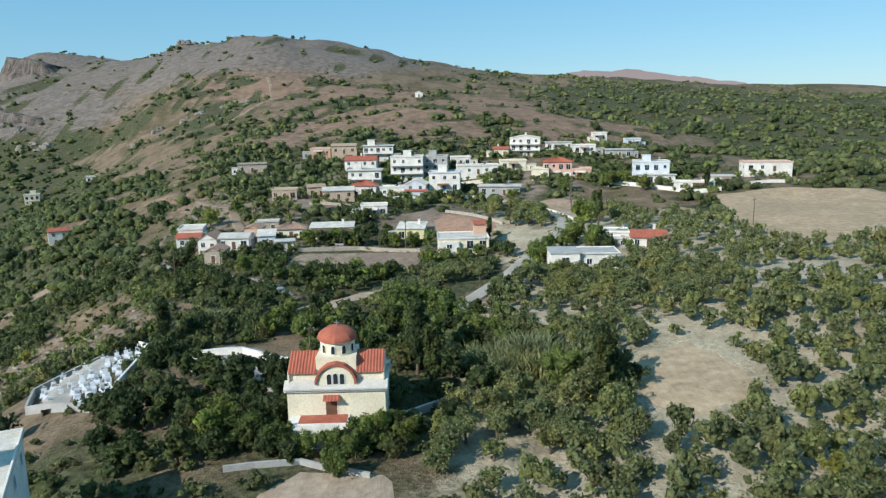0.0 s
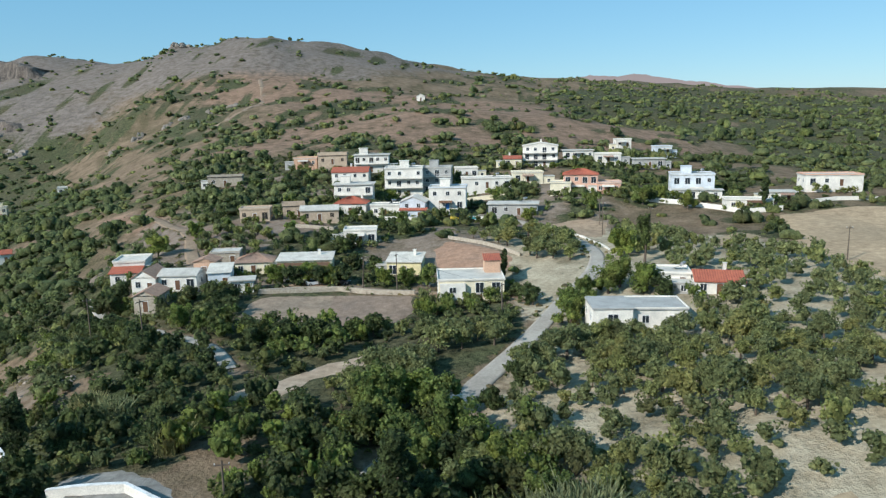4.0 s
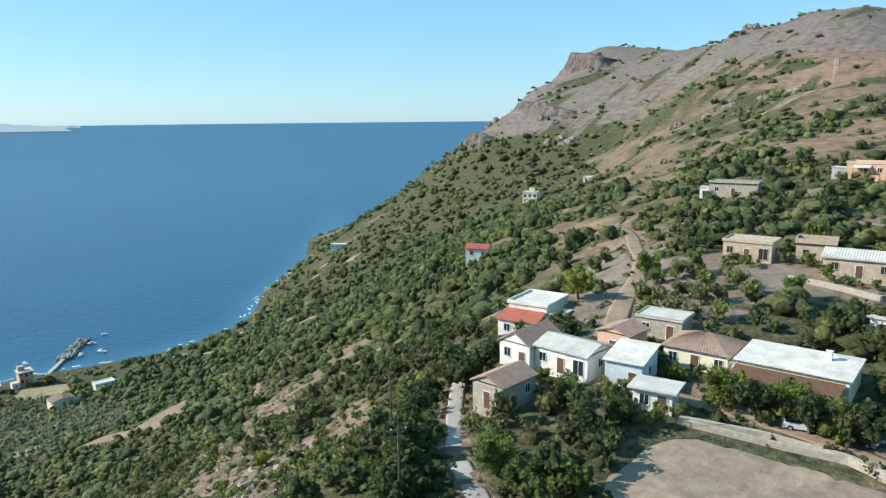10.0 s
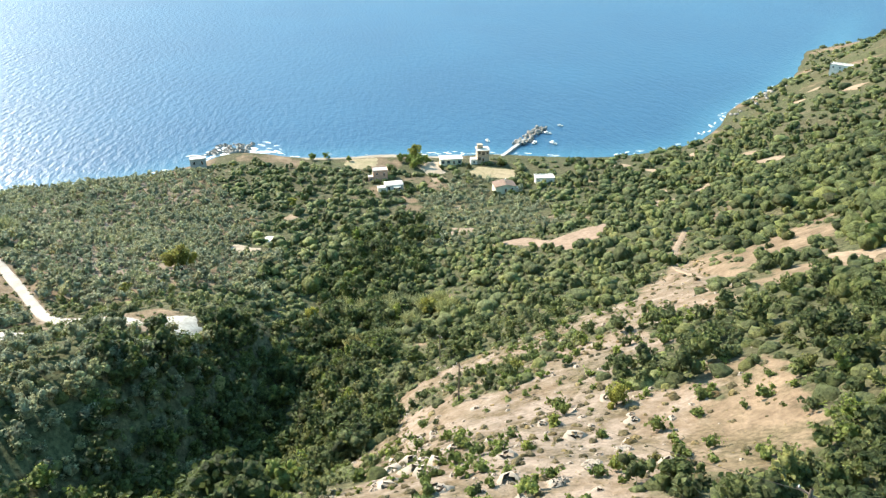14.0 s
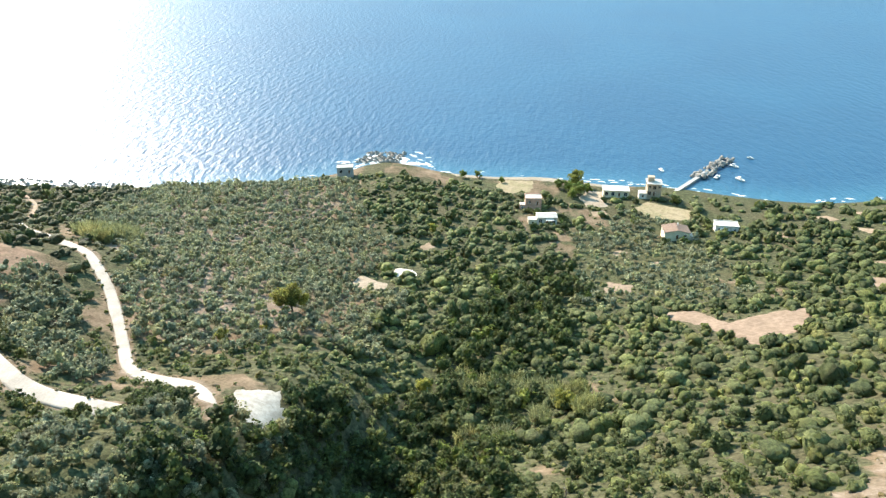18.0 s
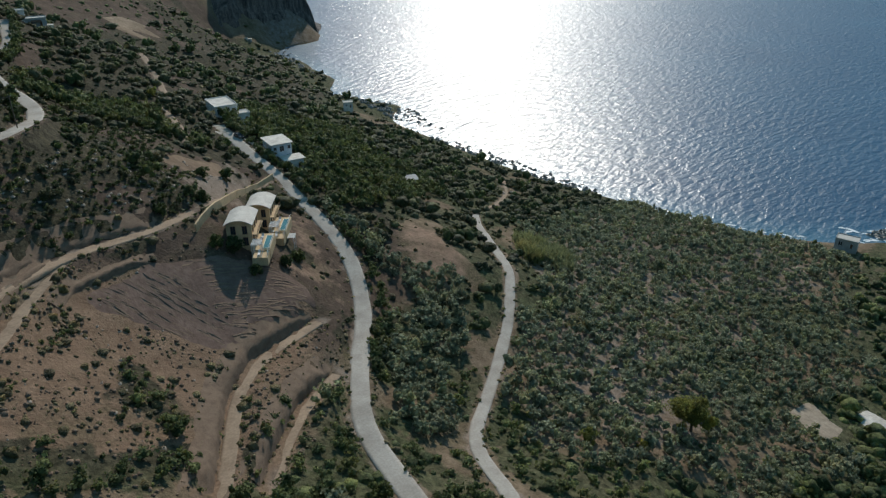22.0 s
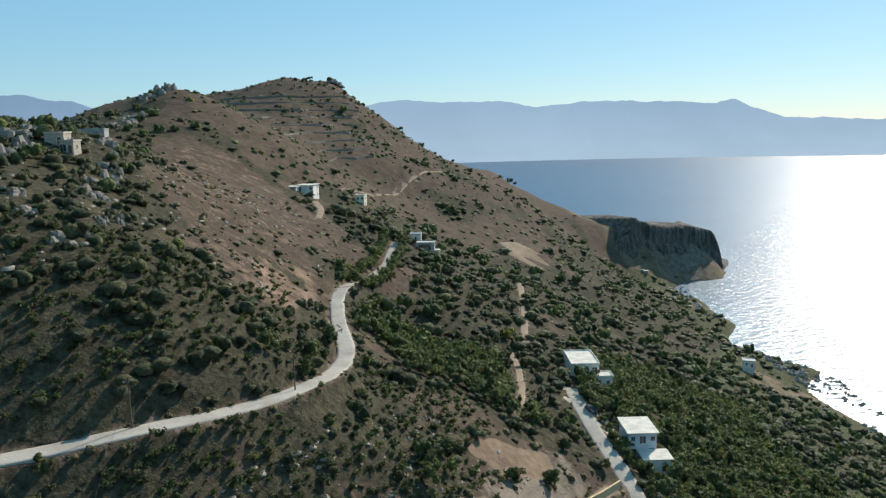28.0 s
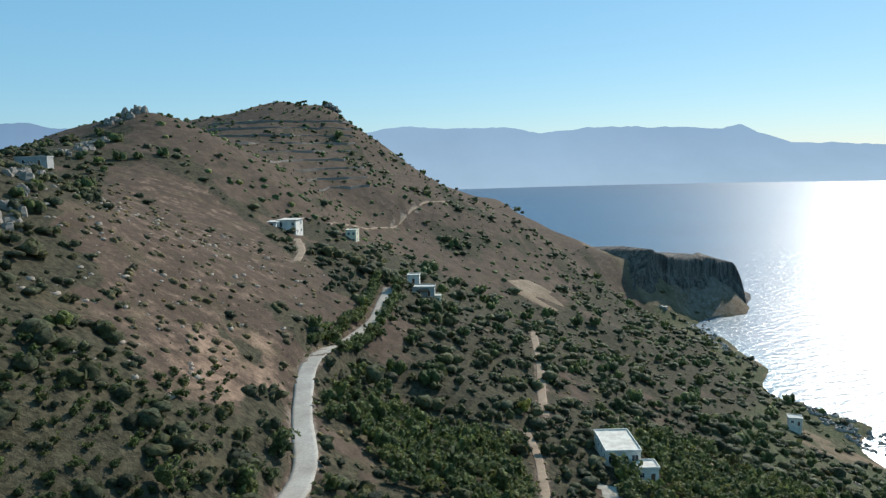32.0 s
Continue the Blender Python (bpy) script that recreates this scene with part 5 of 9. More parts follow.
def hip_roof(e, w, d, z, rise, material, over=0.4):
    a, b = w / 2 + over, d / 2 + over
    r = max(0.0, (w - d) / 2) if w > d else 0.0
    s = max(0.0, (d - w) / 2) if d > w else 0.0
    bm = bmesh.new()
    lo = [bm.verts.new(p) for p in ((-a, -b, z), (a, -b, z), (a, b, z), (-a, b, z))]
    bm.faces.new(lo[::-1])
    peaks = ((-r, -s), (r, -s), (r, s), (-r, s))
    for k in range(4):
        (x0, y0), (x1, y1) = peaks[k], peaks[(k + 1) % 4]
        p, q = lo[k].co, lo[(k + 1) % 4].co
        ribbed_slope(bm, p, q, (x1, y1, z + rise), (x0, y0, z + rise))
        if (x0, y0) == (x1, y1):
            bm.faces.new([bm.verts.new(p), bm.verts.new(q), bm.verts.new((x0, y0, z + rise - 0.05))])
    bmesh.ops.remove_doubles(bm, verts=bm.verts, dist=0.004)
    part("roof", bm, material, e)


def water_heater(x, y, z, turn):
    e = thing("solar_water_heater", pose(x, y, z, 0, 0, turn), "rooftop solar water heater with a metal tank and dark panel", "water heater", "water heaters on the roofs")
    part("panel", prism([(-0.9, 0.1), (-0.9, 0.18), (0.9, 1.1), (0.9, 1.02)], -0.6, 0.6), P_GLASS, e)
    bm = rod((0.85, -0.75, 1.25), (0.85, 0.75, 1.25), 0.28, 12)
    part("tank", bm, P_METAL, e)
    part("stand", boxes((0.7, 0.76, -0.6, -0.54, 0, 1.1), (0.7, 0.76, 0.54, 0.6, 0, 1.1), (-0.9, -0.84, -0.6, -0.54, 0, 0.12), (-0.9, -0.84, 0.54, 0.6, 0, 0.12)), P_METAL, e)


def house(name, label, x, y, turn, w, d, top, wall=P_WHITE, roof="flat", roof_mat=P_SLAB, storeys=1, bays=3, side=2, rise=1.2, trim=P_TRIM, leaf=P_WOOD, glass=True, ridge="x", balcony=False, heater=False, doors=True, category="house", rim=0.35, rim_mat=None, group=""):
    """A house whose front looks to -y before it is turned. top: the eaves' height above the sea."""
    lows = [ground_under(x + a * w * 0.5, y + b * d * 0.5) for a in (-1, 1) for b in (-1, 1)]
    base = min(lows)
    tall = max(top - base, 2.6)
    e = thing(name, pose(x, y, base, 0, 0, turn), label, category, group)
    floor_h = min(tall / storeys, 3.2)
    part("wall", boxes((-w / 2, w / 2, -d / 2, d / 2, -1.5, tall)), wall, e)
    if roof == "flat":
        flat_roof(e, w, d, tall, roof_mat, rim_mat or wall, 0.2, rim)
    elif roof == "slab":
        flat_roof(e, w, d, tall, roof_mat, wall, 0.55, 0)
    elif roof == "gable":
        gable_roof(e, w, d, tall, rise, roof_mat, wall, ridge=ridge)
    elif roof == "hip":
        hip_roof(e, w, d, tall, rise, roof_mat)
    elif roof == "shed":
        part("roof", prism([(-d / 2 - 0.4, tall), (-d / 2 - 0.4, tall + 0.12), (d / 2 + 0.3, tall + rise + 0.12), (d / 2 + 0.3, tall + rise)], -w / 2 - 0.3, w / 2 + 0.3), roof_mat, e).matrix_basis = pose(0, 0, 0, 0, 0, 90)
        part("wall_top", prism([(-d / 2, tall - 0.1), (-d / 2, tall), (d / 2, tall + rise), (d / 2, tall - 0.1)], -w / 2, w / 2), wall, e).matrix_basis = pose(0, 0, 0, 0, 0, 90)
    odd = random.Random(int(x * 13 + y * 7 + w * 31))
    if w > 6.5 and category == "house" and top < 140 and "villa" not in name and name not in ("yellow_house", "white_workshop", "white_workshop_wing", "orange_ruin", "ruined_house"):
        if storeys > 1 and roof in ("flat", "slab"):
            a, b = odd.uniform(-w * 0.3, w * 0.1), odd.uniform(-0.1, d * 0.2)
            part("stair_room", boxes((a - 1.6, a + 1.6, b - 1.3, b + 1.4, tall + 0.22, tall + 2.5), (a - 1.8, a + 1.8, b - 1.5, b + 1.6, tall + 2.5, tall + 2.64)), wall, e, "small rooftop stair room")
            part("roof_railing", boxes((-w / 2, w / 2, -d / 2 + 0.02, -d / 2 + 0.06, tall + 1.05, tall + 1.1), *[(-w / 2 + w * q / 14 - 0.02, -w / 2 + w * q / 14 + 0.02, -d / 2 + 0.02, -d / 2 + 0.06, tall + 0.22, tall + 1.05) for q in range(15)]), P_METAL, e)
        if odd.random() < 0.7:
            sgn, deep, high = odd.choice((-1, 1)), odd.uniform(0.45, 0.7) * d, min(tall * 0.72, 3.0 + odd.uniform(0, 0.6))
            x0, x1 = sorted((sgn * (w / 2 + 0.004), sgn * (w / 2 + odd.uniform(2.2, 4.2))))
            an = part("annex", boxes((x0, x1, -d / 2 + 0.3, -d / 2 + 0.3 + deep, -1.5, high)), odd.choice((wall, P_WHITE, P_CREAM, P_GREY)), e, "lower side annex")
            part("annex_roof", boxes((x0 - 0.15, x1 + 0.15, -d / 2 + 0.1, -d / 2 + 0.5 + deep, high, high + 0.16)), P_SLAB, an)
            window(an, (x0 + x1) / 2, -d / 2 + 0.28, high * 0.55, 0.9, 1.0, 0, trim, glass)
        if roof in ("gable", "hip", "shed") and odd.random() < 0.6:
            a = odd.uniform(-w * 0.3, w * 0.3)
            part("chimney", boxes((a - 0.3, a + 0.3, d * 0.15, d * 0.15 + 0.5, tall, tall + rise + 1.0), (a - 0.38, a + 0.38, d * 0.15 - 0.08, d * 0.15 + 0.58, tall + rise + 1.0, tall + rise + 1.1)), P_WHITE, e)
        if odd.random() < 0.45 and not balcony:
            c = odd.uniform(-w * 0.2, w * 0.2)
            part("awning", prism([(-1.9, 2.2), (-1.9, 2.28), (0, 2.75), (0, 2.67)], -2.0, 2.0), odd.choice((P_WOOD, P_SHEET, P_OLDTILE, P_SLAB)), e, "sloping canopy over the entrance").matrix_basis = pose(c, -d / 2 - 0.004, max(0.0, tall - floor_h * storeys), 0, 0, 90)
            part("post", boxes((c - 1.9, c - 1.8, -d / 2 - 1.85, -d / 2 - 1.75, -1.0, 2.2 + max(0.0, tall - floor_h * storeys)), (c + 1.8, c + 1.9, -d / 2 - 1.85, -d / 2 - 1.75, -1.0, 2.2 + max(0.0, tall - floor_h * storeys))), P_WOOD, e)
    for s in range(storeys):
        z = tall - floor_h * (s + 0.5) + 0.1
        if z < 0.6:
            continue
        for k in range(bays):
            u = -w / 2 + w * (k + 0.5) / bays
            lowest = s == storeys - 1
            if lowest and doors and k == bays // 2:
                door(e, u, -d / 2 - 0.02, max(0.0, tall - floor_h * (s + 1)) + 0.05, 1.0, 2.05, 0, leaf, trim)
            elif odd.random() < 0.3:
                window(e, u, -d / 2 - 0.02, z - 0.3, 1.5, 1.9, 0, trim, glass)
            elif odd.random() < 0.85:
                window(e, u + odd.uniform(-0.25, 0.25), -d / 2 - 0.02, z, 1.0, 1.15, 0, trim, glass)
        for k in range(side):
            u = -d / 2 + d * (k + 0.5) / side
            if odd.random() < 0.7:
                window(e, w / 2 + 0.02, u, z, 0.9, 1.1, 90, trim, glass)
            window(e, -w / 2 - 0.02, u, z, 0.9, 1.1, -90, trim, glass)
        if balcony and s < storeys - 1:
            zb = tall - floor_h * (s + 1)
            part("balcony", boxes((-w / 2, w / 2, -d / 2 - 1.5, -d / 2 - 0.003, zb - 0.16, zb)), P_SLAB, e)
            part("railing", boxes((-w / 2, w / 2, -d / 2 - 1.5, -d / 2 - 1.44, zb + 0.9, zb + 0.96), *[(-w / 2 + w * q / 12 - 0.02, -w / 2 + w * q / 12 + 0.02, -d / 2 - 1.49, -d / 2 - 1.45, zb, zb + 0.9) for q in range(13)]), P_TRIM, e)
    if heater:
        m = e.matrix_world @ Matrix.Translation((w * 0.2, d * 0.1, tall + 0.22))
        water_heater(m.translation.x, m.translation.y, m.translation.z, -40)
    TAKEN.append((x, y, math.hypot(w, d) / 2 + 0.6))
    if y > 160:
        GARDENS.append((x, y, turn, w, d))
    return e

# ---- the domed church and its yard ----
def arch_points(w, z0, spring, n=10):
    r = w / 2
    return [(-r, z0), (r, z0)] + [(r * math.cos(math.pi * k / n), spring + r * math.sin(math.pi * k / n)) for k in range(n + 1)]


def arched_window(parent, x, y, z, wide, tall, turn):
    key = ("arched", wide, tall)
    m = pose(x, y, z, 0, 0, turn)
    if key in SHARED:
        f, p = SHARED[key]
        again(p, Matrix(), again(f, m, parent))
        return
    outer, inner = arch_points(wide + 0.16, -0.06, tall - wide / 2), arch_points(wide, 0.0, tall - wide / 2)
    f = part("window_surround", prism(outer, -0.05, 0.02), P_TRIM, parent)
    f.matrix_basis = m
    SHARED[key] = (f, part("pane", prism(inner, -0.07, -0.051), P_GLASS, f))


cx, cy, cz = -12.8, 82.0, 113.6
church = thing("church", pose(cx, cy, cz, 0, 0, 1.5), "cream Orthodox church with a red tiled dome and cross-shaped roof", "church")
part("wall", boxes((-5.7, 5.7, -3.3, 5.3, -1.5, 6.4)), P_CREAM, church)
part("nave_wall", boxes((-5.4, 5.4, -2.6, 2.6, 5.9, 8.2)), P_CREAM, church)
for s, edge in ((-1, 3.8), (1, 5.75)):
    bm = prism([(s * edge, 6.4), (s * edge, 6.58), (s * 2.6, 7.3), (s * 2.6, 7.1)], -6.0, 6.0)
    bmesh.ops.rotate(bm, verts=bm.verts, matrix=Matrix.Rotation(radians(90), 3, "Z"))
    part("aisle_roof", bm, P_SLAB, church, "pale grey lean-to roof slab")
part("cornice", boxes((-6.0, 6.0, -3.6, -3.302, 6.15, 6.39), (-6.0, 6.0, 5.302, 5.6, 6.15, 6.39), (5.702, 5.98, -3.3, 5.3, 6.15, 6.39), (-5.98, -5.702, -3.3, 5.3, 6.15, 6.39)), P_TRIM, church)
for s in (-1, 1):
    for x0, x1 in ((-5.6, -2.3), (2.3, 5.6)):
        bm = bmesh.new()
        ribbed_slope(bm, (x0, s * 2.95, 8.15), (x1, s * 2.95, 8.15), (x1, 0, 10.0), (x0, 0, 10.0), 0.36, 0.09)
        part("nave_roof", bm, P_TILE, church, "red tiled nave roof")
for x in (-5.51, 5.51):
    part("gable_end", prism([(-2.9, 7.2), (2.9, 7.2), (2.9, 8.2), (0, 9.9), (-2.9, 8.2)], x - 0.1, x + 0.1), P_CREAM, church).matrix_basis = pose(0, 0, 0, 0, 0, 90)
for s in (-1, 1):
    y0, y1 = (-3.28, 0.0) if s < 0 else (0.0, 4.3)
    part("transept", prism(arch_points(4.3, 5.95, 7.0), y0, y1), P_CREAM, church)
    bm = bmesh.new()
    n = 14
    rings = []
    for y in (s * 3.5 if s < 0 else s * 4.55, s * 1.2):
        rings.append([bm.verts.new((2.42 * math.cos(math.pi * k / n) * (1 + 0.02 * (k % 2)), y, 7.0 + 2.42 * math.sin(math.pi * k / n) * (1 + 0.02 * (k % 2)))) for k in range(n + 1)])
        rings.append([bm.verts.new((2.2 * math.cos(math.pi * k / n), y, 7.0 + 2.2 * math.sin(math.pi * k / n))) for k in range(n + 1)])
    for k in range(n):
        bm.faces.new((rings[0][k], rings[0][k + 1], rings[2][k + 1], rings[2][k]))
        bm.faces.new((rings[1][k], rings[1][k + 1], rings[0][k + 1], rings[0][k]))
    part("transept_roof", bm, P_TILE, church, "red barrel roof over the transept")
for u in (-0.75, 0.0, 0.75):
    arched_window(church, u, -3.3, 6.95 if u else 7.0, 0.5, 1.25, 0)
part("drum_base", boxes((-2.35, 2.35, -2.35, 2.35, 7.6, 9.9)), P_CREAM, church)
drum = part("drum", lathe([(2.0, 9.6), (2.0, 11.4), (2.12, 11.42), (2.12, 11.58)], 24), P_CREAM, church)
for k in range(10):
    a = 2 * math.pi * (k + 0.25) / 10
    arched_window(church, 2.01 * math.cos(a), 2.01 * math.sin(a), 10.15, 0.42, 0.95, math.degrees(a) + 90)
bm = bmesh.new()
sides, rings = 32, []
for j in range(9):
    p = j / 8 * math.pi / 2
    rings.append([bm.verts.new(((2.3 * math.cos(p) + 0.02) * (1 + 0.03 * (k % 4 == 0)) * math.cos(2 * math.pi * k / sides), (2.3 * math.cos(p) + 0.02) * (1 + 0.03 * (k % 4 == 0)) * math.sin(2 * math.pi * k / sides), 11.54 + 1.55 * math.sin(p))) for k in range(sides)])
for a, b in zip(rings[:-1], rings[1:]):
    for k in range(sides):
        bm.faces.new((a[k], a[(k + 1) % sides], b[(k + 1) % sides], b[k]))
part("dome", bm, P_TILE, church, "red tiled dome with raised ribs")
part("cross", boxes((-0.05, 0.05, -0.05, 0.05, 12.9, 13.7), (-0.28, 0.28, -0.05, 0.05, 13.35, 13.45)), P_METAL, church)
door(church, -0.6, -3.32, 3.21, 1.3, 2.3, 0, P_WOOD, P_TRIM)
for v in (-3.0, 0.0, 3.0):
    arched_window(church, 5.72, v, 2.2, 0.6, 1.5, 90)
bm = bmesh.new()
ribbed_slope(bm, (-1.5, -4.2, 5.2), (0.4, -4.2, 5.2), (0.4, -3.32, 5.65), (-1.5, -3.32, 5.65), 0.32, 0.06)
part("door_canopy", bm, P_TILE, church, "small red tiled canopy over the door")
TAKEN.append((cx, cy, 8.2))
platform = part("entrance_terrace", boxes((-5.4, 1.5, -6.1, -3.304, -1.5, 3.2)), P_WHITE, church, "raised white entrance terrace")
part("paving", boxes((-4.2, 1.3, -5.6, -3.4, 3.2, 3.26)), P_TILE, platform, "red terrace paving")
for k in range(8):
    part("step", boxes((1.504 + k * 0.34, 1.84 + k * 0.34, -5.6, -4.0, -1.5, 2.9 - k * 0.3)), P_SLAB, platform)
TAKEN.append((-15.2, 74.6, 1.2))


def low_wall(name, line, tall, thick, material, label, coping=None):
    """A garden wall that follows the ground, in straight lengths."""
    e = thing(name, pose(line[0][0], line[0][1], ground_under(*line[0])), label, "wall")
    o = e.matrix_world.translation
    pts = along(line, 2.5)
    bm, cap = bmesh.new(), bmesh.new()
    for a, b in zip(pts[:-1], pts[1:]):
        za, zb = ground_under(*a) - o.z, ground_under(*b) - o.z
        dx, dy = (b - a) / np.linalg.norm(b - a)
        sx, sy = -dy * thick / 2, dx * thick / 2
        for target, k, lo, hi in ((bm, 1.0, -0.8, tall), (cap, 1.25, tall, tall + 0.1)):
            if target is cap and coping is None:
                continue
            vs = []
            for p, z in ((a, za), (b, zb)):
                for sgn in (-k, k):
                    for h in (lo, hi):
                        vs.append(target.verts.new((p[0] - o.x + sx * sgn, p[1] - o.y + sy * sgn, z + h)))
            for f in ((0, 1, 3, 2), (4, 6, 7, 5), (0, 4, 5, 1), (2, 3, 7, 6), (1, 5, 7, 3), (0, 2, 6, 4)):
                target.faces.new([vs[q] for q in f])
    part("wall", bm, material, e)
    if coping is not None:
        part("coping", cap, coping, e)
    else:
        cap.free()
    return e


low_wall("churchyard_wall", [(-40, 108.5), (-32, 108.6), (-25.5, 104), (-20, 102)], 1.1, 0.35, P_WHITE, "low white wall along the churchyard", P_TRIM)
low_wall("church_fence_wall", [(-7, 81), (-1.6, 85.4), (4, 89.5)], 1.0, 0.25, P_GREY, "low grey wall beside the church", P_SLAB)
low_wall("field_wall", [(-38, 184), (-30, 186.5), (-22, 187), (-14, 184), (-6, 182.5)], 0.9, 0.5, P_STONE, "rough dry-stone wall along the ploughed field")
low_wall("track_wall", [(-24, 71), (-16, 72.5), (-8, 69)], 0.7, 0.3, P_GREY, "low concrete garden wall below the church")
yard = ribbon("churchyard_paving", 7.0, [(-41, 105), (-33, 105), (-26, 101), (-20, 96), (-19.5, 88)], M_ROAD, 0.1)
tagged(yard, "pale paved yard in front of the church", "pavement", kind="structure")

# ---- the graveyard ----
def grave(m, kind):
    e = thing("grave", m, "white marble tomb with a headstone and small cross", "grave", "graves in the graveyard")
    part("kerb", boxes((-0.5, 0.5, -1.05, 1.05, -0.3, 0.35)), P_MARBLE, e)
    part("slab", boxes((-0.42, 0.42, -0.95, 0.75, 0.35, 0.45)), P_MARBLE, e)
    part("headstone", boxes((-0.36, 0.36, 0.8, 0.98, 0.35, 1.15)), P_MARBLE, e)
    part("cross", boxes((-0.04, 0.04, 0.85, 0.93, 1.15, 1.75), (-0.2, 0.2, 0.85, 0.93, 1.42, 1.5)), P_MARBLE, e)
    if kind:
        part("lamp_box", boxes((-0.2, 0.2, 0.5, 0.75, 0.45, 0.85)), P_METAL, e)
    return e


rng = np.random.RandomState(77)
base_graves = [grave(pose(-52, 100, ground_under(-52, 100), 0, 0, 25), k) for k in (0, 1)]
base_graves[1].matrix_world = pose(-50.2, 101, ground_under(-50.2, 101), 0, 0, 25)
GRAVEYARD = [(-48, 93), (-60, 99), (-66, 112), (-57, 124), (-53, 120), (-51, 108)]
for u in np.arange(-70, -44, 2.05):
    for v in np.arange(92, 126, 3.1):
        gxx, gyy = u + rng.uniform(-0.2, 0.2), v + rng.uniform(-0.2, 0.2)
        if inside(GRAVEYARD, gxx, gyy) and rng.uniform() < 0.82 and min(math.hypot(gxx + 52, gyy - 100), math.hypot(gxx + 50.2, gyy - 101)) > 1.6:
            copy_thing(base_graves[rng.randint(2)], pose(gxx, gyy, ground_under(gxx, gyy), 0, 0, 25 + rng.uniform(-4, 4)))
TAKEN += [(-55, 101, 8), (-60, 108, 8), (-56, 116, 7), (-55, 121, 5)]
low_wall("graveyard_wall", [(-46.5, 92), (-49.5, 108), (-52, 121), (-56, 126)], 1.0, 0.3, P_WHITE, "white wall round the graveyard", P_TRIM)
low_wall("graveyard_outer_wall", [(-48, 91), (-61, 98), (-68, 112), (-59, 126)], 1.3, 0.35, P_GREY, "grey retaining wall below the graveyard")
tagged(ribbon("graveyard_paving", 8.0, [(-52, 94), (-57, 104), (-58, 116), (-56, 123)], M_ROAD, 0.05), "pale paved ground between the graves", "pavement", kind="structure")
house("tall_white_house", "tall white flat-roofed house below the graveyard", -41.6, 55.4, 24, 9, 14, 122.0, P_WHITE, "flat", P_SHEET, storeys=3, bays=2, side=3)

# ---- the village houses ----
def front(x, y, d, turn):
    """The middle of a house from the middle of its front."""
    a = radians(turn)
    return x - math.sin(a) * d / 2, y + math.cos(a) * d / 2


def put(name, label, x, y, turn, w, d, top, **kw):
    mx, my = front(x, y, d, turn)
    return house(name, label, mx, my, turn, w, d, top, **kw)


put("stone_house", "old rubble-stone house with a weathered tiled gable roof", -57.4, 175.2, 0, 4.4, 6.6, 118.2, wall=P_STONE, roof="gable", roof_mat=P_OLDTILE, rise=1.0, ridge="y", bays=1, side=2, glass=False)
put("gable_house", "white cottage with a tiled gable and broken stucco", -62.5, 187, 0, 5.0, 7.5, 119.2, roof="gable", roof_mat=P_OLDTILE, rise=1.5, ridge="y", bays=2, side=2)
put("grey_roof_cottage", "low white cottage with a bare grey concrete roof", -55.8, 188, 0, 8.0, 6.0, 119.4, roof="gable", roof_mat=P_SLAB, rise=0.9, bays=3, side=1)
put("brick_house", "small brick-red cottage with a tiled roof", -52.4, 195, 0, 4.6, 5.0, 120.8, wall=P_ORANGE, roof="gable", roof_mat=P_OLDTILE, rise=0.8, ridge="y", bays=1, side=1)
put("red_lean_house", "white house with a sloping red metal porch roof", -72.6, 203.4, 10, 6.8, 8.0, 119.2, roof="flat", roof_mat=P_SHEET, bays=3, side=2)
put("red_lean_porch", "porch with a bright red sloping roof on white walls", -72.2, 200.0, 10, 6.5, 3.4, 117.4, roof="shed", roof_mat=P_TILE, rise=1.0, bays=2, side=0, category="porch")
put("long_white_house", "long low house with a white sheet roof and brown veranda", -31, 197.5, 4, 12.0, 7.0, 120.2, wall=P_CREAM, roof="shed", roof_mat=P_SHEET, rise=0.5, bays=4, side=2)
put("hip_house", "cottage with a weathered pinkish hipped roof", -42.5, 198, 6, 8.0, 7.0, 119.8, wall=P_CREAM, roof="hip", roof_mat=P_OLDTILE, rise=1.6, bays=3, side=2)
put("stone_cottage", "grey stone cottage with a flat roof", -50.5, 204, 8, 6.4, 5.0, 121.0, wall=P_STONE, roof="flat", roof_mat=P_SLAB, bays=2, side=1, glass=False, rim=0.15)
put("blue_shed", "pale blue shed with a white sheet roof", -47.2, 188.6, 10, 4.6, 6.0, 119.6, wall=P_BLUE, roof="shed", roof_mat=P_SHEET, rise=0.9, bays=2, side=1, category="shed")
put("white_garage", "small white outbuilding with a low grey roof", -41.4, 184.8, 12, 4.4, 3.2, 118.4, roof="slab", bays=2, side=1, category="outbuilding")
put("yellow_shed", "cream cottage with a white sloping sheet roof", -9, 197.6, -6, 7.6, 6.5, 119.4, wall=P_YELLOW, roof="shed", roof_mat=P_SHEET, rise=1.0, bays=3, side=2)
put("small_white_house", "small white house with a flat white roof", -21, 219, 4, 8.0, 5.5, 123.2, roof_mat=P_SHEET, bays=3, side=1)
put("ruined_house", "roofless sandstone ruin with dark openings", -53.9, 244, 6, 8.4, 6.0, 126.0, wall=P_RUIN, trim=P_RUIN, roof="flat", roof_mat=P_RUIN, rim=0.3, bays=3, side=1, glass=False)
# The dark flat roof paints the shade inside these roofless walls.
put("ruined_house", "small roofless sandstone ruin with a broken wall", -43.6, 248, 12, 6.2, 5.0, 126.2, wall=P_RUIN, trim=P_RUIN, roof="flat", roof_mat=P_DARK, rim=0.8, bays=2, side=1, glass=False)
put("ruined_house", "long ruined cottage with a collapsed grey roof", -34.9, 240.7, 8, 10.6, 6.5, 126.0, wall=P_RUIN, trim=P_RUIN, roof="gable", roof_mat=P_SLAB, rise=1.0, bays=3, side=2, glass=False)
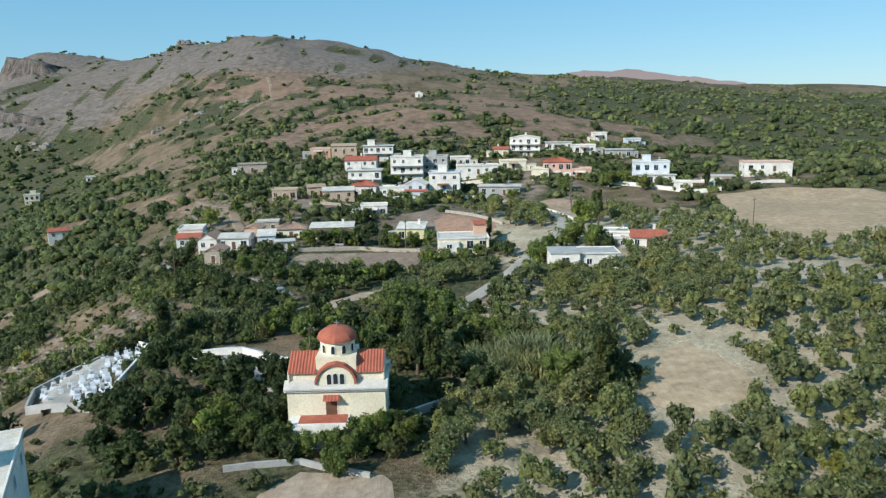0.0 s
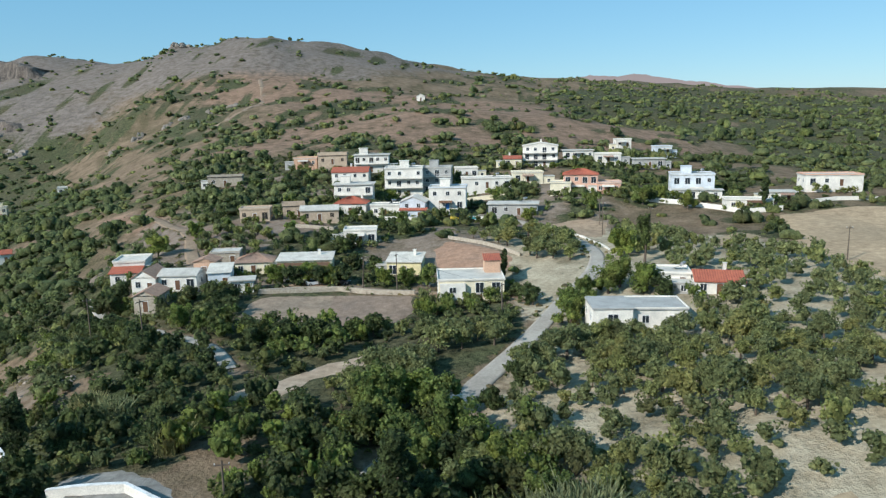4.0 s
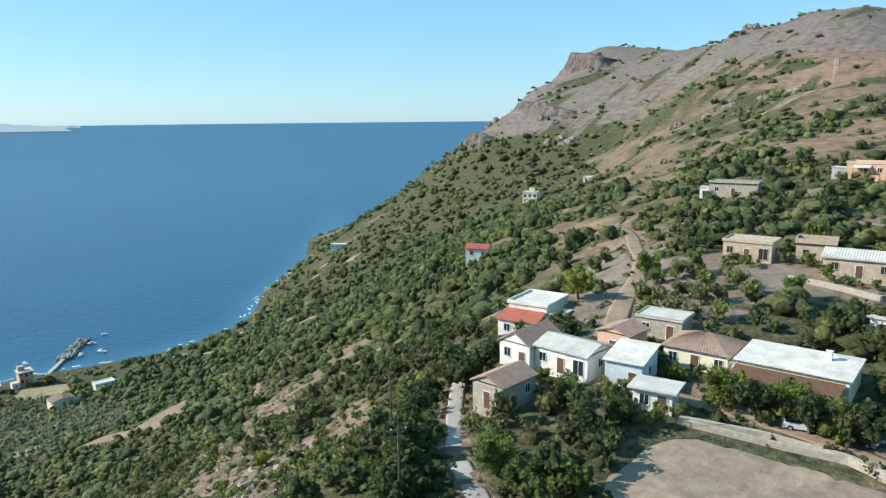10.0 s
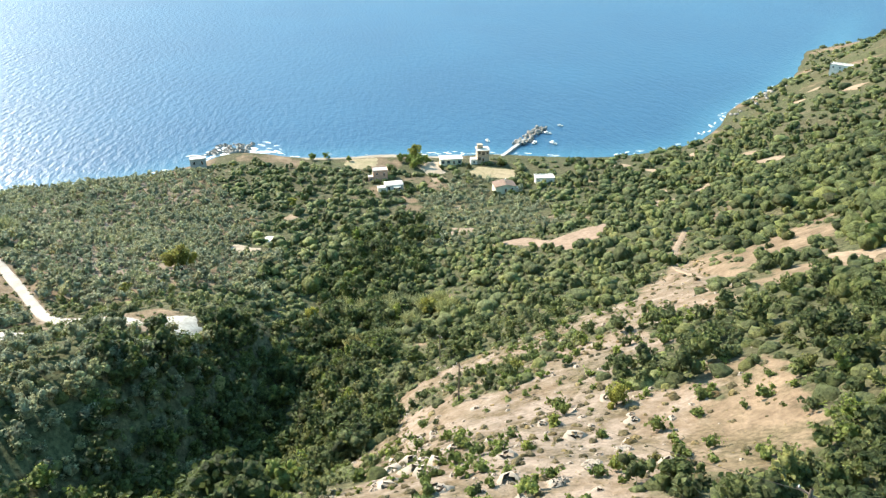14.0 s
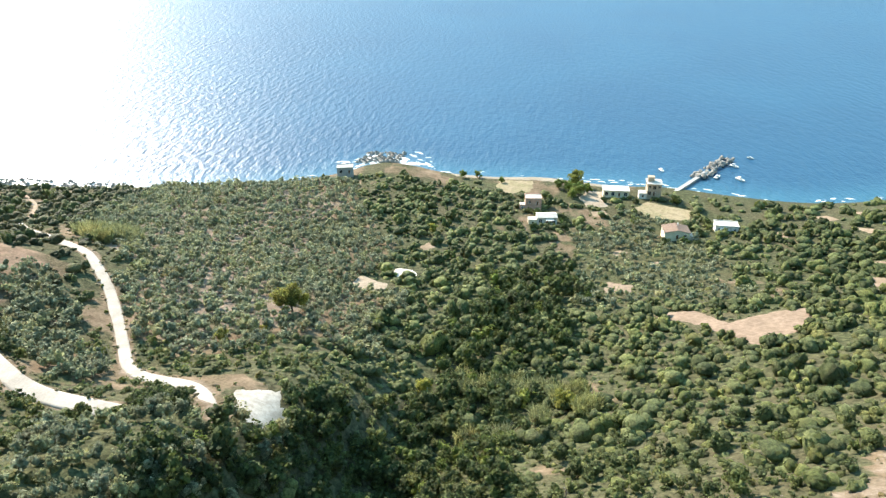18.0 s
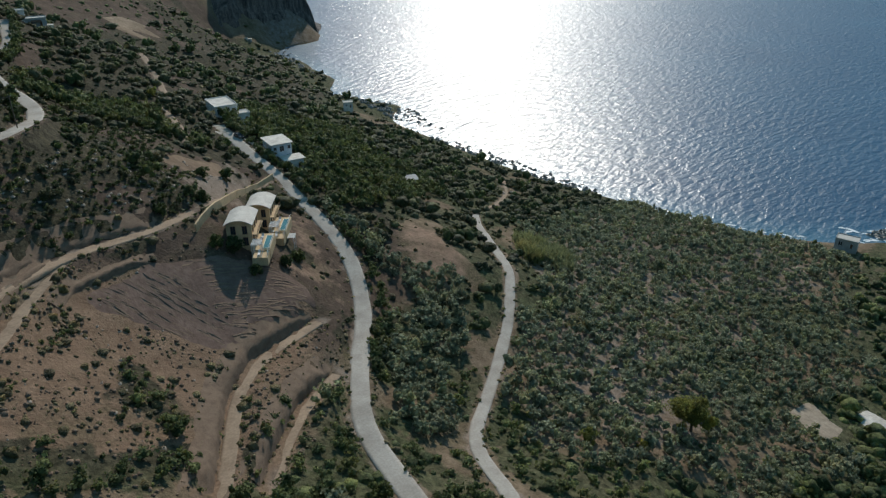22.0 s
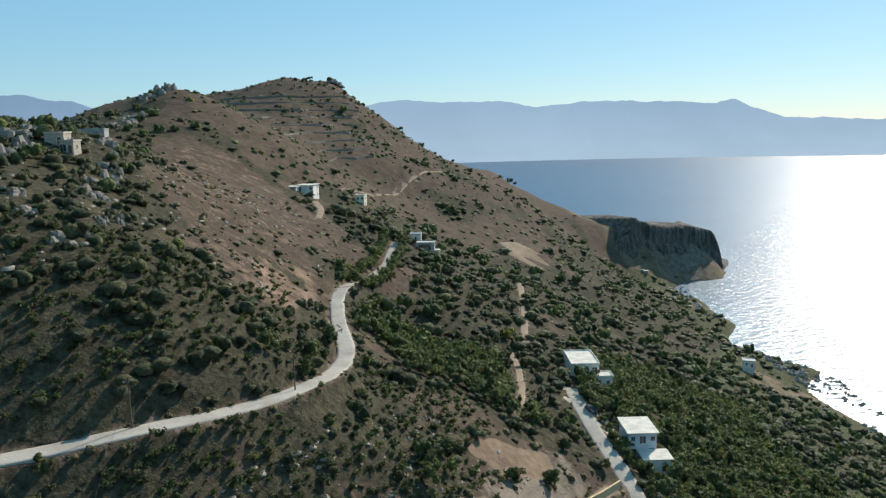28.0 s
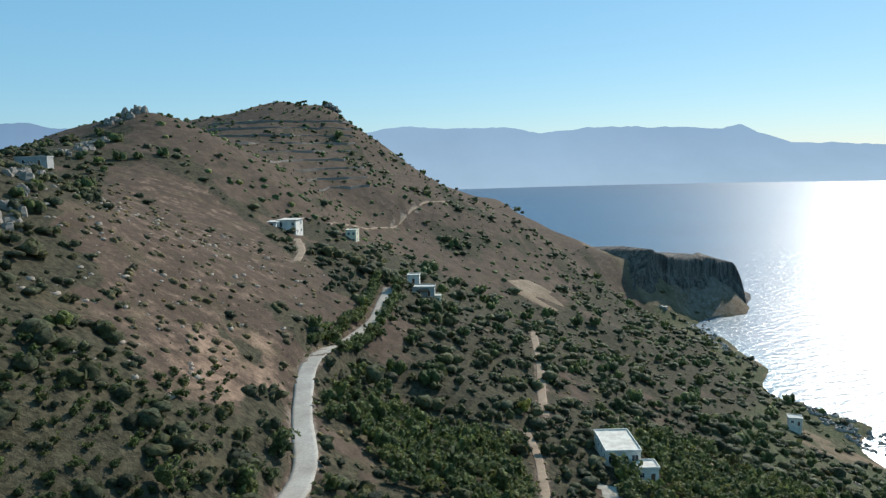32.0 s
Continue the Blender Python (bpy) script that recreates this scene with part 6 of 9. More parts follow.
put("hipped_house", "white house with a bright red hipped roof", -28.5, 257, -2, 9.6, 9.0, 125.6, wall=P_WHITE, roof="hip", roof_mat=P_TILE, rise=2.0, bays=3, side=2)
put("two_storey_house", "two-storey white house with a grey sheet roof", -29.5, 274, 2, 12.5, 9.0, 129.8, storeys=2, bays=4, side=2, roof="slab", balcony=True)
put("red_gabled_house", "white two-storey house with a red tiled roof", -33.5, 297, 0, 13, 9.0, 132.4, storeys=2, bays=4, side=2, roof="gable", roof_mat=P_TILE, rise=1.5)
put("three_storey_house", "three-storey white house with long balconies", -14, 289, 0, 13, 10.5, 133.6, storeys=3, bays=4, side=3, balcony=True, heater=True)
put("grey_flats", "three-storey grey and white house with dark windows", -2.6, 296, -4, 10, 9.0, 133.2, wall=P_GREY, storeys=3, bays=3, side=2, balcony=True)
put("unfinished_house", "unfinished white concrete frame house with open bays", -27.6, 315, 2, 13, 9.0, 137.2, storeys=2, bays=5, side=3, glass=False, roof="slab", balcony=True)
# Dark slab again, for the shaded inside behind the broken walls.
put("orange_ruin", "orange sandstone ruin with broken upper walls", -43, 319, 4, 11, 8.0, 137.0, wall=P_RUIN, trim=P_RUIN, roof="flat", roof_mat=P_DARK, rim=1.0, bays=3, side=2, glass=False)
put("orange_cottage", "salmon cottage with a rough flat roof", -54, 322, 0, 9, 7.0, 136.0, wall=P_ORANGE, bays=3, side=1, glass=False)
put("grey_gable_house", "grey-blue gabled house with a red porch roof", -9.5, 253.5, -6, 7.6, 9.0, 126.3, wall=P_BLUE, roof="gable", roof_mat=P_SLAB, rise=1.6, ridge="y", storeys=2, bays=2, side=3)
put("red_awning", "veranda with a low red tiled roof", -9.3, 251.4, -6, 7.8, 2.2, 123.2, wall=P_BLUE, roof="shed", roof_mat=P_TILE, rise=0.5, bays=2, side=0, category="veranda")
put("white_low_house", "low white house with a flat roof", -18, 257, -4, 8.8, 6.0, 124.8, bays=3, side=2, heater=True)
put("blue_house", "tall white house with a pale blue upper floor", 0.9, 258.5, -4, 11.2, 9.0, 129.6, storeys=2, bays=3, side=3, leaf=P_SKY, rim_mat=P_BLUE)
put("small_white_house", "small white house with a flat roof on the slope", 8.4, 311, 3, 8.4, 6.0, 131.8, bays=3, side=1)
put("white_row_house", "long low white house with a flat roof", 14.8, 290, 2, 17, 8.0, 129.6, bays=5, side=2, heater=True)
put("cream_row_house", "cream flat-roofed house with a garage door", 29.5, 295, 0, 10.6, 7.0, 131.0, wall=P_CREAM, bays=3, side=2)
put("grey_carport", "open grey concrete carport with a flat slab roof", 20.3, 254, -8, 14.5, 7.0, 125.0, wall=P_GREY, roof="slab", bays=4, side=2, glass=False, category="carport", heater=True)
put("big_white_house", "tall white three-storey house with a pitched top floor", 37.6, 325, -8, 13.5, 11.0, 139.2, storeys=3, bays=4, side=3, roof="gable", roof_mat=P_SHEET, rise=1.2, ridge="y", balcony=True)
put("red_row_house", "low house with a rust-red roof beside the tall white house", 26.5, 322, -4, 7, 7.0, 134.6, wall=P_CREAM, roof="gable", roof_mat=P_TILE, rise=1.0, bays=2, side=1)
put("pink_house", "salmon pink two-storey house with red hipped roof", 44.5, 276, -10, 11, 9.0, 131.6, wall=P_PINK, storeys=2, bays=4, side=3, roof="hip", roof_mat=P_TILE, rise=1.8)
put("pink_wing", "cream and pink side wing with a flat roof", 53, 272.5, -10, 7.5, 7.0, 129.0, wall=P_PINK, bays=3, side=2)
put("cream_wing", "cream flat-roofed house joined to the pink one", 37.5, 273, -8, 6.5, 7.0, 129.2, wall=P_CREAM, bays=2, side=2)
put("flat_house", "low white house with a flat grey roof behind trees", 56, 343, -4, 12, 7.0, 136.2, bays=4, side=2, roof="slab")
put("blue_white_house", "pale blue two-storey house with white walls", 78.5, 268.5, -12, 13, 10.0, 131.4, wall=P_BLUE, storeys=2, bays=4, side=3, heater=True)
put("blue_white_terrace", "white lower terrace wall in front of the pale blue house", 79, 264.5, -12, 14, 3.4, 126.6, roof="slab", bays=4, side=1, category="terrace")
put("white_yard_house", "white walled yard building with a flat roof", 87, 246, -14, 13, 6.0, 125.8, bays=3, side=1)
put("white_yard_house", "white roadside building with a slab roof", 99, 252, -10, 8, 6.0, 127.4, bays=2, side=1, roof="slab")
put("eastern_house", "white house with a dark red flat-roof edge", 119, 261, -8, 16.5, 8.0, 131.2, bays=4, side=2, rim_mat=P_PINK)
put("hill_house", "small white house among trees on the hill", 82, 373, 0, 7, 6.0, 139.2, bays=2, side=1)
put("hill_house", "low flat grey house on the hill", 79, 319, -6, 11.5, 7.0, 133.6, wall=P_GREY, bays=3, side=1, roof="slab")
put("hill_house", "low white house beside the upper grove", 66, 332, -6, 10, 6.0, 135.0, bays=3, side=1)
put("hill_house", "blue-grey hut on the hill", 92, 345, 4, 7, 5.0, 137.0, wall=P_BLUE, bays=2, side=1)
# Its dark top stands for shade within the ruined walls.
put("hill_ruin", "long low stone ruin on the slope", -79, 300, 10, 12, 5.0, 131.0, wall=P_STONE, roof="flat", roof_mat=P_DARK, rim=0.5, bays=3, side=1, glass=False)
put("hill_chapel", "tiny white chapel with a pitched roof on the hilltop", -15.5, 530, 0, 5.5, 7.0, 165.2, roof="gable", roof_mat=P_SHEET, rise=1.4, ridge="y", bays=1, side=1, category="chapel")
put("slope_house", "cream half-built house on the slope above the sea", -270, 470, 25, 9, 8.0, 102.0, wall=P_CREAM, storeys=2, bays=3, side=2, glass=False)
put("slope_house", "white house on the slope above the sea", -232, 480, 25, 11, 8.0, 112.5, bays=3, side=2)
put("slope_house", "small white house with a red roof on the slope", -157, 289, 30, 7.6, 6.5, 106.2, roof="gable", roof_mat=P_TILE, rise=1.1, bays=2, side=2)
put("shore_house", "long white house above the shore", -505, 506, 40, 17, 8.0, 37.0, bays=4, side=2)
# the roadside houses
yel = house("yellow_house", "white and pale yellow two-storey house with a flat roof", 5.0, 178.6, 2, 12.4, 9.4, 120.4, wall=P_CREAM, storeys=2, bays=4, side=3, rim=0.25, rim_mat=P_WHITE)
part("upper_front", boxes((-6.0, -1.2, -5.6, -4.704, 1.2, 4.3)), P_WHITE, yel, "white projecting front")
part("stair_house", boxes((3.0, 6.1, 1.0, 4.4, 4.6, 7.4)), P_ORANGE, yel, "orange rooftop stair room")
bm = bmesh.new()
ribbed_slope(bm, (2.8, 0.7, 7.42), (6.3, 0.7, 7.42), (6.3, 4.7, 8.1), (2.8, 4.7, 8.1), 0.34, 0.06)
part("stair_roof", bm, P_TILE, yel, "red tiled roof of the stair room")
window(yel, -3.6, -5.62, 3.2, 1.2, 1.0, 0, P_TRIM)
low = house("white_workshop", "low white building with a flat grey concrete roof", 25.9, 151.4, -1, 6.0, 7.2, 121.6, roof_mat=P_GREY, bays=1, side=2, rim=0, doors=False)
low2 = house("white_workshop_wing", "long white wing with dark windows and a concrete roof", 33.3, 152.0, -3, 8.4, 7.0, 121.2, roof_mat=P_GREY, bays=2, side=2, rim=0.2, doors=False)
red = house("red_roof_cottage", "white cottage with a low red tiled roof", 48.5, 166.5, -12, 8.2, 7.0, 121.6, roof="gable", roof_mat=P_TILE, rise=1.2, bays=3, side=2)
put("cottage_porch", "white cottage extension with a flat roof", 41.5, 168, -10, 5.5, 6.0, 122.2, bays=2, side=1, heater=True)

ver = thing("veranda", pose(-31, 195.6, ground_under(-31, 195.6), 0, 0, 4), "dark timber veranda with posts in front of the long house", "veranda")
part("roof", prism([(-1.7, 2.5), (-1.7, 2.6), (1.6, 3.1), (1.6, 3.0)], -5.8, 5.8), P_WOOD, ver).matrix_basis = pose(0, 0, 0, 0, 0, 90)
for u in (-5.5, -2.8, 0.0, 2.8, 5.5):
    part("post", boxes((u - 0.07, u + 0.07, -1.55, -1.41, -1.0, 2.55)), P_WOOD, ver)
part("floor", boxes((-5.8, 5.8, -1.7, 1.6, -1.0, 0.08)), P_SLAB, ver)
part("railing", boxes((-5.6, 5.6, -1.52, -1.44, 0.8, 0.9), *[(-5.6 + q * 0.4, -5.55 + q * 0.4, -1.5, -1.46, 0.0, 0.8) for q in range(28)]), P_WOOD, ver)

for line, tall, material, label in (
    ([(-37, 184), (-22, 187), (-16, 184.5)], 0.7, P_STONE, "low dry-stone wall along the ploughed field"),
    ([(-24, 249), (-16, 247.5), (-7, 246.5)], 1.3, P_WHITE, "white yard wall in front of the houses"),
    ([(8, 250), (14, 247), (14, 240)], 1.2, P_WHITE, "white courtyard wall beside the blue house"),
    ([(62, 262), (70, 257), (84, 241), (94, 240)], 1.4, P_WHITE, "long white yard wall along the lane"),
    ([(-8, 283), (6, 281), (20, 280)], 1.5, P_CREAM, "cream terrace wall between the houses"),
    ([(-44, 236), (-30, 233), (-26, 238)], 0.9, P_STONE, "broken stone wall below the ruins"),
    ([(1, 218), (9, 211), (17, 200)], 0.8, P_STONE, "stone terrace wall along the red field"),
    ([(37, 200), (35.5, 222), (29.5, 242)], 0.45, P_WHITE, "low white wall along the village road"),
    ([(100, 244), (112, 246), (128, 244)], 1.1, P_WHITE, "white boundary wall of the dry field"),
):
    low_wall("yard_wall", line, tall, 0.3, material, label)
P_MACHINE = surface("yellow_machine_paint", (0.62, 0.46, 0.06), 0.5, (0.45, 0.32, 0.05), 0.5, 0.08, 0.5, 0.004)
P_TEAL = surface("teal_machine_paint", (0.08, 0.36, 0.38), 0.5, (0.06, 0.27, 0.29), 0.5, 0.08, 0.5, 0.004)
dig = thing("excavator", pose(3.2, 247.6, ground_under(3.2, 247.6), 0, 0, 25), "small yellow excavator parked beside the houses", "excavator")
for s in (-0.75, 0.75):
    part("track", prism([(-1.2, 0.12), (-1.0, 0), (1.0, 0), (1.2, 0.12), (1.2, 0.42), (1.0, 0.55), (-1.0, 0.55), (-1.2, 0.42)], s - 0.2, s + 0.2), P_DARK, dig)
part("body", prism([(-1.3, 0.6), (1.0, 0.6), (1.0, 1.1), (0.2, 1.2), (-1.3, 1.35)], -0.8, 0.8), P_MACHINE, dig)
part("cab", prism([(0.0, 1.1), (1.0, 1.1), (0.9, 2.3), (0.05, 2.35)], -0.75, 0.1), P_GLASS, dig)
part("boom", prism([(0.8, 1.0), (2.4, 2.5), (2.6, 2.35), (1.1, 0.9)], 0.2, 0.45), P_MACHINE, dig)
part("arm", prism([(2.35, 2.5), (3.3, 1.2), (3.12, 1.1), (2.25, 2.3)], 0.22, 0.43), P_MACHINE, dig)
part("bucket", prism([(3.05, 1.2), (3.45, 1.2), (3.5, 0.6), (3.1, 0.5), (2.8, 0.8)], 0.0, 0.65), P_DARK, dig)
truck = thing("trailer", pose(7.6, 246.8, ground_under(7.6, 246.8), 0, 0, 10), "teal farm trailer standing beside the excavator", "trailer")
part("bed", boxes((-1.5, 1.5, -0.8, 0.8, 0.7, 0.8), (-1.5, 1.5, -0.8, -0.74, 0.8, 1.3), (-1.5, 1.5, 0.74, 0.8, 0.8, 1.3), (-1.5, -1.44, -0.74, 0.74, 0.8, 1.3), (1.44, 1.5, -0.74, 0.74, 0.8, 1.3)), P_TEAL, truck)
for a in (-0.7, 0.7):
    for b in (-0.9, 0.82):
        part("wheel", rod((a, b, 0.38), (a, b + 0.16, 0.38), 0.36, 12), P_DARK, truck)
part("drawbar", boxes((1.5, 2.8, -0.06, 0.06, 0.62, 0.72)), P_METAL, truck)

# ---- houses by the sea and on the southern slope ----
def vault_villa(m, label):
    """A stone holiday house under a shallow vaulted roof."""
    e = thing("vaulted_villa", m, label, "villa", "vaulted villas")
    w, d, h = 5.6, 7.6, 5.6
    part("wall", boxes((-w / 2, w / 2, -d / 2, d / 2, -3.0, h)), P_SAND, e)
    arc = [((w / 2 + 0.45) * (k / 6 - 1), h - 0.15 + 1.15 * (1 - (k / 6 - 1) ** 2)) for k in range(13)]
    part("roof", prism(arc + [(x * 0.995, z - 0.16) for x, z in arc[::-1]], -d / 2 - 0.5, d / 2 + 0.4), P_SLAB_PALE, e, "pale vaulted roof")
    fill = [(w / 2 * (k / 6 - 1), h - 0.17 + 1.1 * (1 - (k / 6 - 1) ** 2)) for k in range(13)]
    part("gable", prism([(-w / 2, h - 0.2)] + fill + [(w / 2, h - 0.2)], -d / 2, d / 2), P_SAND, e)
    for x in (-1.3, 1.3):
        window(e, x, -d / 2 - 0.02, 4.0, 1.0, 1.9, 0, P_WOOD)
        window(e, x, -d / 2 - 0.02, 1.2, 1.0, 1.9, 0, P_WOOD)
    for v in (-2.2, 0.3, 2.6):
        window(e, w / 2 + 0.02, v, 3.9, 1.0, 1.9, 90, P_WOOD)
        window(e, w / 2 + 0.02, v, 1.1, 1.0, 1.9, 90, P_WOOD)
        window(e, -w / 2 - 0.02, v, 3.9, 0.8, 1.2, -90, P_WOOD)
    part("terrace", boxes((w / 2 + 0.003, w / 2 + 3.8, -d / 2 - 1.0, d / 2, -3.0, -0.6), (w / 2 + 0.2, w / 2 + 3.7, -d / 2 - 4.2, -d / 2 - 1.003, -3.0, -1.0)), P_SAND, e)
    pool = part("pool", boxes((w / 2 + 2.0, w / 2 + 3.7, -d / 2 - 0.6, d / 2 - 1.4, -0.6, -0.38)), P_CREAM, e)
    part("pool_water", boxes((w / 2 + 2.2, w / 2 + 3.5, -d / 2 - 0.4, d / 2 - 1.6, -0.379, -0.36)), P_POOL, pool, "turquoise pool water")
    for v in (-d / 2 - 4.0, -d / 2 - 2.4, -d / 2 - 1.2):
        part("post", boxes((w / 2 + 0.3, w / 2 + 0.42, v, v + 0.12, -1.0, 2.1)), P_TRIM, e)
        part("post", boxes((w / 2 + 2.2, w / 2 + 2.32, v, v + 0.12, -1.0, 2.1)), P_TRIM, e)
    for k in range(9):
        part("slat", boxes((w / 2 + 0.2, w / 2 + 2.5, -d / 2 - 4.1 + k * 0.38, -d / 2 - 3.98 + k * 0.38, 2.1, 2.2)), P_TRIM, e)
    part("railing", boxes((w / 2 + 3.6, w / 2 + 3.66, -d / 2 - 4.1, d / 2, 0.2, 0.28), *[(w / 2 + 3.6, w / 2 + 3.66, -d / 2 - 4.1 + q * 0.9, -d / 2 - 4.04 + q * 0.9, -1.0, 0.2) for q in range(12)]), P_TRIM, e)
    for u, v in ((w / 2 + 0.9, -1.6), (w / 2 + 0.9, 0.6), (w / 2 + 1.3, -d / 2 - 3.4)):
        lounger = part("sun_lounger", boxes((u, u + 0.6, v, v + 1.3, -0.3 if v > -4 else -0.7, -0.22 if v > -4 else -0.62)), P_TRIM, e, "white sun lounger")
        part("lounger_back", prism([(0, 0), (0.5, 0.45), (0.54, 0.41), (0.06, -0.04)], 0, 0.6), P_TRIM, lounger).matrix_basis = pose(u + 0.6, v + 1.3, -0.22 if v > -4 else -0.62, 0, 0, 90)
        part("lounger_leg", boxes((u + 0.05, u + 0.55, v + 0.1, v + 0.16, -0.6 if v > -4 else -1.0, -0.3 if v > -4 else -0.7), (u + 0.05, u + 0.55, v + 1.1, v + 1.16, -0.6 if v > -4 else -1.0, -0.3 if v > -4 else -0.7)), P_TRIM, lounger)
    part("balcony", boxes((w / 2 + 0.003, w / 2 + 1.3, -d / 2, d / 2, 2.75, 2.9)), P_SAND, e)
    part("balcony_rail", boxes((w / 2 + 1.2, w / 2 + 1.26, -d / 2, d / 2, 3.7, 3.76), *[(w / 2 + 1.2, w / 2 + 1.26, -d / 2 + q * 0.84, -d / 2 + q * 0.84 + 0.05, 2.9, 3.7) for q in range(10)]), P_WOOD, e)
    return e


P_SLAB_PALE = surface("pale_roof_membrane", (0.70, 0.64, 0.56), 0.8, (0.58, 0.52, 0.45), 2.0, 0.2, 0.5, 0.006)
P_SAND = wall_paint("ochre_plaster", (0.64, 0.46, 0.27))
P_POOL = surface("pool_water", (0.10, 0.25, 0.27), 0.08, (0.07, 0.20, 0.22), 1.5, 0.3, 0.4, 0.004, specular=0.5)
va = vault_villa(pose(-199.4, 2.0, 76.2, 0, 0, 140), "cream stone villa with a pale vaulted roof and pool terrace")
vb = copy_thing(va, pose(-211.3, -10.0, 72.8, 0, 0, 138))
vb["label"] = "second cream villa with a pale vaulted roof lower down the road"
TAKEN += [(-200, 3, 9.5), (-211, -9, 9.5), (-206, 4, 7), (-216, -4, 6)]
low_wall("retaining_wall", [(-189.5, -0.5), (-195, -5.5), (-201.5, -11.5), (-209, -20), (-218, -30.5), (-227, -40), (-238, -49)], 2.0, 0.4, P_SAND, "ochre retaining wall above the vaulted villas")
low_wall("villa_wall", [(-197, -1), (-203, -8), (-213, -16.5), (-223, -24)], 1.4, 0.3, P_YELLOW, "ochre garden wall beside the villas", P_TRIM)
pg = thing("pergola", pose(-214.5, -3.6, ground_under(-214.5, -3.6), 0, 0, 138), "small white garden pergola with a slatted roof", "pergola")
for a in (-1.5, 1.4):
    for b in (-1.2, 1.1):
        part("post", boxes((a, a + 0.12, b, b + 0.12, -1.5, 2.5)), P_TRIM, pg)
for k in range(10):
    part("slat", boxes((-1.7, 1.7, -1.35 + k * 0.28, -1.2 + k * 0.28, 2.5, 2.6)), P_TRIM, pg)
put("blue_villa", "pale blue house with a white flat roof and lower terrace", -252.5, -66, 168, 7.0, 9.5, 70.4, wall=P_BLUE, storeys=2, bays=3, side=3, roof="slab", roof_mat=P_SHEET)
put("villa_terrace", "white terrace below the pale blue house", -253.5, -60, 168, 6.5, 5.0, 66.0, roof="slab", roof_mat=P_SHEET, bays=2, side=1, category="terrace")
put("white_villa", "white house with a stepped flat roof among trees", -255.8, -108.8, 168, 8.5, 13.5, 74.2, storeys=2, bays=3, side=4, roof_mat=P_SHEET)
put("white_villa_wing", "lower white wing with a roof terrace", -259.5, -103.6, 168, 5.5, 4.5, 71.6, bays=2, side=1, roof_mat=P_SHEET)
put("hill_villa", "modern white villa with flat roofs on the bare slope", -177.5, -259, 160, 8.0, 9.0, 122.0, storeys=2, bays=3, side=2, roof="slab", roof_mat=P_SHEET)
put("hill_villa_wing", "low white wing of the villa with a terrace", -170, -257, 160, 7.0, 7.0, 119.0, bays=2, side=2, roof="slab", roof_mat=P_SHEET)
put("hill_hut", "small cream house with a flat roof on the slope", -207, -294, 160, 5.0, 6.0, 113.0, wall=P_CREAM, storeys=2, bays=2, side=1)
put("orchard_hut", "grey half-ruined hut in the olive grove", -228, -222, 165, 8.5, 6.0, 96.8, wall=P_GREY, bays=2, side=1, glass=False)
put("orchard_hut", "small white hut among the olives", -229, -250, 165, 5, 5.0, 97.0, bays=1, side=1)
put("grove_hut", "grey hut with a concrete roof among the olives", -309, -64, 150, 6, 5.0, 42.0, bays=2, side=1, roof="slab", roof_mat=P_GREY, wall=P_GREY)
for label, x, y, w in (("roofless grey stone house on the rocky ridge", -108.9, -119.9, 5), ("pale stone ruin at the edge of the ridge", -112.6, -116.5, 3.5), ("long low grey house on the ridge", -92.2, -229, 11)):
    put("ridge_house", label, x, y, 170, w, 4.5, ground_under(x, y) + 3.0, bays=2, side=1, wall=P_STONE if w < 11 else P_GREY, glass=False, rim=0.15)
put("shore_hut", "small white hut near the southern shore", -407, -236, 150, 6, 5.0, 21.0, bays=2, side=1)
put("shore_hut", "white hut on the beach under the headland", -484, -505, 150, 9, 6.0, 15.0, bays=2, side=1)
put("seaside_house", "cream house with a faded red tiled roof near the shore", -379, 229, 90, 11, 8.0, 10.6, wall=P_CREAM, storeys=1, bays=3, side=2, roof="gable", roof_mat=P_OLDTILE, rise=1.2, ridge="y")
put("seaside_house", "white flat-roofed house near the shore", -388, 253, 85, 10, 6.0, 10.2, bays=3, side=1, roof_mat=P_SLAB)
put("seaside_house", "long white house with a grey roof near the shore", -395, 172, 95, 9.5, 6.0, 8.8, bays=3, side=1, roof="gable", roof_mat=P_SLAB, rise=0.8)
put("seaside_house", "salmon house near the beach", -414, 166, 92, 8, 6.0, 10.0, wall=P_PINK, bays=2, side=1)
put("harbour_house", "tall pale stone house beside the pier", -436, 229, 88, 7, 7.0, 11.2, wall=P_RUIN, trim=P_RUIN, storeys=2, bays=3, side=2, roof="slab")
put("harbour_house", "low white tavern building behind the beach", -438, 210, 88, 13, 6.5, 6.2, wall=P_CREAM, bays=4, side=1, roof="slab", roof_mat=P_SLAB, category="tavern")
put("shore_ruin", "small grey hut on the rocky point", -455, 62, 100, 9, 6.0, 8.0, wall=P_GREY, bays=2, side=1, glass=False)

# ---- pier, boats, shore rocks ----
P_ROCK = surface("shore_rock", (0.36, 0.33, 0.29), 0.95, (0.20, 0.18, 0.16), 1.2, 0.2, 0.9, 0.08)
pier = thing("pier", pose(-447, 240, 0, 0, 0, 0), "narrow grey concrete pier with a rubble breakwater at its end", "pier")
deck = part("deck", boxes((0, 46, -1.2, 1.2, -3.0, 1.3)), P_GREY, pier)
deck.matrix_basis = pose(0, 0, 0, 0, 0, 143.5)
rng = np.random.RandomState(9)


def boulder(rng, r):
    v, f = blob(rng, r, r * 0.8, 4, 6)
    bm = bmesh.new()
    vs = [bm.verts.new(p) for p in v]
    for q in f:
        bm.faces.new([vs[k] for k in q])
    bm.faces.new(vs[:6][::-1])
    bm.faces.new(vs[-6:])
    return bm


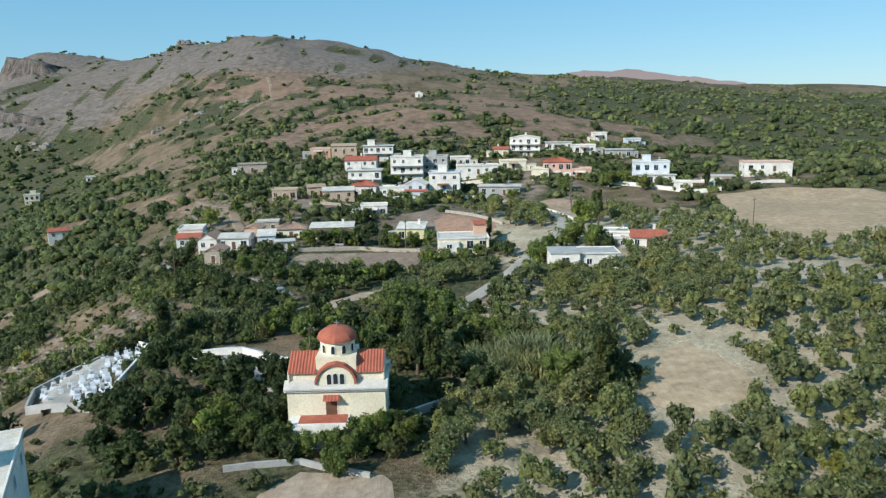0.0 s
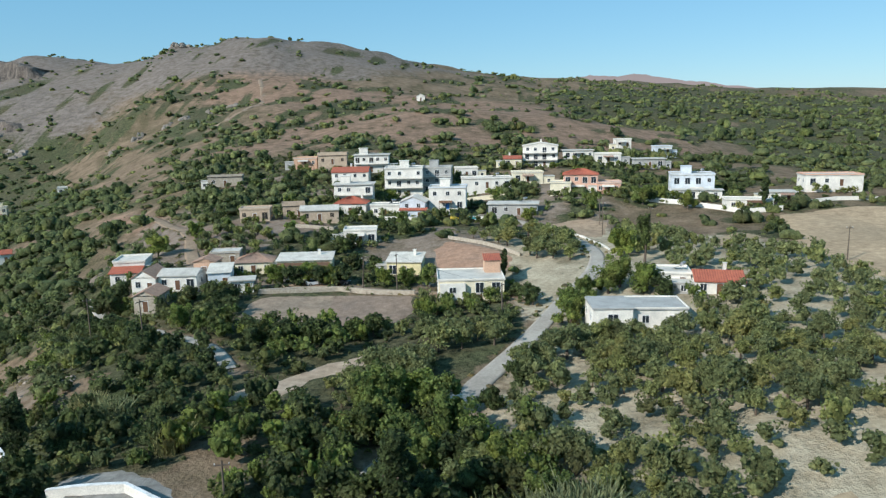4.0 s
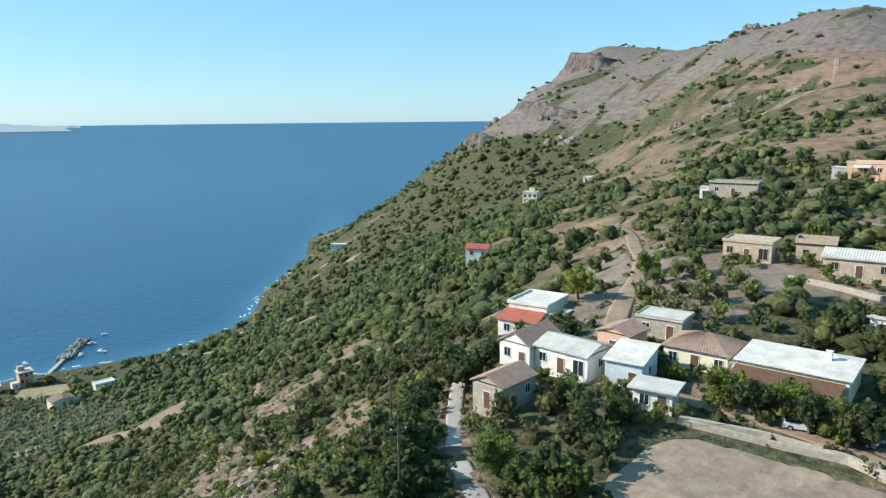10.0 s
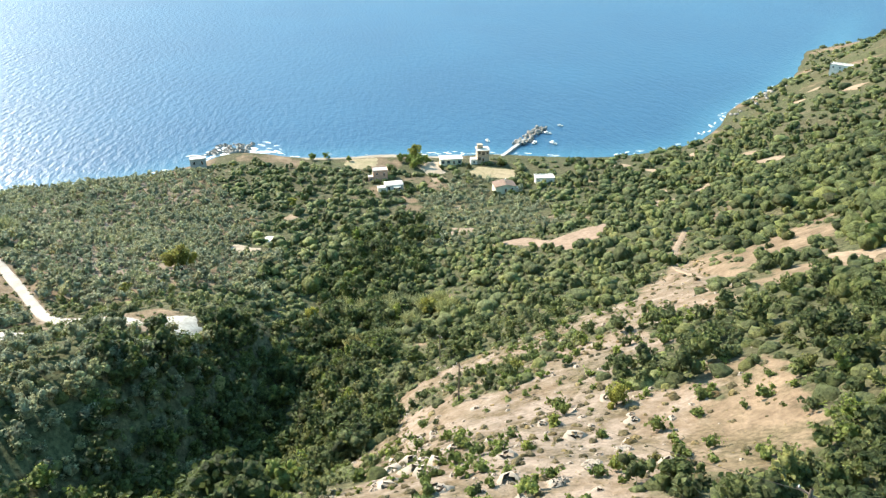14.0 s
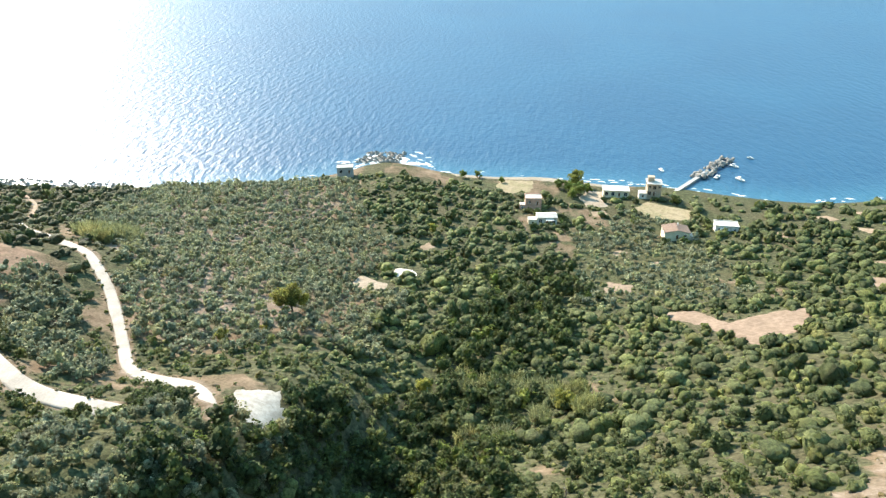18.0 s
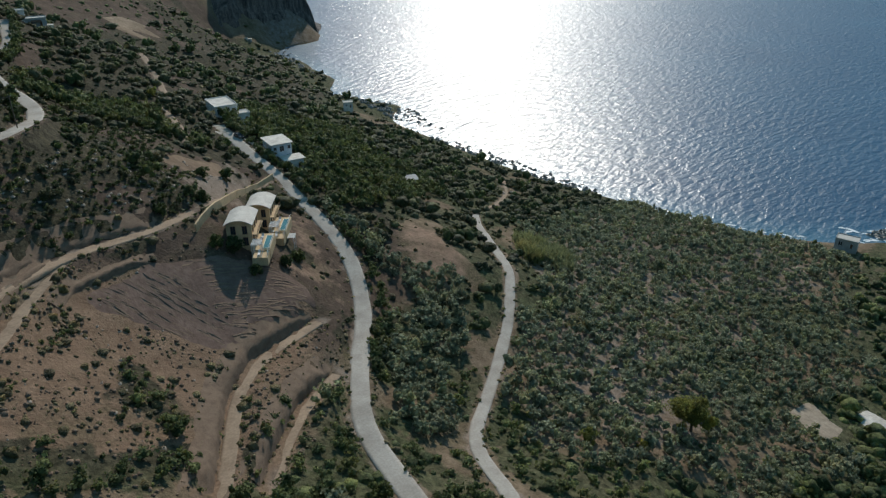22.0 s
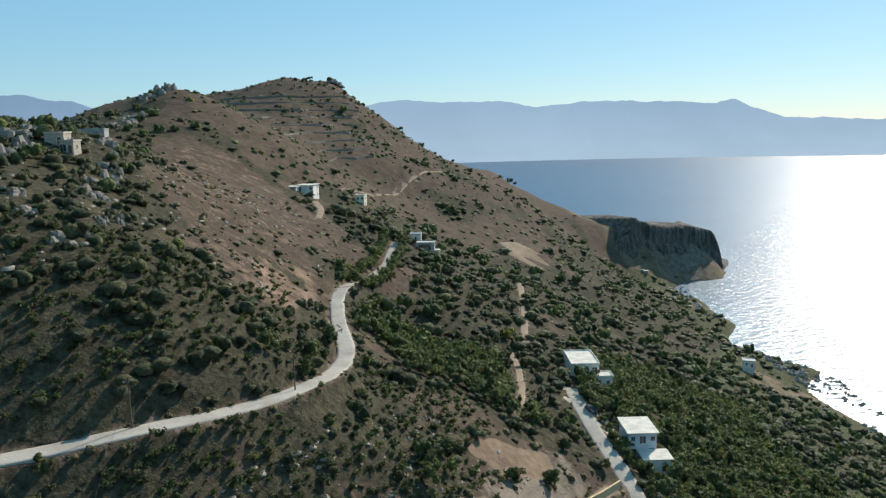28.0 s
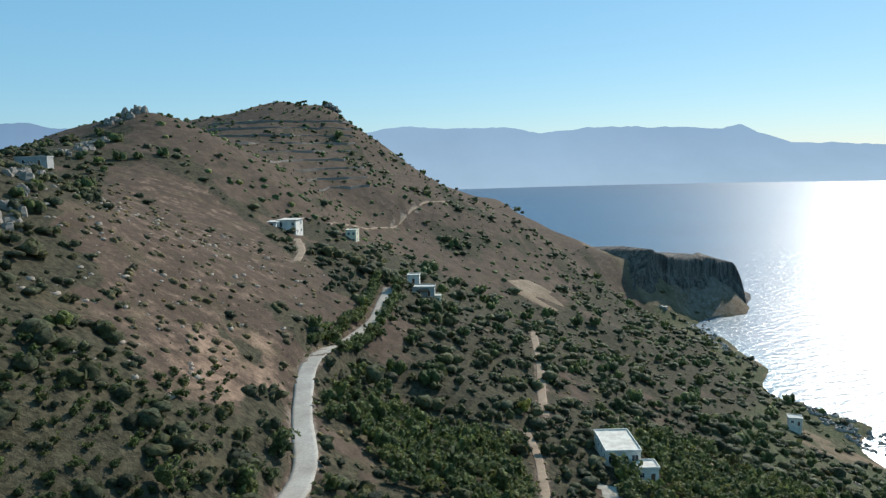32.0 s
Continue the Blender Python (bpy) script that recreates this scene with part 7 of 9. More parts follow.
for k in range(60):
    u = rng.uniform(36, 80)
    o = part("boulder", boulder(rng, rng.uniform(0.9, 2.0)), P_ROCK, pier)
    a = radians(143.5)
    v = rng.uniform(-4.0, 4.0)
    o.matrix_basis = pose(u * math.cos(a) - v * math.sin(a), u * math.sin(a) + v * math.cos(a), rng.uniform(0.2, 1.5), rng.uniform(0, 90), rng.uniform(0, 90), rng.uniform(0, 360))


def boat(x, y, turn, size):
    e = thing("boat", pose(x, y, 0, 0, 0, turn), "small white moored fishing boat", "boat", "moored boats")
    out = [(-2.4, -0.8), (1.2, -0.9), (2.6, 0.0), (1.2, 0.9), (-2.4, 0.8)]
    bm = bmesh.new()
    lo = [bm.verts.new((x * 0.85 * size, y * 0.7 * size, -0.25)) for x, y in out]
    hi = [bm.verts.new((x * size, y * size, 0.7 * size)) for x, y in out]
    bm.faces.new(lo[::-1])
    bm.faces.new(hi)
    for k in range(5):
        bm.faces.new((lo[k], lo[(k + 1) % 5], hi[(k + 1) % 5], hi[k]))
    part("hull", bm, P_WHITE, e)
    part("cabin", boxes((-1.2 * size, 0.2 * size, -0.5 * size, 0.5 * size, 0.7 * size, 1.5 * size)), P_TRIM, e)


for x, y, turn, size in ((-475, 284.5, 30, 1.3), (-497, 287, 50, 1.2), (-483.5, 268, 145, 1.1), (-478, 272.5, 140, 1.2), (-487, 243, 20, 1.0), (-513, 301, 60, 0.9)):
    boat(x, y, turn, size)
rocks = []
for poly, count, rmax in (([(-486, 62), (-505, 66), (-508, 90), (-488, 88)], 70, 2.4), ([(-430, -60), (-443, -60), (-446, -190), (-434, -190)], 70, 2.2), ([(-455, -190), (-476, -250), (-462, -300), (-445, -270)], 80, 2.6), ([(-480, -360), (-500, -440), (-540, -515), (-505, -500), (-478, -400)], 90, 3.0), ([(-515, 430), (-580, 505), (-570, 520), (-505, 440)], 60, 2.6)):
    xs, ys = [p[0] for p in poly], [p[1] for p in poly]
    for k in range(count * 3):
        x, y = rng.uniform(min(xs), max(xs)), rng.uniform(min(ys), max(ys))
        if inside(poly, np.array([x]), np.array([y]))[0]:
            v, f = blob(rng, rng.uniform(0.6, rmax), rng.uniform(0.5, rmax * 0.7), 4, 6)
            rocks.append((v + (x, y, max(ground_under(x, y), -0.6) + 0.2), f))
v, f = stack(rocks)
tagged(bulk("shore_rocks", v, f, P_ROCK), "scattered dark boulders along the waterline", "rocks", kind="stuff")

# ---- crags and loose stones ----
def jagged(rng, wide, tall, cuts=5, around=7):
    """An angular block: leaning, fluted and broken at the top."""
    v, lean = [], rng.normal(size=2) * 0.15
    shape = rng.uniform(0.7, 1.2, around)
    for k in range(cuts):
        u = k / (cuts - 1)
        r = wide / 2 * (1.05 - 0.45 * u ** 2)
        for a in range(around):
            q = 2 * math.pi * a / around
            j = shape[a] * rng.uniform(0.86, 1.12)
            v.append((r * j * math.cos(q) + lean[0] * u * tall, r * j * math.sin(q) + lean[1] * u * tall, tall * (u + (rng.uniform(-0.13, 0.13) if k else -0.3))))
    f = [(k * around + a, k * around + (a + 1) % around, (k + 1) * around + (a + 1) % around, (k + 1) * around + a) for k in range(cuts - 1) for a in range(around)]
    top = len(v)
    v.append((lean[0] * tall, lean[1] * tall, tall * 1.02))
    f += [((cuts - 1) * around + a, (cuts - 1) * around + a + 1, top, (cuts - 1) * around + (a + 2) % around) for a in range(0, around - 1, 2)]
    return np.array(v), np.array(f)


def crag(rng, x, y, wide, tall, count, material):
    e = thing("rock_outcrop", pose(x, y, ground_under(x, y)), "weathered grey limestone outcrop on the slope", "rock outcrop", "limestone outcrops")
    for k in range(count):
        a, r = rng.uniform(0, 6.283), wide * 0.5 * math.sqrt(rng.uniform())
        px, py = x + r * math.cos(a), y + r * math.sin(a)
        v, f = jagged(rng, wide * rng.uniform(0.3, 0.65), tall * rng.uniform(0.3, 0.8))
        v = v + (px - x, py - y, ground_under(px, py) - ground_under(x, y) - tall * 0.12)
        me = bpy.data.meshes.new("rock")
        me.from_pydata([tuple(p) for p in v], [], [tuple(dict.fromkeys(q)) for q in f])
        me.materials.append(material)
        o = new("rock", me)
        o.parent = e


M_CRAG = surface("limestone_crag", (0.28, 0.245, 0.21), 0.95, (0.14, 0.12, 0.10), 3.5, 0.5, 0.9, 0.15)
M_STONE = surface("pale_limestone", (0.37, 0.31, 0.25), 0.95, (0.22, 0.18, 0.14), 0.8, 0.15, 0.8, 0.05)
M_CLIFF, ct, cs = nodes_of("streaked_cliff_rock")
streak = ramp(ct, noise_node(ct, 5.0, 6.0, 0.7, (1.0, 1.0, 0.13, 0.0)), (0.045, 0.038, 0.034), (0.21, 0.17, 0.14), 0.38, 0.62)
ct.links.new(blend(ct, 1.0, streak, ramp(ct, noise_node(ct, 1.4, 4.0), (0.6,) * 3, (1.25,) * 3, 0.3, 0.7), "MULTIPLY"), cs.inputs["Base Color"])
cs.inputs["Roughness"].default_value = 0.95
bump(ct, cs, noise_node(ct, 4.0, 6.0, 0.7, (1.0, 1.0, 0.2, 0.0)), 1.0, 2.0)


def cliff(line, out, tall, seed, label, back=18.0, shift=8.0, lean=0.12):
    """A fluted rock face below an edge (x, y, z): each column leans and breaks in its own way."""
    rng = np.random.RandomState(seed)
    pts = along(line, 3.5)
    n, rows = len(pts), 13
    fade = np.clip(np.minimum(np.arange(n), n - 1 - np.arange(n)) / 7.0, 0.0, 1.0)
    low = height(pts[:, 0], pts[:, 1]) - 5.0
    pts[:, 2] = low + (np.maximum(pts[:, 2], low) - low) * fade
    d = np.gradient(pts[:, :2], axis=0)
    side = np.stack([-d[:, 1], d[:, 0]], 1) / (np.linalg.norm(d, axis=1)[:, None] + 1e-9) * out
    flute = np.repeat(rng.uniform(-4.2, 4.2, n // 2 + 1), 2)[:n] + rng.uniform(-1.1, 1.1, n)
    crest = np.repeat(rng.uniform(-3.0, 1.5, n // 3 + 1), 3)[:n] + rng.uniform(-0.8, 0.8, n)
    sheet = []
    for k in range(rows):
        u = k / (rows - 2) if k < rows - 1 else 1.0
        step = shift + u * tall * lean + 3.0 * math.floor(u * 3.0) + flute * (0.35 + 0.9 * (0.5 - abs(u - 0.5))) + rng.uniform(-0.9, 0.9, n)
        xy = pts[:, :2] + side * step[:, None]
        sheet.append(np.c_[xy, pts[:, 2] + crest * (1 - u) - u * tall * (0.3 + 0.7 * fade) + rng.uniform(-0.7, 0.7, n)])
    sheet[-1][:, 2] -= 12.0
    lip = np.c_[pts[:, :2] - side * back, pts[:, 2] - 3.0]
    ledge = np.c_[pts[:, :2] - side * back * 0.4, pts[:, 2] + crest * 0.6 + rng.uniform(-0.6, 0.6, n)]
    v = np.concatenate([lip, ledge] + sheet)
    return tagged(bulk("cliff_face", v, grid_faces(n, rows + 2), M_CLIFF), label, "cliff", "sea cliffs")


cliff([(-536, 892, 222), (-520, 876, 224), (-494, 858, 221), (-458, 842, 213), (-428, 838, 204)], -1, 52, 71, "tall fluted grey rock face at the end of the ridge", 40.0, -5.0, 0.3)
cliff([(-490, 736, 165), (-458, 692, 163), (-408, 662, 158), (-366, 642, 152), (-338, 632, 146)], -1, 34, 72, "broken grey rock face above the sea", 35.0, -6.0, 0.4)
cliff([(-490, 655, 134), (-466, 638, 134), (-440, 626, 132), (-420, 618, 129)], -1, 20, 73, "low broken rock face on the slope", 15.0, 0.0)
cliff([(-548, 790, 128), (-530, 745, 118), (-510, 700, 108)], -1, 20, 74, "rock band on the slope above the sea", 16.0, 2.0)
cliff([(-462, -520, 40), (-490, -541, 61), (-520, -548, 51), (-560, -552, 49), (-584, -555, 46), (-597, -556, 39), (-605, -553, 28), (-609, -546, 14)], -1, 60, 75, "dark sheer cliff of the flat-topped headland", 60.0, 8.0)
cliff([(-128, -590, 173), (-145, -591, 180), (-161, -590, 184), (-190, -591, 190), (-208, -593, 194.5), (-220, -593, 194), (-226, -599, 186), (-230, -612, 175)], -1, 18, 76, "rocky crown along the hilltop", 14.0, 1.0)
cliff([(-90, -326, 166), (-101, -330, 172), (-110, -334, 175), (-116, -342, 172)], -1, 9, 77, "small rocky crown on the near summit", 6.0, 1.0)
rng = np.random.RandomState(63)
for line, count, wide, tall in (
    ([(-350, 987), (-332, 990)], 4, 20, 6), ([(-500, 660), (-430, 690), (-330, 600)], 8, 14, 5), ([(-215, -590), (-226, -590)], 4, 8, 5),
    ([(-112, -345), (-104, -338), (-98, -330)], 5, 7, 5), ([(-98, -300), (-92, -250), (-98, -200)], 8, 8, 3), ([(-98, -130), (-104, -90), (-108, -62)], 10, 6, 4.0),
    ([(-115, -150), (-125, -120), (-122, -85)], 7, 6, 3), ([(-118, -60), (-128, -46), (-136, -70)], 6, 4, 2.2),
    ([(-58, 146), (-66, 138), (-78, 150), (-92, 170)], 9, 2.6, 0.9), ([(-225, 520), (-190, 540), (-150, 560)], 6, 10, 4),
):
    spots = along([(float(a), float(b)) for a, b in line], max(2.0, sum(math.dist(p, q) for p, q in zip(line[:-1], line[1:])) / count))
    for x, y in spots:
        crag(rng, x + rng.normal() * wide * 0.25, y + rng.normal() * wide * 0.25, wide * rng.uniform(0.6, 1.1), tall * rng.uniform(0.5, 1.1), 7, M_STONE if wide < 3 else M_CRAG)
stones = []
for poly, count, top in (([(-108, 133), (-168, 152), (-165, 178), (-200, 238), (-157, 221), (-105, 192), (-76, 172), (-57, 152), (-55, 138), (-72, 128), (-88, 132)], 300, 0.4), ([(-84, 140), (-118, 148), (-124, 170), (-104, 184), (-82, 168)], 40, 1.1), ([(-120, -30), (-160, -60), (-178, -130), (-190, -200), (-110, -200), (-100, -90)], 260, 0.8), ([(-120, 20), (-205, 0), (-210, 20), (-180, 60), (-120, 55)], 50, 0.3), ([(-150, -5), (-195, -10), (-228, -40), (-190, -45)], 260, 0.5), ([(-230, 60), (-270, 85), (-330, 65), (-420, 15), (-425, -30), (-320, -15), (-270, 40)], 330, 1.1), ([(-300, -60), (-400, -60), (-410, -180), (-300, -150)], 120, 1.2)):
    xs, ys = np.array(poly, float).T
    x, y = rng.uniform(xs.min(), xs.max(), count * 2), rng.uniform(ys.min(), ys.max(), count * 2)
    keep = inside(poly, x, y) & (road_gap(x, y) > 0.3)
    x, y = x[keep], y[keep]
    for a, b, c in zip(x, y, height(x, y)):
        r = top * rng.uniform(0.2, 1.0) ** 2 + 0.12
        v, f = jagged(rng, r * 2.6, r * 0.55, 4, 7)
        stones.append((v + (a, b, c - r * 0.2), f))
v, f = stack(stones)
tagged(bulk("loose_stones", v, f, M_STONE), "loose pale limestone blocks scattered over the slope", "stones", kind="stuff")


def contour_wall(z0, x0, x1, y0, y1):
    """A dry-stone terrace wall along one height."""
    line = []
    for x in np.arange(x0, x1, -7.0):
        y = np.arange(y0, y1, -2.0)
        z = height(np.full(len(y), x), y)
        hit = np.where(z > z0)[0]
        if len(hit) and hit[0] > 0:
            line.append((float(x), float(y[hit[0]])))
    if len(line) > 3:
        low_wall("terrace_wall", line, 1.0, 0.8, M_CRAG, "old dry-stone terrace wall along the hillside")


for z0 in (128, 134, 140, 146, 152, 158, 164, 170, 176):
    contour_wall(z0, -120, -236, -380, -600)


P_FOAM = surface("white_surf", (0.85, 0.87, 0.88), 0.6, (0.62, 0.70, 0.72), 1.5, 0.3, 0.5, 0.02)
rng = np.random.RandomState(77)
foam = []
shore = along([p for p in COAST if -640 < p[1] < 560], 2.2)
side = np.gradient(shore, axis=0)
side = np.stack([side[:, 1], -side[:, 0]], 1) / np.linalg.norm(side, axis=1)[:, None]
for p, s in zip(shore, side):
    rough = 3 if math.dist(p, (-492, 80)) < 26 else 1
    for k in range(rough * 2):
        if rng.uniform() < (0.02 if rough == 1 else 0.3) + 0.4 * value_noise(p[:1], p[1:], 30, 61)[0]:
            q = p + s * (rng.uniform(-2.0, 3.5) if rough == 1 else rng.uniform(-2, 22) * rng.uniform()) + rng.normal(size=2)
            a = np.linspace(0, 6.283, 9)[:-1]
            r = rng.uniform(0.5, 1.5) * (1.3 if rough > 1 else 1.0) * rng.uniform(0.6, 1.3, 8)
            t = math.atan2(-s[0], s[1]) + rng.normal() * 0.3
            u, v = r * np.cos(a) * 1.9, r * np.sin(a) * 0.6
            ring = np.c_[q[0] + u * math.cos(t) - v * math.sin(t), q[1] + u * math.sin(t) + v * math.cos(t), np.full(8, 0.10)]
            mid = np.array([[q[0], q[1], 0.24]])
            foam.append((np.concatenate([ring, mid]), np.array([(j, (j + 1) % 8, (j + 2) % 8, 8) for j in range(0, 8, 2)])))
v, f = stack(foam)
tagged(bulk("surf", v, f, P_FOAM), "white surf breaking along the waterline", "surf", kind="stuff")


# ---- cut earth banks above the terrace tracks ----
M_BANK = surface("cut_earth_bank", (0.21, 0.145, 0.10), 0.97, (0.115, 0.078, 0.055), 1.6, 0.25, 0.9, 0.12)
rng = np.random.RandomState(83)
BANKS = [(*TRACKS[key], tall, 1.0) for key, tall in (("hill_track", 1.5), ("terrace_track", 1.5), ("lower_terrace_track", 2.9), ("short_terrace_track", 2.9))]
BANKS.append((0.4, [(-155.5, 17.5), (-157.5, 15), (-160, 12.6), (-165.3, 9.9), (-172.6, 7), (-178, 6.2)], 1.7, 0.6))
for wide, line, tall, deep in BANKS:
    pts = along(line, 1.3)
    pts = pts[(pts[:, 0] > -186) | (pts[:, 1] > 20)]
    d = np.gradient(pts, axis=0)
    side = np.stack([-d[:, 1], d[:, 0]], 1) / np.linalg.norm(d, axis=1)[:, None]
    far = pts + side * 6.0
    back = pts - side * 6.0
    if raw_height(far[:, 0], far[:, 1]).mean() < raw_height(back[:, 0], back[:, 1]).mean():
        side = -side
    fade = np.clip(np.minimum(np.arange(len(pts)), len(pts) - 1 - np.arange(len(pts))) / 5.0, 0.1, 1.0)
    sheet = []
    for u, push in ((-0.3, -0.1), (0.25, 0.25), (0.6, 0.45), (0.85, 0.8), (1.0, 1.5), (0.95, 3.4), (0.2, 5.2)):
        p = pts + side * (wide / 2 + 0.2 + push * deep + rng.uniform(-0.22, 0.22, len(pts)))[:, None]
        low = height(pts[:, 0], pts[:, 1])
        sheet.append(np.c_[p, np.maximum(low, height(p[:, 0], p[:, 1]) - 0.25) * (u < 0.9) + (u >= 0.9) * low + (tall * fade * u if u < 0.9 else np.maximum(tall * fade * u, height(p[:, 0], p[:, 1]) - low + 0.12)) + rng.uniform(-0.14, 0.14, len(pts))])
    sheet[-1][:, 2] = height(sheet[-1][:, 0], sheet[-1][:, 1]) - 0.4
    tagged(bulk("earth_bank", np.concatenate(sheet), grid_faces(len(pts), len(sheet)), M_BANK), "steep cut bank of crumbling brown earth above the track", "bank", kind="structure")


# ---- raked ridges on the upper terrace ----
rng = np.random.RandomState(93)
ridges = []
terrace = FIELDS["raked_terrace"]
for a, b in zip(rng.uniform(-208, -157, 420), rng.uniform(6, 29, 420)):
    way = math.atan2(0.8, -0.6) if a > -181 else math.atan2(0.06, -1.0)
    way += rng.normal() * 0.12
    n = rng.randint(4, 12)
    u = np.linspace(0, n * 0.55, n)
    x, y = a + np.cos(way) * u + np.cumsum(rng.normal(size=n)) * 0.05, b + np.sin(way) * u + np.cumsum(rng.normal(size=n)) * 0.05
    if not inside(terrace, x, y).all() or (edge_distance(terrace, x, y, True) < 0.6).any():
        continue
    z, tall, half = height(x, y) + 0.1, rng.uniform(0.08, 0.24) * np.sin(np.linspace(0.15, 3.0, n)) * rng.uniform(0.6, 1.3, n), rng.uniform(0.12, 0.3)
    side = np.array([-math.sin(way), math.cos(way)]) * half
    rows = [np.c_[x - side[0], y - side[1], z - 0.05], np.c_[x, y, z + tall], np.c_[x + side[0], y + side[1], z - 0.05]]
    ridges.append((np.concatenate(rows), grid_faces(n, 3)))
v, f = stack(ridges)
tagged(bulk("earth_ridges", v, f, M_BANK), "low raked ridges of dark brown earth on the terrace", "earth", kind="stuff")

# ---- clods of earth on the brown terraces ----
rng = np.random.RandomState(91)
poly = [(-120, 30), (-158, 8), (-172, 3), (-206, 5), (-208, 16), (-196, 40), (-182, 56), (-160, 64), (-120, 56)]
x, y = rng.uniform(-208, -120, 2400), rng.uniform(3, 64, 2400)
keep = inside(poly, x, y) & (road_gap(x, y) > 0.2) & (value_noise(x, y, 5, 92) > 0.35) & ~in_field(x, y)
clods = []
for a, b, c in zip(x[keep], y[keep], height(x[keep], y[keep])):
    r = 0.1 + 0.3 * rng.uniform() ** 2
    v, f = lump(rng, r * 1.3, r)
    clods.append((v + (a, b, c + r * 0.2), f))
v, f = stack(clods)
tagged(bulk("earth_clods", v, f, M_BANK), "brown clods of earth scattered over the terraces", "clods", kind="stuff")

# ---- where plants grow ----
FLIGHT = [(0, 0), (1, 60), (0, 90), (-10, 118), (-25, 135), (-60, 147), (-100, 150), (-140, 137), (-160, 110), (-178, 45)]


def sow(seed, spacing, low, high, box):
    """Jittered spots whose distance from the flight line lies between low and high."""
    rng = np.random.RandomState(seed)
    gx, gy = np.meshgrid(np.arange(box[0], box[2], spacing), np.arange(box[1], box[3], spacing))
    x = gx.ravel() + rng.uniform(-0.5, 0.5, gx.size) * spacing
    y = gy.ravel() + rng.uniform(-0.5, 0.5, gx.size) * spacing
    d = edge_distance(FLIGHT, x, y)
    keep = (d >= low) & (d < high)
    return x[keep], y[keep], rng


def grows(x, y, rng, kind):
    """Keeps the spots where that kind of plant grows."""
    z = height(x, y)
    chance = (0.03 if kind == "scrub" else 0.0) + 0.92 * density(x, y)
    if kind == "tree":
        chance = chance * chance * np.where((y < 20) & (x > -185), np.where((x > -128) & (y < -62), 0.6, 0.06), 1.0)
    chance *= np.where(y > 690, 0.75 if kind == "scrub" else 0.2, 1.0)
    ok = (z > 2.2) & (road_gap(x, y) > 0.9) & ~in_field(x, y) & ~taken(x, y) & ~in_grove(x, y)
    return ok & (rng.uniform(size=len(x)) < chance)


def taken(x, y):
    hit = np.zeros(np.shape(x), bool)
    for cx, cy, r in TAKEN:
        hit |= np.hypot(x - cx, y - cy) < r
    return hit


rng = np.random.RandomState(5)
NEAR_BUSH = [crown(rng, 2.8, 1.7, 72, 0.2, 7, core=3) for _ in range(8)]
MID_BUSH = [clump(rng, 3.0, 1.5, 2, 9, 0.34) for _ in range(10)]
TUFT = [lump(rng, 1.5, 1.0) for _ in range(8)]
FAR_BUSH = [clump(rng, 3.2 if k % 2 else 4.6, 1.3, 1 + k % 2, 4, 0.5) for k in range(8)]
NEAR_TREE = [crown(rng, 5.0, 4.2, 185, 0.26, 13, 0.3, core=7) for _ in range(6)]
MID_TREE = [clump(rng, 5.0, 4.0, 3, 44, 0.44, 0.3) for _ in range(8)]
MID_OLIVE = [crown(rng, 4.4, 3.0, 70, 0.3, 9, 0.2, core=4) for _ in range(8)]
WHOLE = (-760, -700, 700, 1050)
SEA_SLOPE = [(-44, 112), (-60, 180), (-90, 212), (-105, 260), (-130, 330), (-230, 480), (-330, 600), (-480, 650), (-650, 640), (-440, 380), (-440, 270), (-215, 250), (-150, 226), (-100, 190), (-60, 150)]
for name, seed, gap_size, low, high, shapes, base in (("near_scrub", 11, 2.8, 0, 68, NEAR_BUSH, 0.95), ("middle_scrub", 12, 4.2, 68, 280, MID_BUSH, 1.3), ("far_scrub", 13, 8.4, 280, 950, FAR_BUSH, 1.6)):
    x, y, rng = sow(seed, gap_size, low, high, WHOLE)
    keep = grows(x, y, rng, "scrub")
    x, y = x[keep], y[keep]
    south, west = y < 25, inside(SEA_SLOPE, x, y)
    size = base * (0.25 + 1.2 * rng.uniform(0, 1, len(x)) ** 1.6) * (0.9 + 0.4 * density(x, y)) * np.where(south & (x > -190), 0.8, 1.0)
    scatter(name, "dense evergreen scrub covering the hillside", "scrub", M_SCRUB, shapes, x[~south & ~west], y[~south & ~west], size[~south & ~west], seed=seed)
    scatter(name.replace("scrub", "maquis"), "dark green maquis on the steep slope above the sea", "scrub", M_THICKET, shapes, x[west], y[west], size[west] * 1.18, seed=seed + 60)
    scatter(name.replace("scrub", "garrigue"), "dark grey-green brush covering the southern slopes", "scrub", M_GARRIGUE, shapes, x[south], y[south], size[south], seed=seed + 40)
x, y, rng = sow(14, 2.1, 0, 260, (-330, -340, -90, 60))
keep = (road_gap(x, y) > 0.8) & ~in_field(x, y) & ~taken(x, y) & (rng.uniform(size=len(x)) < 0.1 + 0.42 * value_noise(x, y, 14, 44)) & (bare(x, y, "any") > 0.2) & (density(x, y) < 0.8)
x, y = x[keep], y[keep]
scatter("low_brush", "low dry brownish brush on the bare slope", "brush", M_BRUSH, TUFT, x, y, 0.15 + 0.75 * rng.uniform(0, 1, len(x)) ** 2, seed=14)
x, y, rng = sow(16, 5.2, 0, 620, (-480, -700, 20, -280))
keep = (road_gap(x, y) > 0.8) & ~in_field(x, y) & ~taken(x, y) & (rng.uniform(size=len(x)) < 0.15 + 0.6 * value_noise(x, y, 30, 34)) & (height(x, y) > 6)
x, y = x[keep], y[keep]
scatter("far_brush", "low dark brush dotted over the far brown hill", "brush", M_THICKET, TUFT, x, y, 0.5 + 1.1 * rng.uniform(0, 1, len(x)) ** 2, seed=16)
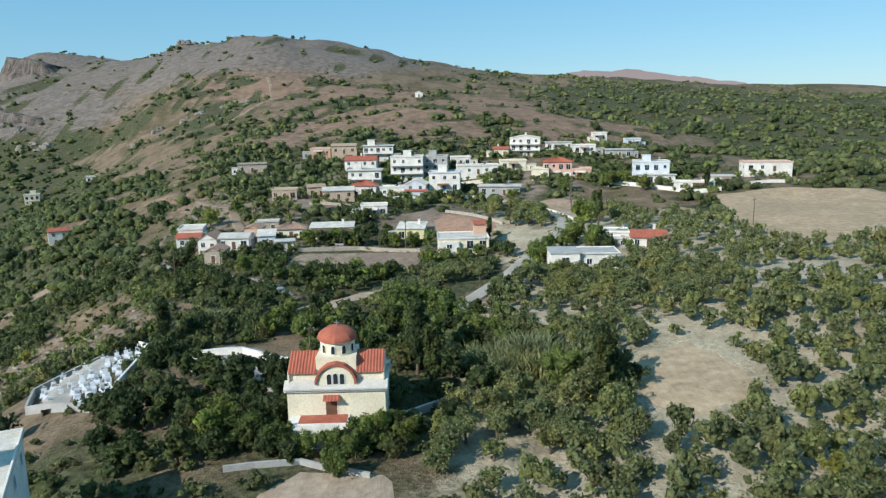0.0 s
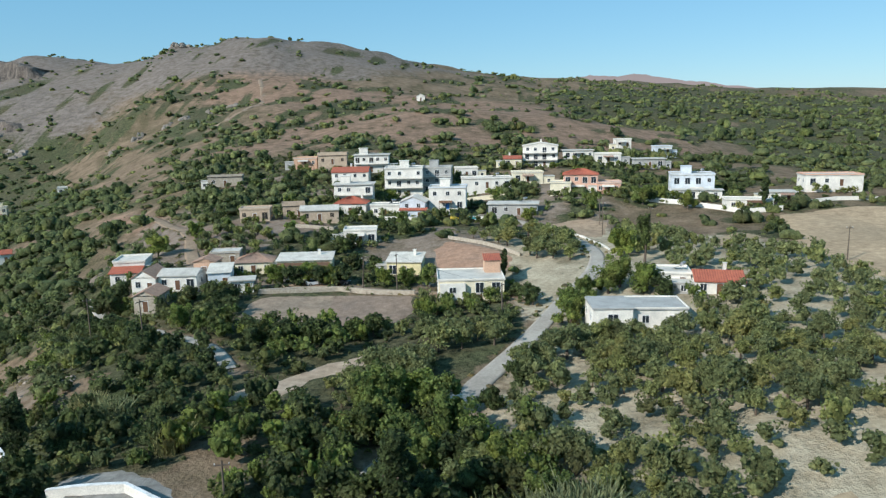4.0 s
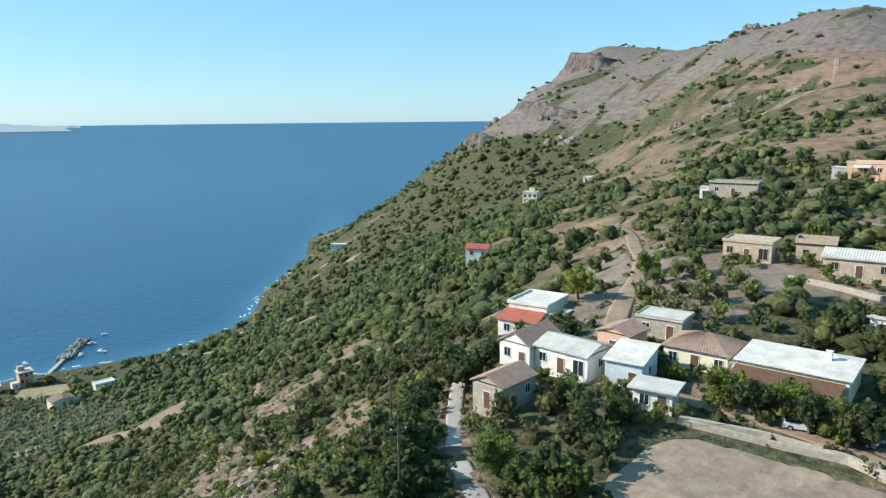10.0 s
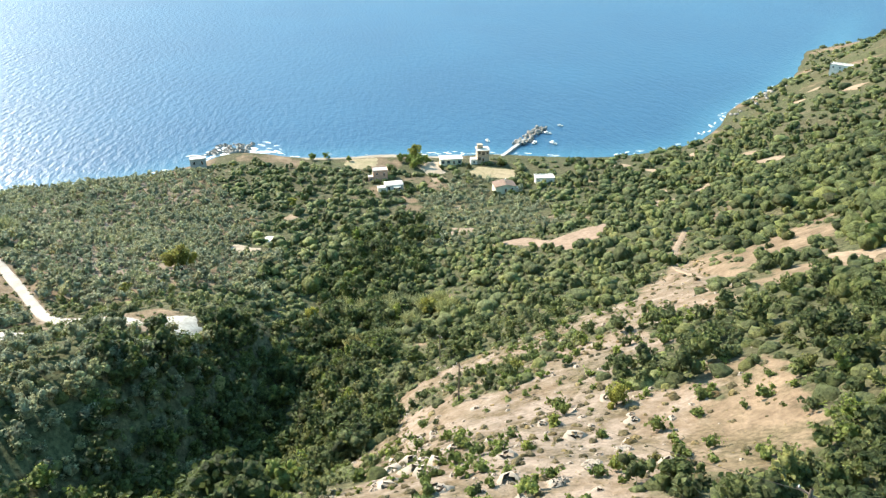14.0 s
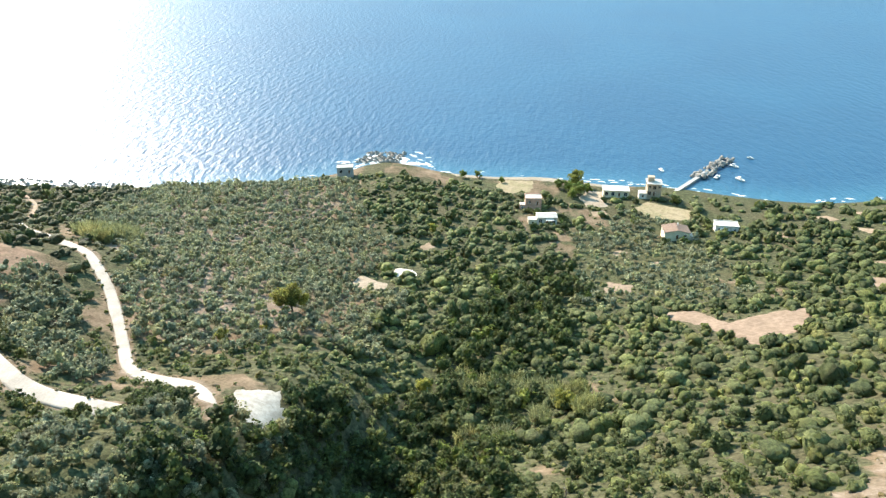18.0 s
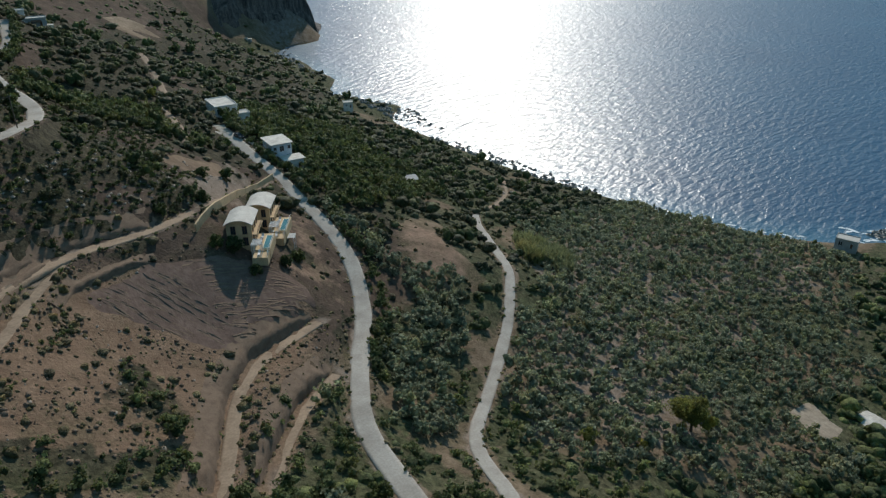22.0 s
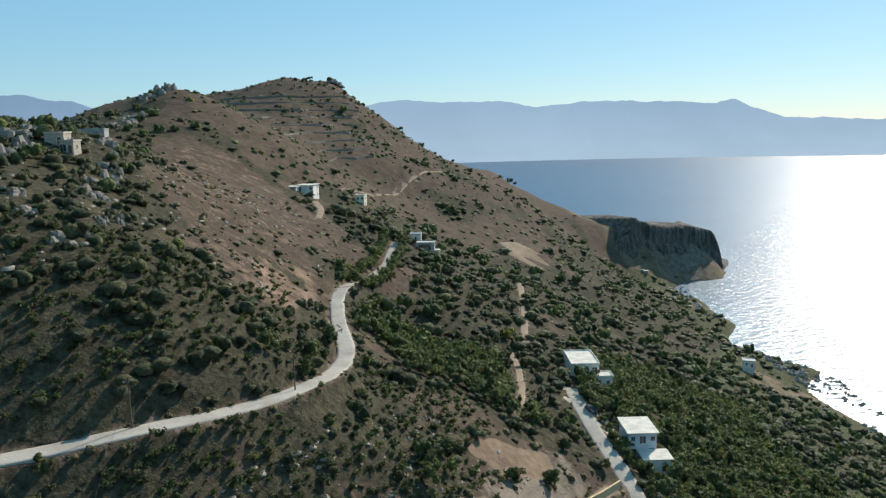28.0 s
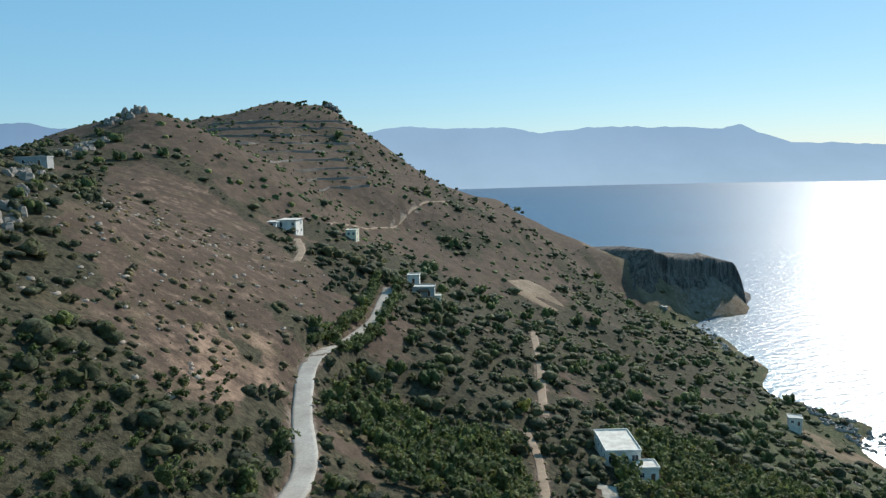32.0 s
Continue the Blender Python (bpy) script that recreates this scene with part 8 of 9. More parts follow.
x, y, rng = sow(17, 2.9, 0, 190, (-330, 60, -40, 330))
keep = (road_gap(x, y) > 0.8) & ~in_field(x, y) & ~taken(x, y) & (rng.uniform(size=len(x)) < 0.75 * density(x, y)) & (height(x, y) > 3)
x, y = x[keep], y[keep]
scatter("undergrowth", "low green undergrowth filling the gaps between the bushes", "scrub", M_SCRUB, TUFT, x, y, 0.4 + 0.8 * rng.uniform(0, 1, len(x)) ** 1.5, seed=17)
x, y, rng = sow(18, 1.5, 0, 120, (-205, 120, -50, 245))
keep = inside_soft(BARE["spur_slope"][2], x, y) & (road_gap(x, y) > 0.8) & ~taken(x, y) & (rng.uniform(size=len(x)) < 0.1 + 0.75 * value_noise(x, y, 9, 50))
x, y = x[keep], y[keep]
scatter("spur_brush", "low dry brush and grass on the sandy spur", "brush", M_DRY, TUFT, x, y, 0.12 + 0.42 * rng.uniform(0, 1, len(x)) ** 2, seed=18)
for name, seed, gap_size, low, high, shapes, base in (("near_thicket", 21, 6.8, 0, 95, NEAR_TREE, 0.85), ("middle_thicket", 22, 8.8, 95, 330, MID_TREE, 0.9), ("far_thicket", 23, 20.0, 330, 950, MID_TREE, 1.25)):
    x, y, rng = sow(seed, gap_size, low, high, WHOLE)
    keep = grows(x, y, rng, "tree") & (value_noise(x, y, 40, 43) > 0.4)
    x, y = x[keep], y[keep]
    scatter(name, "dark green carob and oak trees growing close together", "trees", M_THICKET, shapes, x, y, base * rng.uniform(0.45, 1.3, len(x)) * np.where(inside_soft(GORGE, x, y), 1.4, 1.0), seed=seed)
x, y, rng = sow(24, 4.9, 0, 400, (-340, 40, -50, 200))
keep = inside_soft(GORGE, x, y) & (road_gap(x, y) > 2.5) & ~in_field(x, y) & ~taken(x, y)
x, y = x[keep], y[keep]
leafy = rng.uniform(size=len(x)) < np.where(inside(GORGE_WALL, x, y), 0.0, np.where(x < -150, 0.25, 0.3))
scatter("gorge_trees", "tall dark trees filling the shaded gorge", "trees", M_DARK, NEAR_TREE, x[~leafy], y[~leafy], rng.uniform(0.7, 1.75, (~leafy).sum()), seed=24)
u, v, rng = sow(33, 2.8, 0, 200, (-220, 85, -120, 130))
keep = inside(GORGE_WALL, u, v) & (road_gap(u, v) > 2.0) & ~in_field(u, v) & ~taken(u, v)
u, v = u[keep], v[keep]
scatter("gorge_bank_bushes", "dark bushes clinging to the steep bank of the gorge", "shrubs", M_THICKET, NEAR_TREE, u, v, rng.uniform(0.4, 0.8, len(u)), sink=0.3, seed=33)
scatter("gorge_saplings", "bright green leafy trees along the gorge", "trees", M_BRIGHT, NEAR_TREE, x[leafy], y[leafy], rng.uniform(0.6, 1.3, leafy.sum()), seed=25)
x, y, rng = sow(26, 5.0, 0, 260, (-110, 196, 130, 345))
keep = grows(x, y, rng, "tree") & (rng.uniform(size=len(x)) < 0.8)
x, y = x[keep], y[keep]
scatter("village_trees", "garden trees and shrubs between the village houses", "trees", M_DARK, NEAR_TREE, x, y, rng.uniform(0.35, 0.95, len(x)), seed=26)
rng = np.random.RandomState(64)
plots = []
for hx, hy, turn, w, d in GARDENS:
    for k in range(int(w * 1.1)):
        side = rng.uniform()
        u, v = (rng.uniform(-0.6, 0.6) * w, -d / 2 - rng.uniform(1.6, 4.0)) if side < 0.75 else (rng.choice((-1, 1)) * (w / 2 + rng.uniform(1.5, 3.2)), rng.uniform(-0.5, 0.5) * d)
        c, q = math.cos(radians(turn)), math.sin(radians(turn))
        plots.append((hx + u * c - v * q, hy + u * q + v * c))
x, y = np.array(plots).T
inner = np.zeros(len(x), bool)
for hx, hy, turn, w, d in GARDENS:
    c, q = math.cos(radians(turn)), math.sin(radians(turn))
    u, v = (x - hx) * c + (y - hy) * q, -(x - hx) * q + (y - hy) * c
    inner |= (np.abs(u) < w / 2 + 0.9) & (np.abs(v) < d / 2 + 0.9)
keep = ~inner & (road_gap(x, y) > 0.8) & ~in_field(x, y)
x, y = x[keep], y[keep]
half = rng.uniform(size=len(x)) < 0.5
scatter("garden_shrubs", "fresh green shrubs and vines at the foot of the houses", "shrubs", M_BRIGHT, NEAR_TREE, x[half], y[half], rng.uniform(0.25, 0.62, half.sum()), seed=64)
scatter("garden_bushes", "grey-green garden bushes between the houses", "shrubs", M_OLIVE, NEAR_TREE, x[~half], y[~half], rng.uniform(0.25, 0.7, (~half).sum()), seed=65)
verge = []
for wide, line in (*ROADS.values(), *TRACKS.values()):
    pts = along(line, 0.8)
    d = np.gradient(pts, axis=0)
    d = np.stack([-d[:, 1], d[:, 0]], 1) / (np.linalg.norm(d, axis=1)[:, None] + 1e-9)
    verge.append(pts + d * (rng.choice((-1, 1), len(pts)) * (wide / 2 + rng.uniform(-0.1, 1.5, len(pts))))[:, None])
x, y = np.concatenate(verge).T
keep = (rng.uniform(size=len(x)) < 0.25 + 0.7 * value_noise(x, y, 6, 66)) & (road_gap(x, y) > -0.15) & (edge_distance(FLIGHT, x, y) < 190) & ~taken(x, y)
x, y = x[keep], y[keep]
half = rng.uniform(size=len(x)) < 0.6
scatter("verge_grass", "dry grass tufts along the edges of the roads", "grass", M_DRY, TUFT, x[half], y[half], rng.uniform(0.15, 0.6, half.sum()), seed=66)
scatter("verge_shrubs", "small green shrubs along the edges of the roads", "shrubs", M_SCRUB, NEAR_BUSH, x[~half], y[~half], rng.uniform(0.2, 0.7, (~half).sum()), seed=67)
rng = np.random.RandomState(68)
edge = along(ROADS["coast_road"][1], 2.3)
d = np.gradient(edge, axis=0)
edge = edge + np.stack([d[:, 1], -d[:, 0]], 1) / np.linalg.norm(d, axis=1)[:, None] * rng.uniform(3.3, 6.5, len(edge))[:, None]
edge = edge[(edge[:, 1] < 45) & ~taken(edge[:, 0], edge[:, 1])]
scatter("roadside_trees", "dark bushy trees crowding the edge of the coast road", "trees", M_THICKET, NEAR_TREE, edge[:, 0], edge[:, 1], rng.uniform(0.5, 0.95, len(edge)), seed=68)
edge = along([p for p in ROADS["upper_road"][1] if p[1] < -125], 2.6)
d = np.gradient(edge, axis=0)
d = np.stack([d[:, 1], -d[:, 0]], 1) / np.linalg.norm(d, axis=1)[:, None]
edge = np.concatenate([edge + d * rng.uniform(3.0, 5.0, len(edge))[:, None], edge - d * rng.uniform(3.0, 4.6, len(edge))[:, None], [(-174, -58), (-175.5, -66), (-176, -72), (-185, -90), (-184, -97), (-183, -60)]])
scatter("lane_trees", "dark trees standing close to the upper road", "trees", M_THICKET, NEAR_TREE, edge[:, 0], edge[:, 1], rng.uniform(0.7, 1.15, len(edge)), seed=69)
rows = []
for line, wide in (([(-127, 34), (-136, 28), (-143, 21.5), (-150, 14), (-156, 9)], 2.2), ([(-132, 43), (-140, 37), (-147, 30.5), (-153, 22.5), (-157, 17)], 1.8), ([(-177, 31), (-173, 38), (-172, 47), (-170, 55)], 3.0), ([(-150, 44), (-158, 40), (-166, 38)], 5.0), ([(-124, 38), (-131, 33.5)], 2.0)):
    pts = along(line, 0.35)
    rows.append(pts + rng.normal(size=pts.shape) * wide * 0.5)
x, y = np.concatenate(rows).T
keep = (road_gap(x, y) > 0.1) & ~in_field(x, y) & (value_noise(x, y, 3.5, 70) > 0.4)
x, y = x[keep], y[keep]
half = rng.uniform(size=len(x)) < 0.6
scatter("bank_grass", "yellowish dry grass along the terrace banks", "grass", M_DRY, TUFT, x[half], y[half], rng.uniform(0.3, 0.85, half.sum()), seed=71)
scatter("bank_shrubs", "small olive-green shrubs along the terrace banks", "shrubs", M_SCRUB, NEAR_BUSH, x[~half], y[~half], rng.uniform(0.25, 0.7, (~half).sum()), seed=72)
HOLLOW = [[(-48, 112), (-48, 136), (-50, 152), (-58, 170), (-46, 158), (-34, 142), (-34, 120), (-22, 108), (-42, 109)], [(-46, 82), (-38, 81), (-30, 78), (-21, 78), (-20.5, 100), (-38, 104), (-48, 92)], [(-18, 104), (14, 96), (14, 120), (-2, 122), (-12, 128), (-30, 128), (-34, 112)], [(-12, 172), (-38, 172), (-41, 159), (-27, 145), (-11, 152)], [(-84, 197), (-66, 180), (-60, 184), (-66, 192)], [(-36, 136), (-32, 134), (-38, 156), (-42, 158)]]
x, y, rng = sow(27, 3.4, 0, 200, (-90, 55, 20, 200))
keep = np.any([inside(outline, x, y) for outline in HOLLOW], axis=0) & (road_gap(x, y) > 1.2) & ~in_field(x, y) & ~taken(x, y) & (rng.uniform(size=len(x)) < 0.85)
x, y = x[keep], y[keep]
green = (inside(HOLLOW[2], x, y) | inside(HOLLOW[3], x, y)) & (rng.uniform(size=len(x)) < 0.75)
scatter("hollow_trees", "dense dark trees filling the hollow by the church", "trees", M_DARK, NEAR_TREE, x[~green], y[~green], rng.uniform(0.45, 1.1, (~green).sum()), seed=27)
scatter("orchard_trees", "leafy green fruit trees beside the church lane", "trees", M_BRIGHT, NEAR_TREE, x[green], y[green], rng.uniform(0.5, 1.0, green.sum()), seed=34)
x, y, rng = sow(15, 1.25, 0, 200, (-212, -2, -116, 66))
keep = (road_gap(x, y) > 0.1) & ~taken(x, y) & (rng.uniform(size=len(x)) < (0.9 * np.clip(value_noise(x, y, 7, 45) * 2.2 - 0.9, 0, 1) + 0.5 * (road_gap(x, y) < 2.5)) * np.where(in_field(x, y), 0.2, 1.0))
x, y = x[keep], y[keep]
scatter("dry_tufts", "dry yellow-brown grass tufts on the terraces", "grass", M_DRY, TUFT, x, y, rng.uniform(0.1, 0.36, len(x)), seed=15)
x, y, rng = sow(30, 2.5, 0, 200, (-175, 115, -40, 225))
keep = inside_soft([(-52, 132), (-56, 152), (-66, 168), (-88, 180), (-112, 192), (-150, 216), (-168, 200), (-160, 176), (-150, 158), (-108, 136), (-80, 126)], x, y) & (road_gap(x, y) > 1.0) & ~taken(x, y) & (rng.uniform(size=len(x)) < 0.08 + 0.5 * value_noise(x, y, 12, 48))
x, y = x[keep], y[keep]
scatter("spur_shrubs", "light green shrubs on the sandy spur below the village", "shrubs", M_BRIGHT, NEAR_BUSH, x, y, 0.35 + 0.9 * rng.uniform(0, 1, len(x)) ** 1.3, seed=30)
x, y, rng = sow(31, 2.6, 0, 200, (-120, 115, -40, 195))
belt = inside_soft([(-98, 190), (-74, 184), (-62, 174), (-46, 152), (-51, 146), (-60, 152), (-70, 163), (-90, 182)], x, y) & (rng.uniform(size=len(x)) < 0.75)
belt |= inside([(-52, 136), (-58, 124), (-72, 119), (-88, 126), (-76, 133), (-60, 138)], x, y) & (rng.uniform(size=len(x)) < 0.65)
keep = belt & (road_gap(x, y) > 1.4) & ~taken(x, y)
x, y = x[keep], y[keep]
half = rng.uniform(size=len(x)) < 0.5
scatter("lane_shrubs", "tall grey-green shrubs crowding the lane below the village", "shrubs", M_OLIVE, NEAR_TREE, x[half], y[half], rng.uniform(0.35, 0.8, half.sum()), seed=31)
scatter("lane_bushes", "tall fresh green bushes crowding the lane below the village", "shrubs", M_BRIGHT, NEAR_TREE, x[~half], y[~half], rng.uniform(0.3, 0.75, (~half).sum()), seed=32)
SLOPE = [(-95, 205), (-105, 260), (-160, 330), (-260, 470), (-400, 430), (-400, 330), (-215, 250), (-150, 226)]
x, y, rng = sow(28, 6.6, 0, 420, (-410, 200, -90, 480))
keep = inside(SLOPE, x, y) & (road_gap(x, y) > 1.5) & ~in_field(x, y) & ~taken(x, y) & (rng.uniform(size=len(x)) < 0.3 + 0.6 * value_noise(x, y, 30, 46))
x, y = x[keep], y[keep]
scatter("slope_trees", "dark evergreen trees on the slope above the sea", "trees", M_THICKET, MID_TREE, x, y, rng.uniform(0.4, 1.0, len(x)), seed=28)
BRUSHY = [[(-98, -6), (-138, -16), (-162, -30), (-174, -56), (-176, -90), (-150, -70), (-120, -50), (-98, -40)], [(-140, -4), (-168, -22), (-183, -50), (-184, -66), (-206, -60), (-208, -28), (-185, -8), (-160, 2)]]
x, y, rng = sow(29, 2.1, 0, 200, (-212, -100, -90, 10))
keep = (inside_soft(BRUSHY[0], x, y) | inside_soft(BRUSHY[1], x, y)) & (road_gap(x, y) > 0.6) & ~in_field(x, y) & ~taken(x, y) & (rng.uniform(size=len(x)) < 0.6 + 0.5 * value_noise(x, y, 11, 47))
x, y = x[keep], y[keep]
scatter("slope_brush", "dense dark low brush on the rocky slope beside the road", "scrub", M_DARK, NEAR_BUSH, x, y, rng.uniform(0.35, 1.0, len(x)), seed=29)

# ---- single trees ----
SINGLE = {
    "dark": [(-12.3, 73.6, 3), (-10, 74.5, 3.2), (-7.6, 75.6, 3.4), (-5, 77.5, 3.6), (-17.5, 72.6, 3), (-20, 74.5, 3.6), (-30, 74, 5), (-36, 76, 5.5), (-26, 74.5, 5), (-41, 79, 5), (-194, 6.5, 5), (-191.5, 4, 4), (-212.5, 3.5, 4.5), (-215, 1, 3), (-199.8, -17.9, 5), (-217.5, -40, 4.5), (-208, -33.6, 4), (-68.5, 184.5, 7.5), (-63.5, 168.5, 5.5), (-59.8, 165, 6), (-56.5, 161, 6), (-53.2, 157, 5.5), (-50, 153.5, 5), (-67.5, 173.5, 5), (-72, 180, 5), (-19.5, 75.5, 4), (-8.5, 76, 3.5), (-6.2, 78.5, 4), (-17.5, 73.5, 3), (-9.5, 73.5, 3), (-22.5, 76.5, 5), (-6.5, 74.5, 3), (-185.5, 82, 4), (-182.5, 82.5, 4), (-188, 81, 3.5), (-183.5, 86, 4.5), (-5, 112, 5), (-1, 118, 4), (6, 126, 4), (10, 133, 4), (13, 139, 4), (-10, 106, 5), (-184, 84, 5), (-187.5, 85, 4.5), (-181.5, 80.5, 4.5), (-190, 88, 4), (-180.5, 74, 4), (-186, 90, 5), (-206, 8, 4), (-186, -9, 4.5), (-196, 12, 3.5), (-44.5, 106.9, 7), (-41.1, 84.9, 7), (-30.8, 80.5, 6), (-28.8, 93.8, 6), (-25.3, 89, 5), (-15.7, 114.2, 6), (-11.8, 112.5, 5), (-2.3, 100.4, 7), (3.7, 103.7, 6), (1, 95.2, 6), (24.4, 87.9, 4), (-22.5, 80.2, 4), (-29.8, 154.6, 5), (-25.9, 153.6, 5.5), (-21.6, 153.7, 5.5), (-18.1, 154.6, 5), (-14.8, 156.3, 5.5), (-11.9, 157.9, 5), (36.5, 169.1, 6), (38.1, 164, 5), (13.6, 175, 4), (15.3, 171.4, 4), (16, 167.5, 4), (-43.4, 174.7, 5), (-42.3, 179.7, 4), (-32, 190.3, 5.6), (-26.7, 190.7, 5.6), (-22, 192.0, 5.6), (-20.7, 203, 5), (-15.9, 201, 5), (-50.5, 180, 4), (-38, 90, 6), (-34, 86, 6), (-24, 96, 5), (-33, 97, 5), (-5, 106, 6), (2, 110, 6), (7, 104, 5), (-9, 118, 6), (-1, 120, 6), (10, 98, 5), (5, 89, 5), (-3.5, 79.5, 3), (-5.5, 72.8, 3), (1, 81, 4), (-20.5, 84, 4), (-21, 90, 4), (-385, 240, 5), (-392, 236, 5), (-371, 236, 4), (-372, 222, 5), (-401, 179, 5), (-405, 168, 5), (-430, 219, 4), (-428, 238, 6), (-420, 174, 5), (-381, 262, 5), (-397, 246, 5), (-386, 218, 5), (-388, 180, 5), (-387, 166, 5), (-430, 203, 4)],
    "bright": [(-440, 191, 8), (-435, 187, 7), (-445, 196, 6), (20.7, 155.2, 6), (29.7, 168.4, 6.5), (35.7, 166.8, 6.5), (37.8, 192.8, 7), (0.5, 170.8, 3.6), (4.5, 171.2, 3.4), (8.5, 171.5, 3.6), (-446, 186, 7), (-449, 181, 6), (-463, 128, 5), (-466, 136, 5), (-456, 150, 4), (-400, 214, 5), (-4, 128, 6), (-1, 124, 7), (1, 117, 7), (3, 112, 6), (-5, 115, 6), (6, 107, 6), (-3, 109, 6), (9, 101, 5), (-9, 121, 6), (-53, 158, 4), (-70, 214, 6), (-58, 232, 5), (-40, 226, 5), (-12, 238, 5), (24, 246, 5), (44, 254, 6), (60, 258, 7), (66, 262, 6), (71, 250, 6), (-22, 305, 5), (12, 300, 5), (48, 300, 6), (-48, 262, 6), (-18, 283, 5), (17, 276, 5), (-26.5, 77, 7), (-15.6, 74.2, 3.6), (-12.4, 74.2, 3.6), (-18.6, 75.2, 4), (-9.6, 75.6, 4.4), (-7.6, 76.4, 4.4), (-10, 73.4, 3.6), (-23, 77, 5), (-30, 83, 5), (-7.2, 123.4, 8), (15.1, 89.7, 6), (-4.6, 76, 4), (-11.8, 69.5, 4), (-4.1, 169.6, 4), (-3.2, 165.3, 4), (21.9, 158.5, 6), (25.2, 166.6, 5), (32.3, 170.6, 6.5), (38.2, 193.9, 6), (-46.3, 163.3, 5), (-42.5, 162, 4), (0.5, 168, 3.5), (5.2, 166, 3.5), (-36, 191.4, 5.6), (-29.3, 192.0, 5.6), (-24.5, 191.2, 4.9), (-13, 191.0, 4.9), (-8, 189.5, 4.9), (-3.6, 188.5, 4.9), (-66.8, 231.4, 5)],
    "garden": [(-68.7, 233.7, 3.2), (-62.0, 225.5, 3.8), (-60.0, 228.9, 4.4), (-57.3, 229.9, 3.2), (-53.2, 225.7, 3.8), (-60.7, 218.1, 4.4), (-56.9, 217.4, 3.2), (-54.7, 219.8, 3.8), (-50.4, 217.5, 4.4), (-48.5, 220.5, 3.2), (-55.6, 210.9, 3.8), (-52.4, 211.7, 4.4), (-48.9, 211.6, 3.2), (-46.1, 213.0, 3.8), (-49.2, 227.9, 4.4), (-53.2, 233.7, 3.2), (-45.9, 225.5, 3.8), (-82.5, 239.8, 4.4), (-85.3, 238.5, 3.2), (-85.2, 248.2, 3.8), (-102.3, 258.4, 4.4)],
    "gold": [(38.1, 64.4, 3), (-240.1, -137.6, 5), (-261, 88.6, 12), (-375.3, 119.7, 5), (-243, 86.3, 3), (-233.1, 78.3, 4), (-107.2, 175, 3.5), (-132.4, 168.4, 3), (-172.7, 123.1, 4), (-456, 190.0, 9.8), (-236, 131, 5), (-228, 168, 6)],
    "tall": [(20.4, 87.6, 8), (40.5, 184, 8), (-3.9, 97.2, 9), (12.4, 186.6, 5), (-1.7, 88.4, 8), (19.3, 84.2, 7), (90.2, 243, 7), (-47, 116, 8)],
}
KIND = {
    "dark": (M_DARK, "dark_tree", "broad dark green evergreen tree", "tree", "evergreen trees by the houses", 0.85, 420, 0.3),
    "bright": (M_BRIGHT, "garden_tree", "leafy bright green garden tree", "tree", "garden trees", 0.95, 420, 0.3),
    "garden": (M_OLIVE, "young_olive_tree", "grey-green olive tree on the village terrace", "olive tree", "olives on the village terrace", 0.85, 420, 0.28),
    "gold": (M_GOLD, "yellow_tree", "round yellow-green tree standing out in the scrub", "tree", "yellow-green trees", 0.9, 460, 0.3),
    "tall": (M_DARK, "tall_tree", "tall narrow dark green tree", "tree", "tall narrow trees", 1.5, 460, 0.28),
}
rng = np.random.RandomState(31)
for kind, (material, name, label, category, group, lift, count, leaf) in KIND.items():
    models = []
    for k, (x, y, size) in enumerate(SINGLE[kind]):
        z = ground_under(x, y)
        wide = size * (0.5 if kind == "tall" else 1.0)
        if k < 4:
            e = thing(name, pose(x, y, z), label, category, group)
            tv, tf = trunk_mesh(rng, size * lift * 0.6, 0.05 * size ** 0.8, wide * 0.25)
            t = bulk("trunk", tv, tf, M_BARK)
            t.parent = e
            cv, cf = crown(rng, wide, size * lift, int(count * 3 * size / 5), leaf * (0.46 + 0.025 * size), 18, 0.0, core=11, low=0.14)
            c = bulk("crown", cv, cf, material)
            c.parent = e
            models.append((e, size))
        else:
            e, was = models[rng.randint(len(models))]
            o = copy_thing(e, pose(x, y, z, 0, 0, rng.uniform(0, 360)) @ Matrix.Scale(size / was, 4))
        TAKEN.append((x, y, wide * 0.38))


def reeds(rng, wide, tall, count):
    a, r = rng.uniform(0, 6.283, count), wide / 2 * np.sqrt(rng.uniform(0, 1, count))
    x, y, lean = r * np.cos(a), r * np.sin(a), rng.normal(size=(count, 2)) * 0.22
    h, t = tall * rng.uniform(0.6, 1.1, count), rng.uniform(0, 3.14, count)
    wx, wy = np.cos(t) * 0.11, np.sin(t) * 0.11
    lo = np.stack([x, y, 0 * x - 0.2], 1)
    mid = np.stack([x + lean[:, 0] * h * 0.4, y + lean[:, 1] * h * 0.4, h * 0.6], 1)
    top = np.stack([x + lean[:, 0] * h * 1.2, y + lean[:, 1] * h * 1.2, h * 0.98], 1)
    side = np.stack([wx, wy, 0 * wx], 1)
    v = np.stack([lo - side, mid - side * 1.5, top, mid + side * 1.5], 1)
    return v.reshape(-1, 3), np.arange(count * 4).reshape(-1, 4)


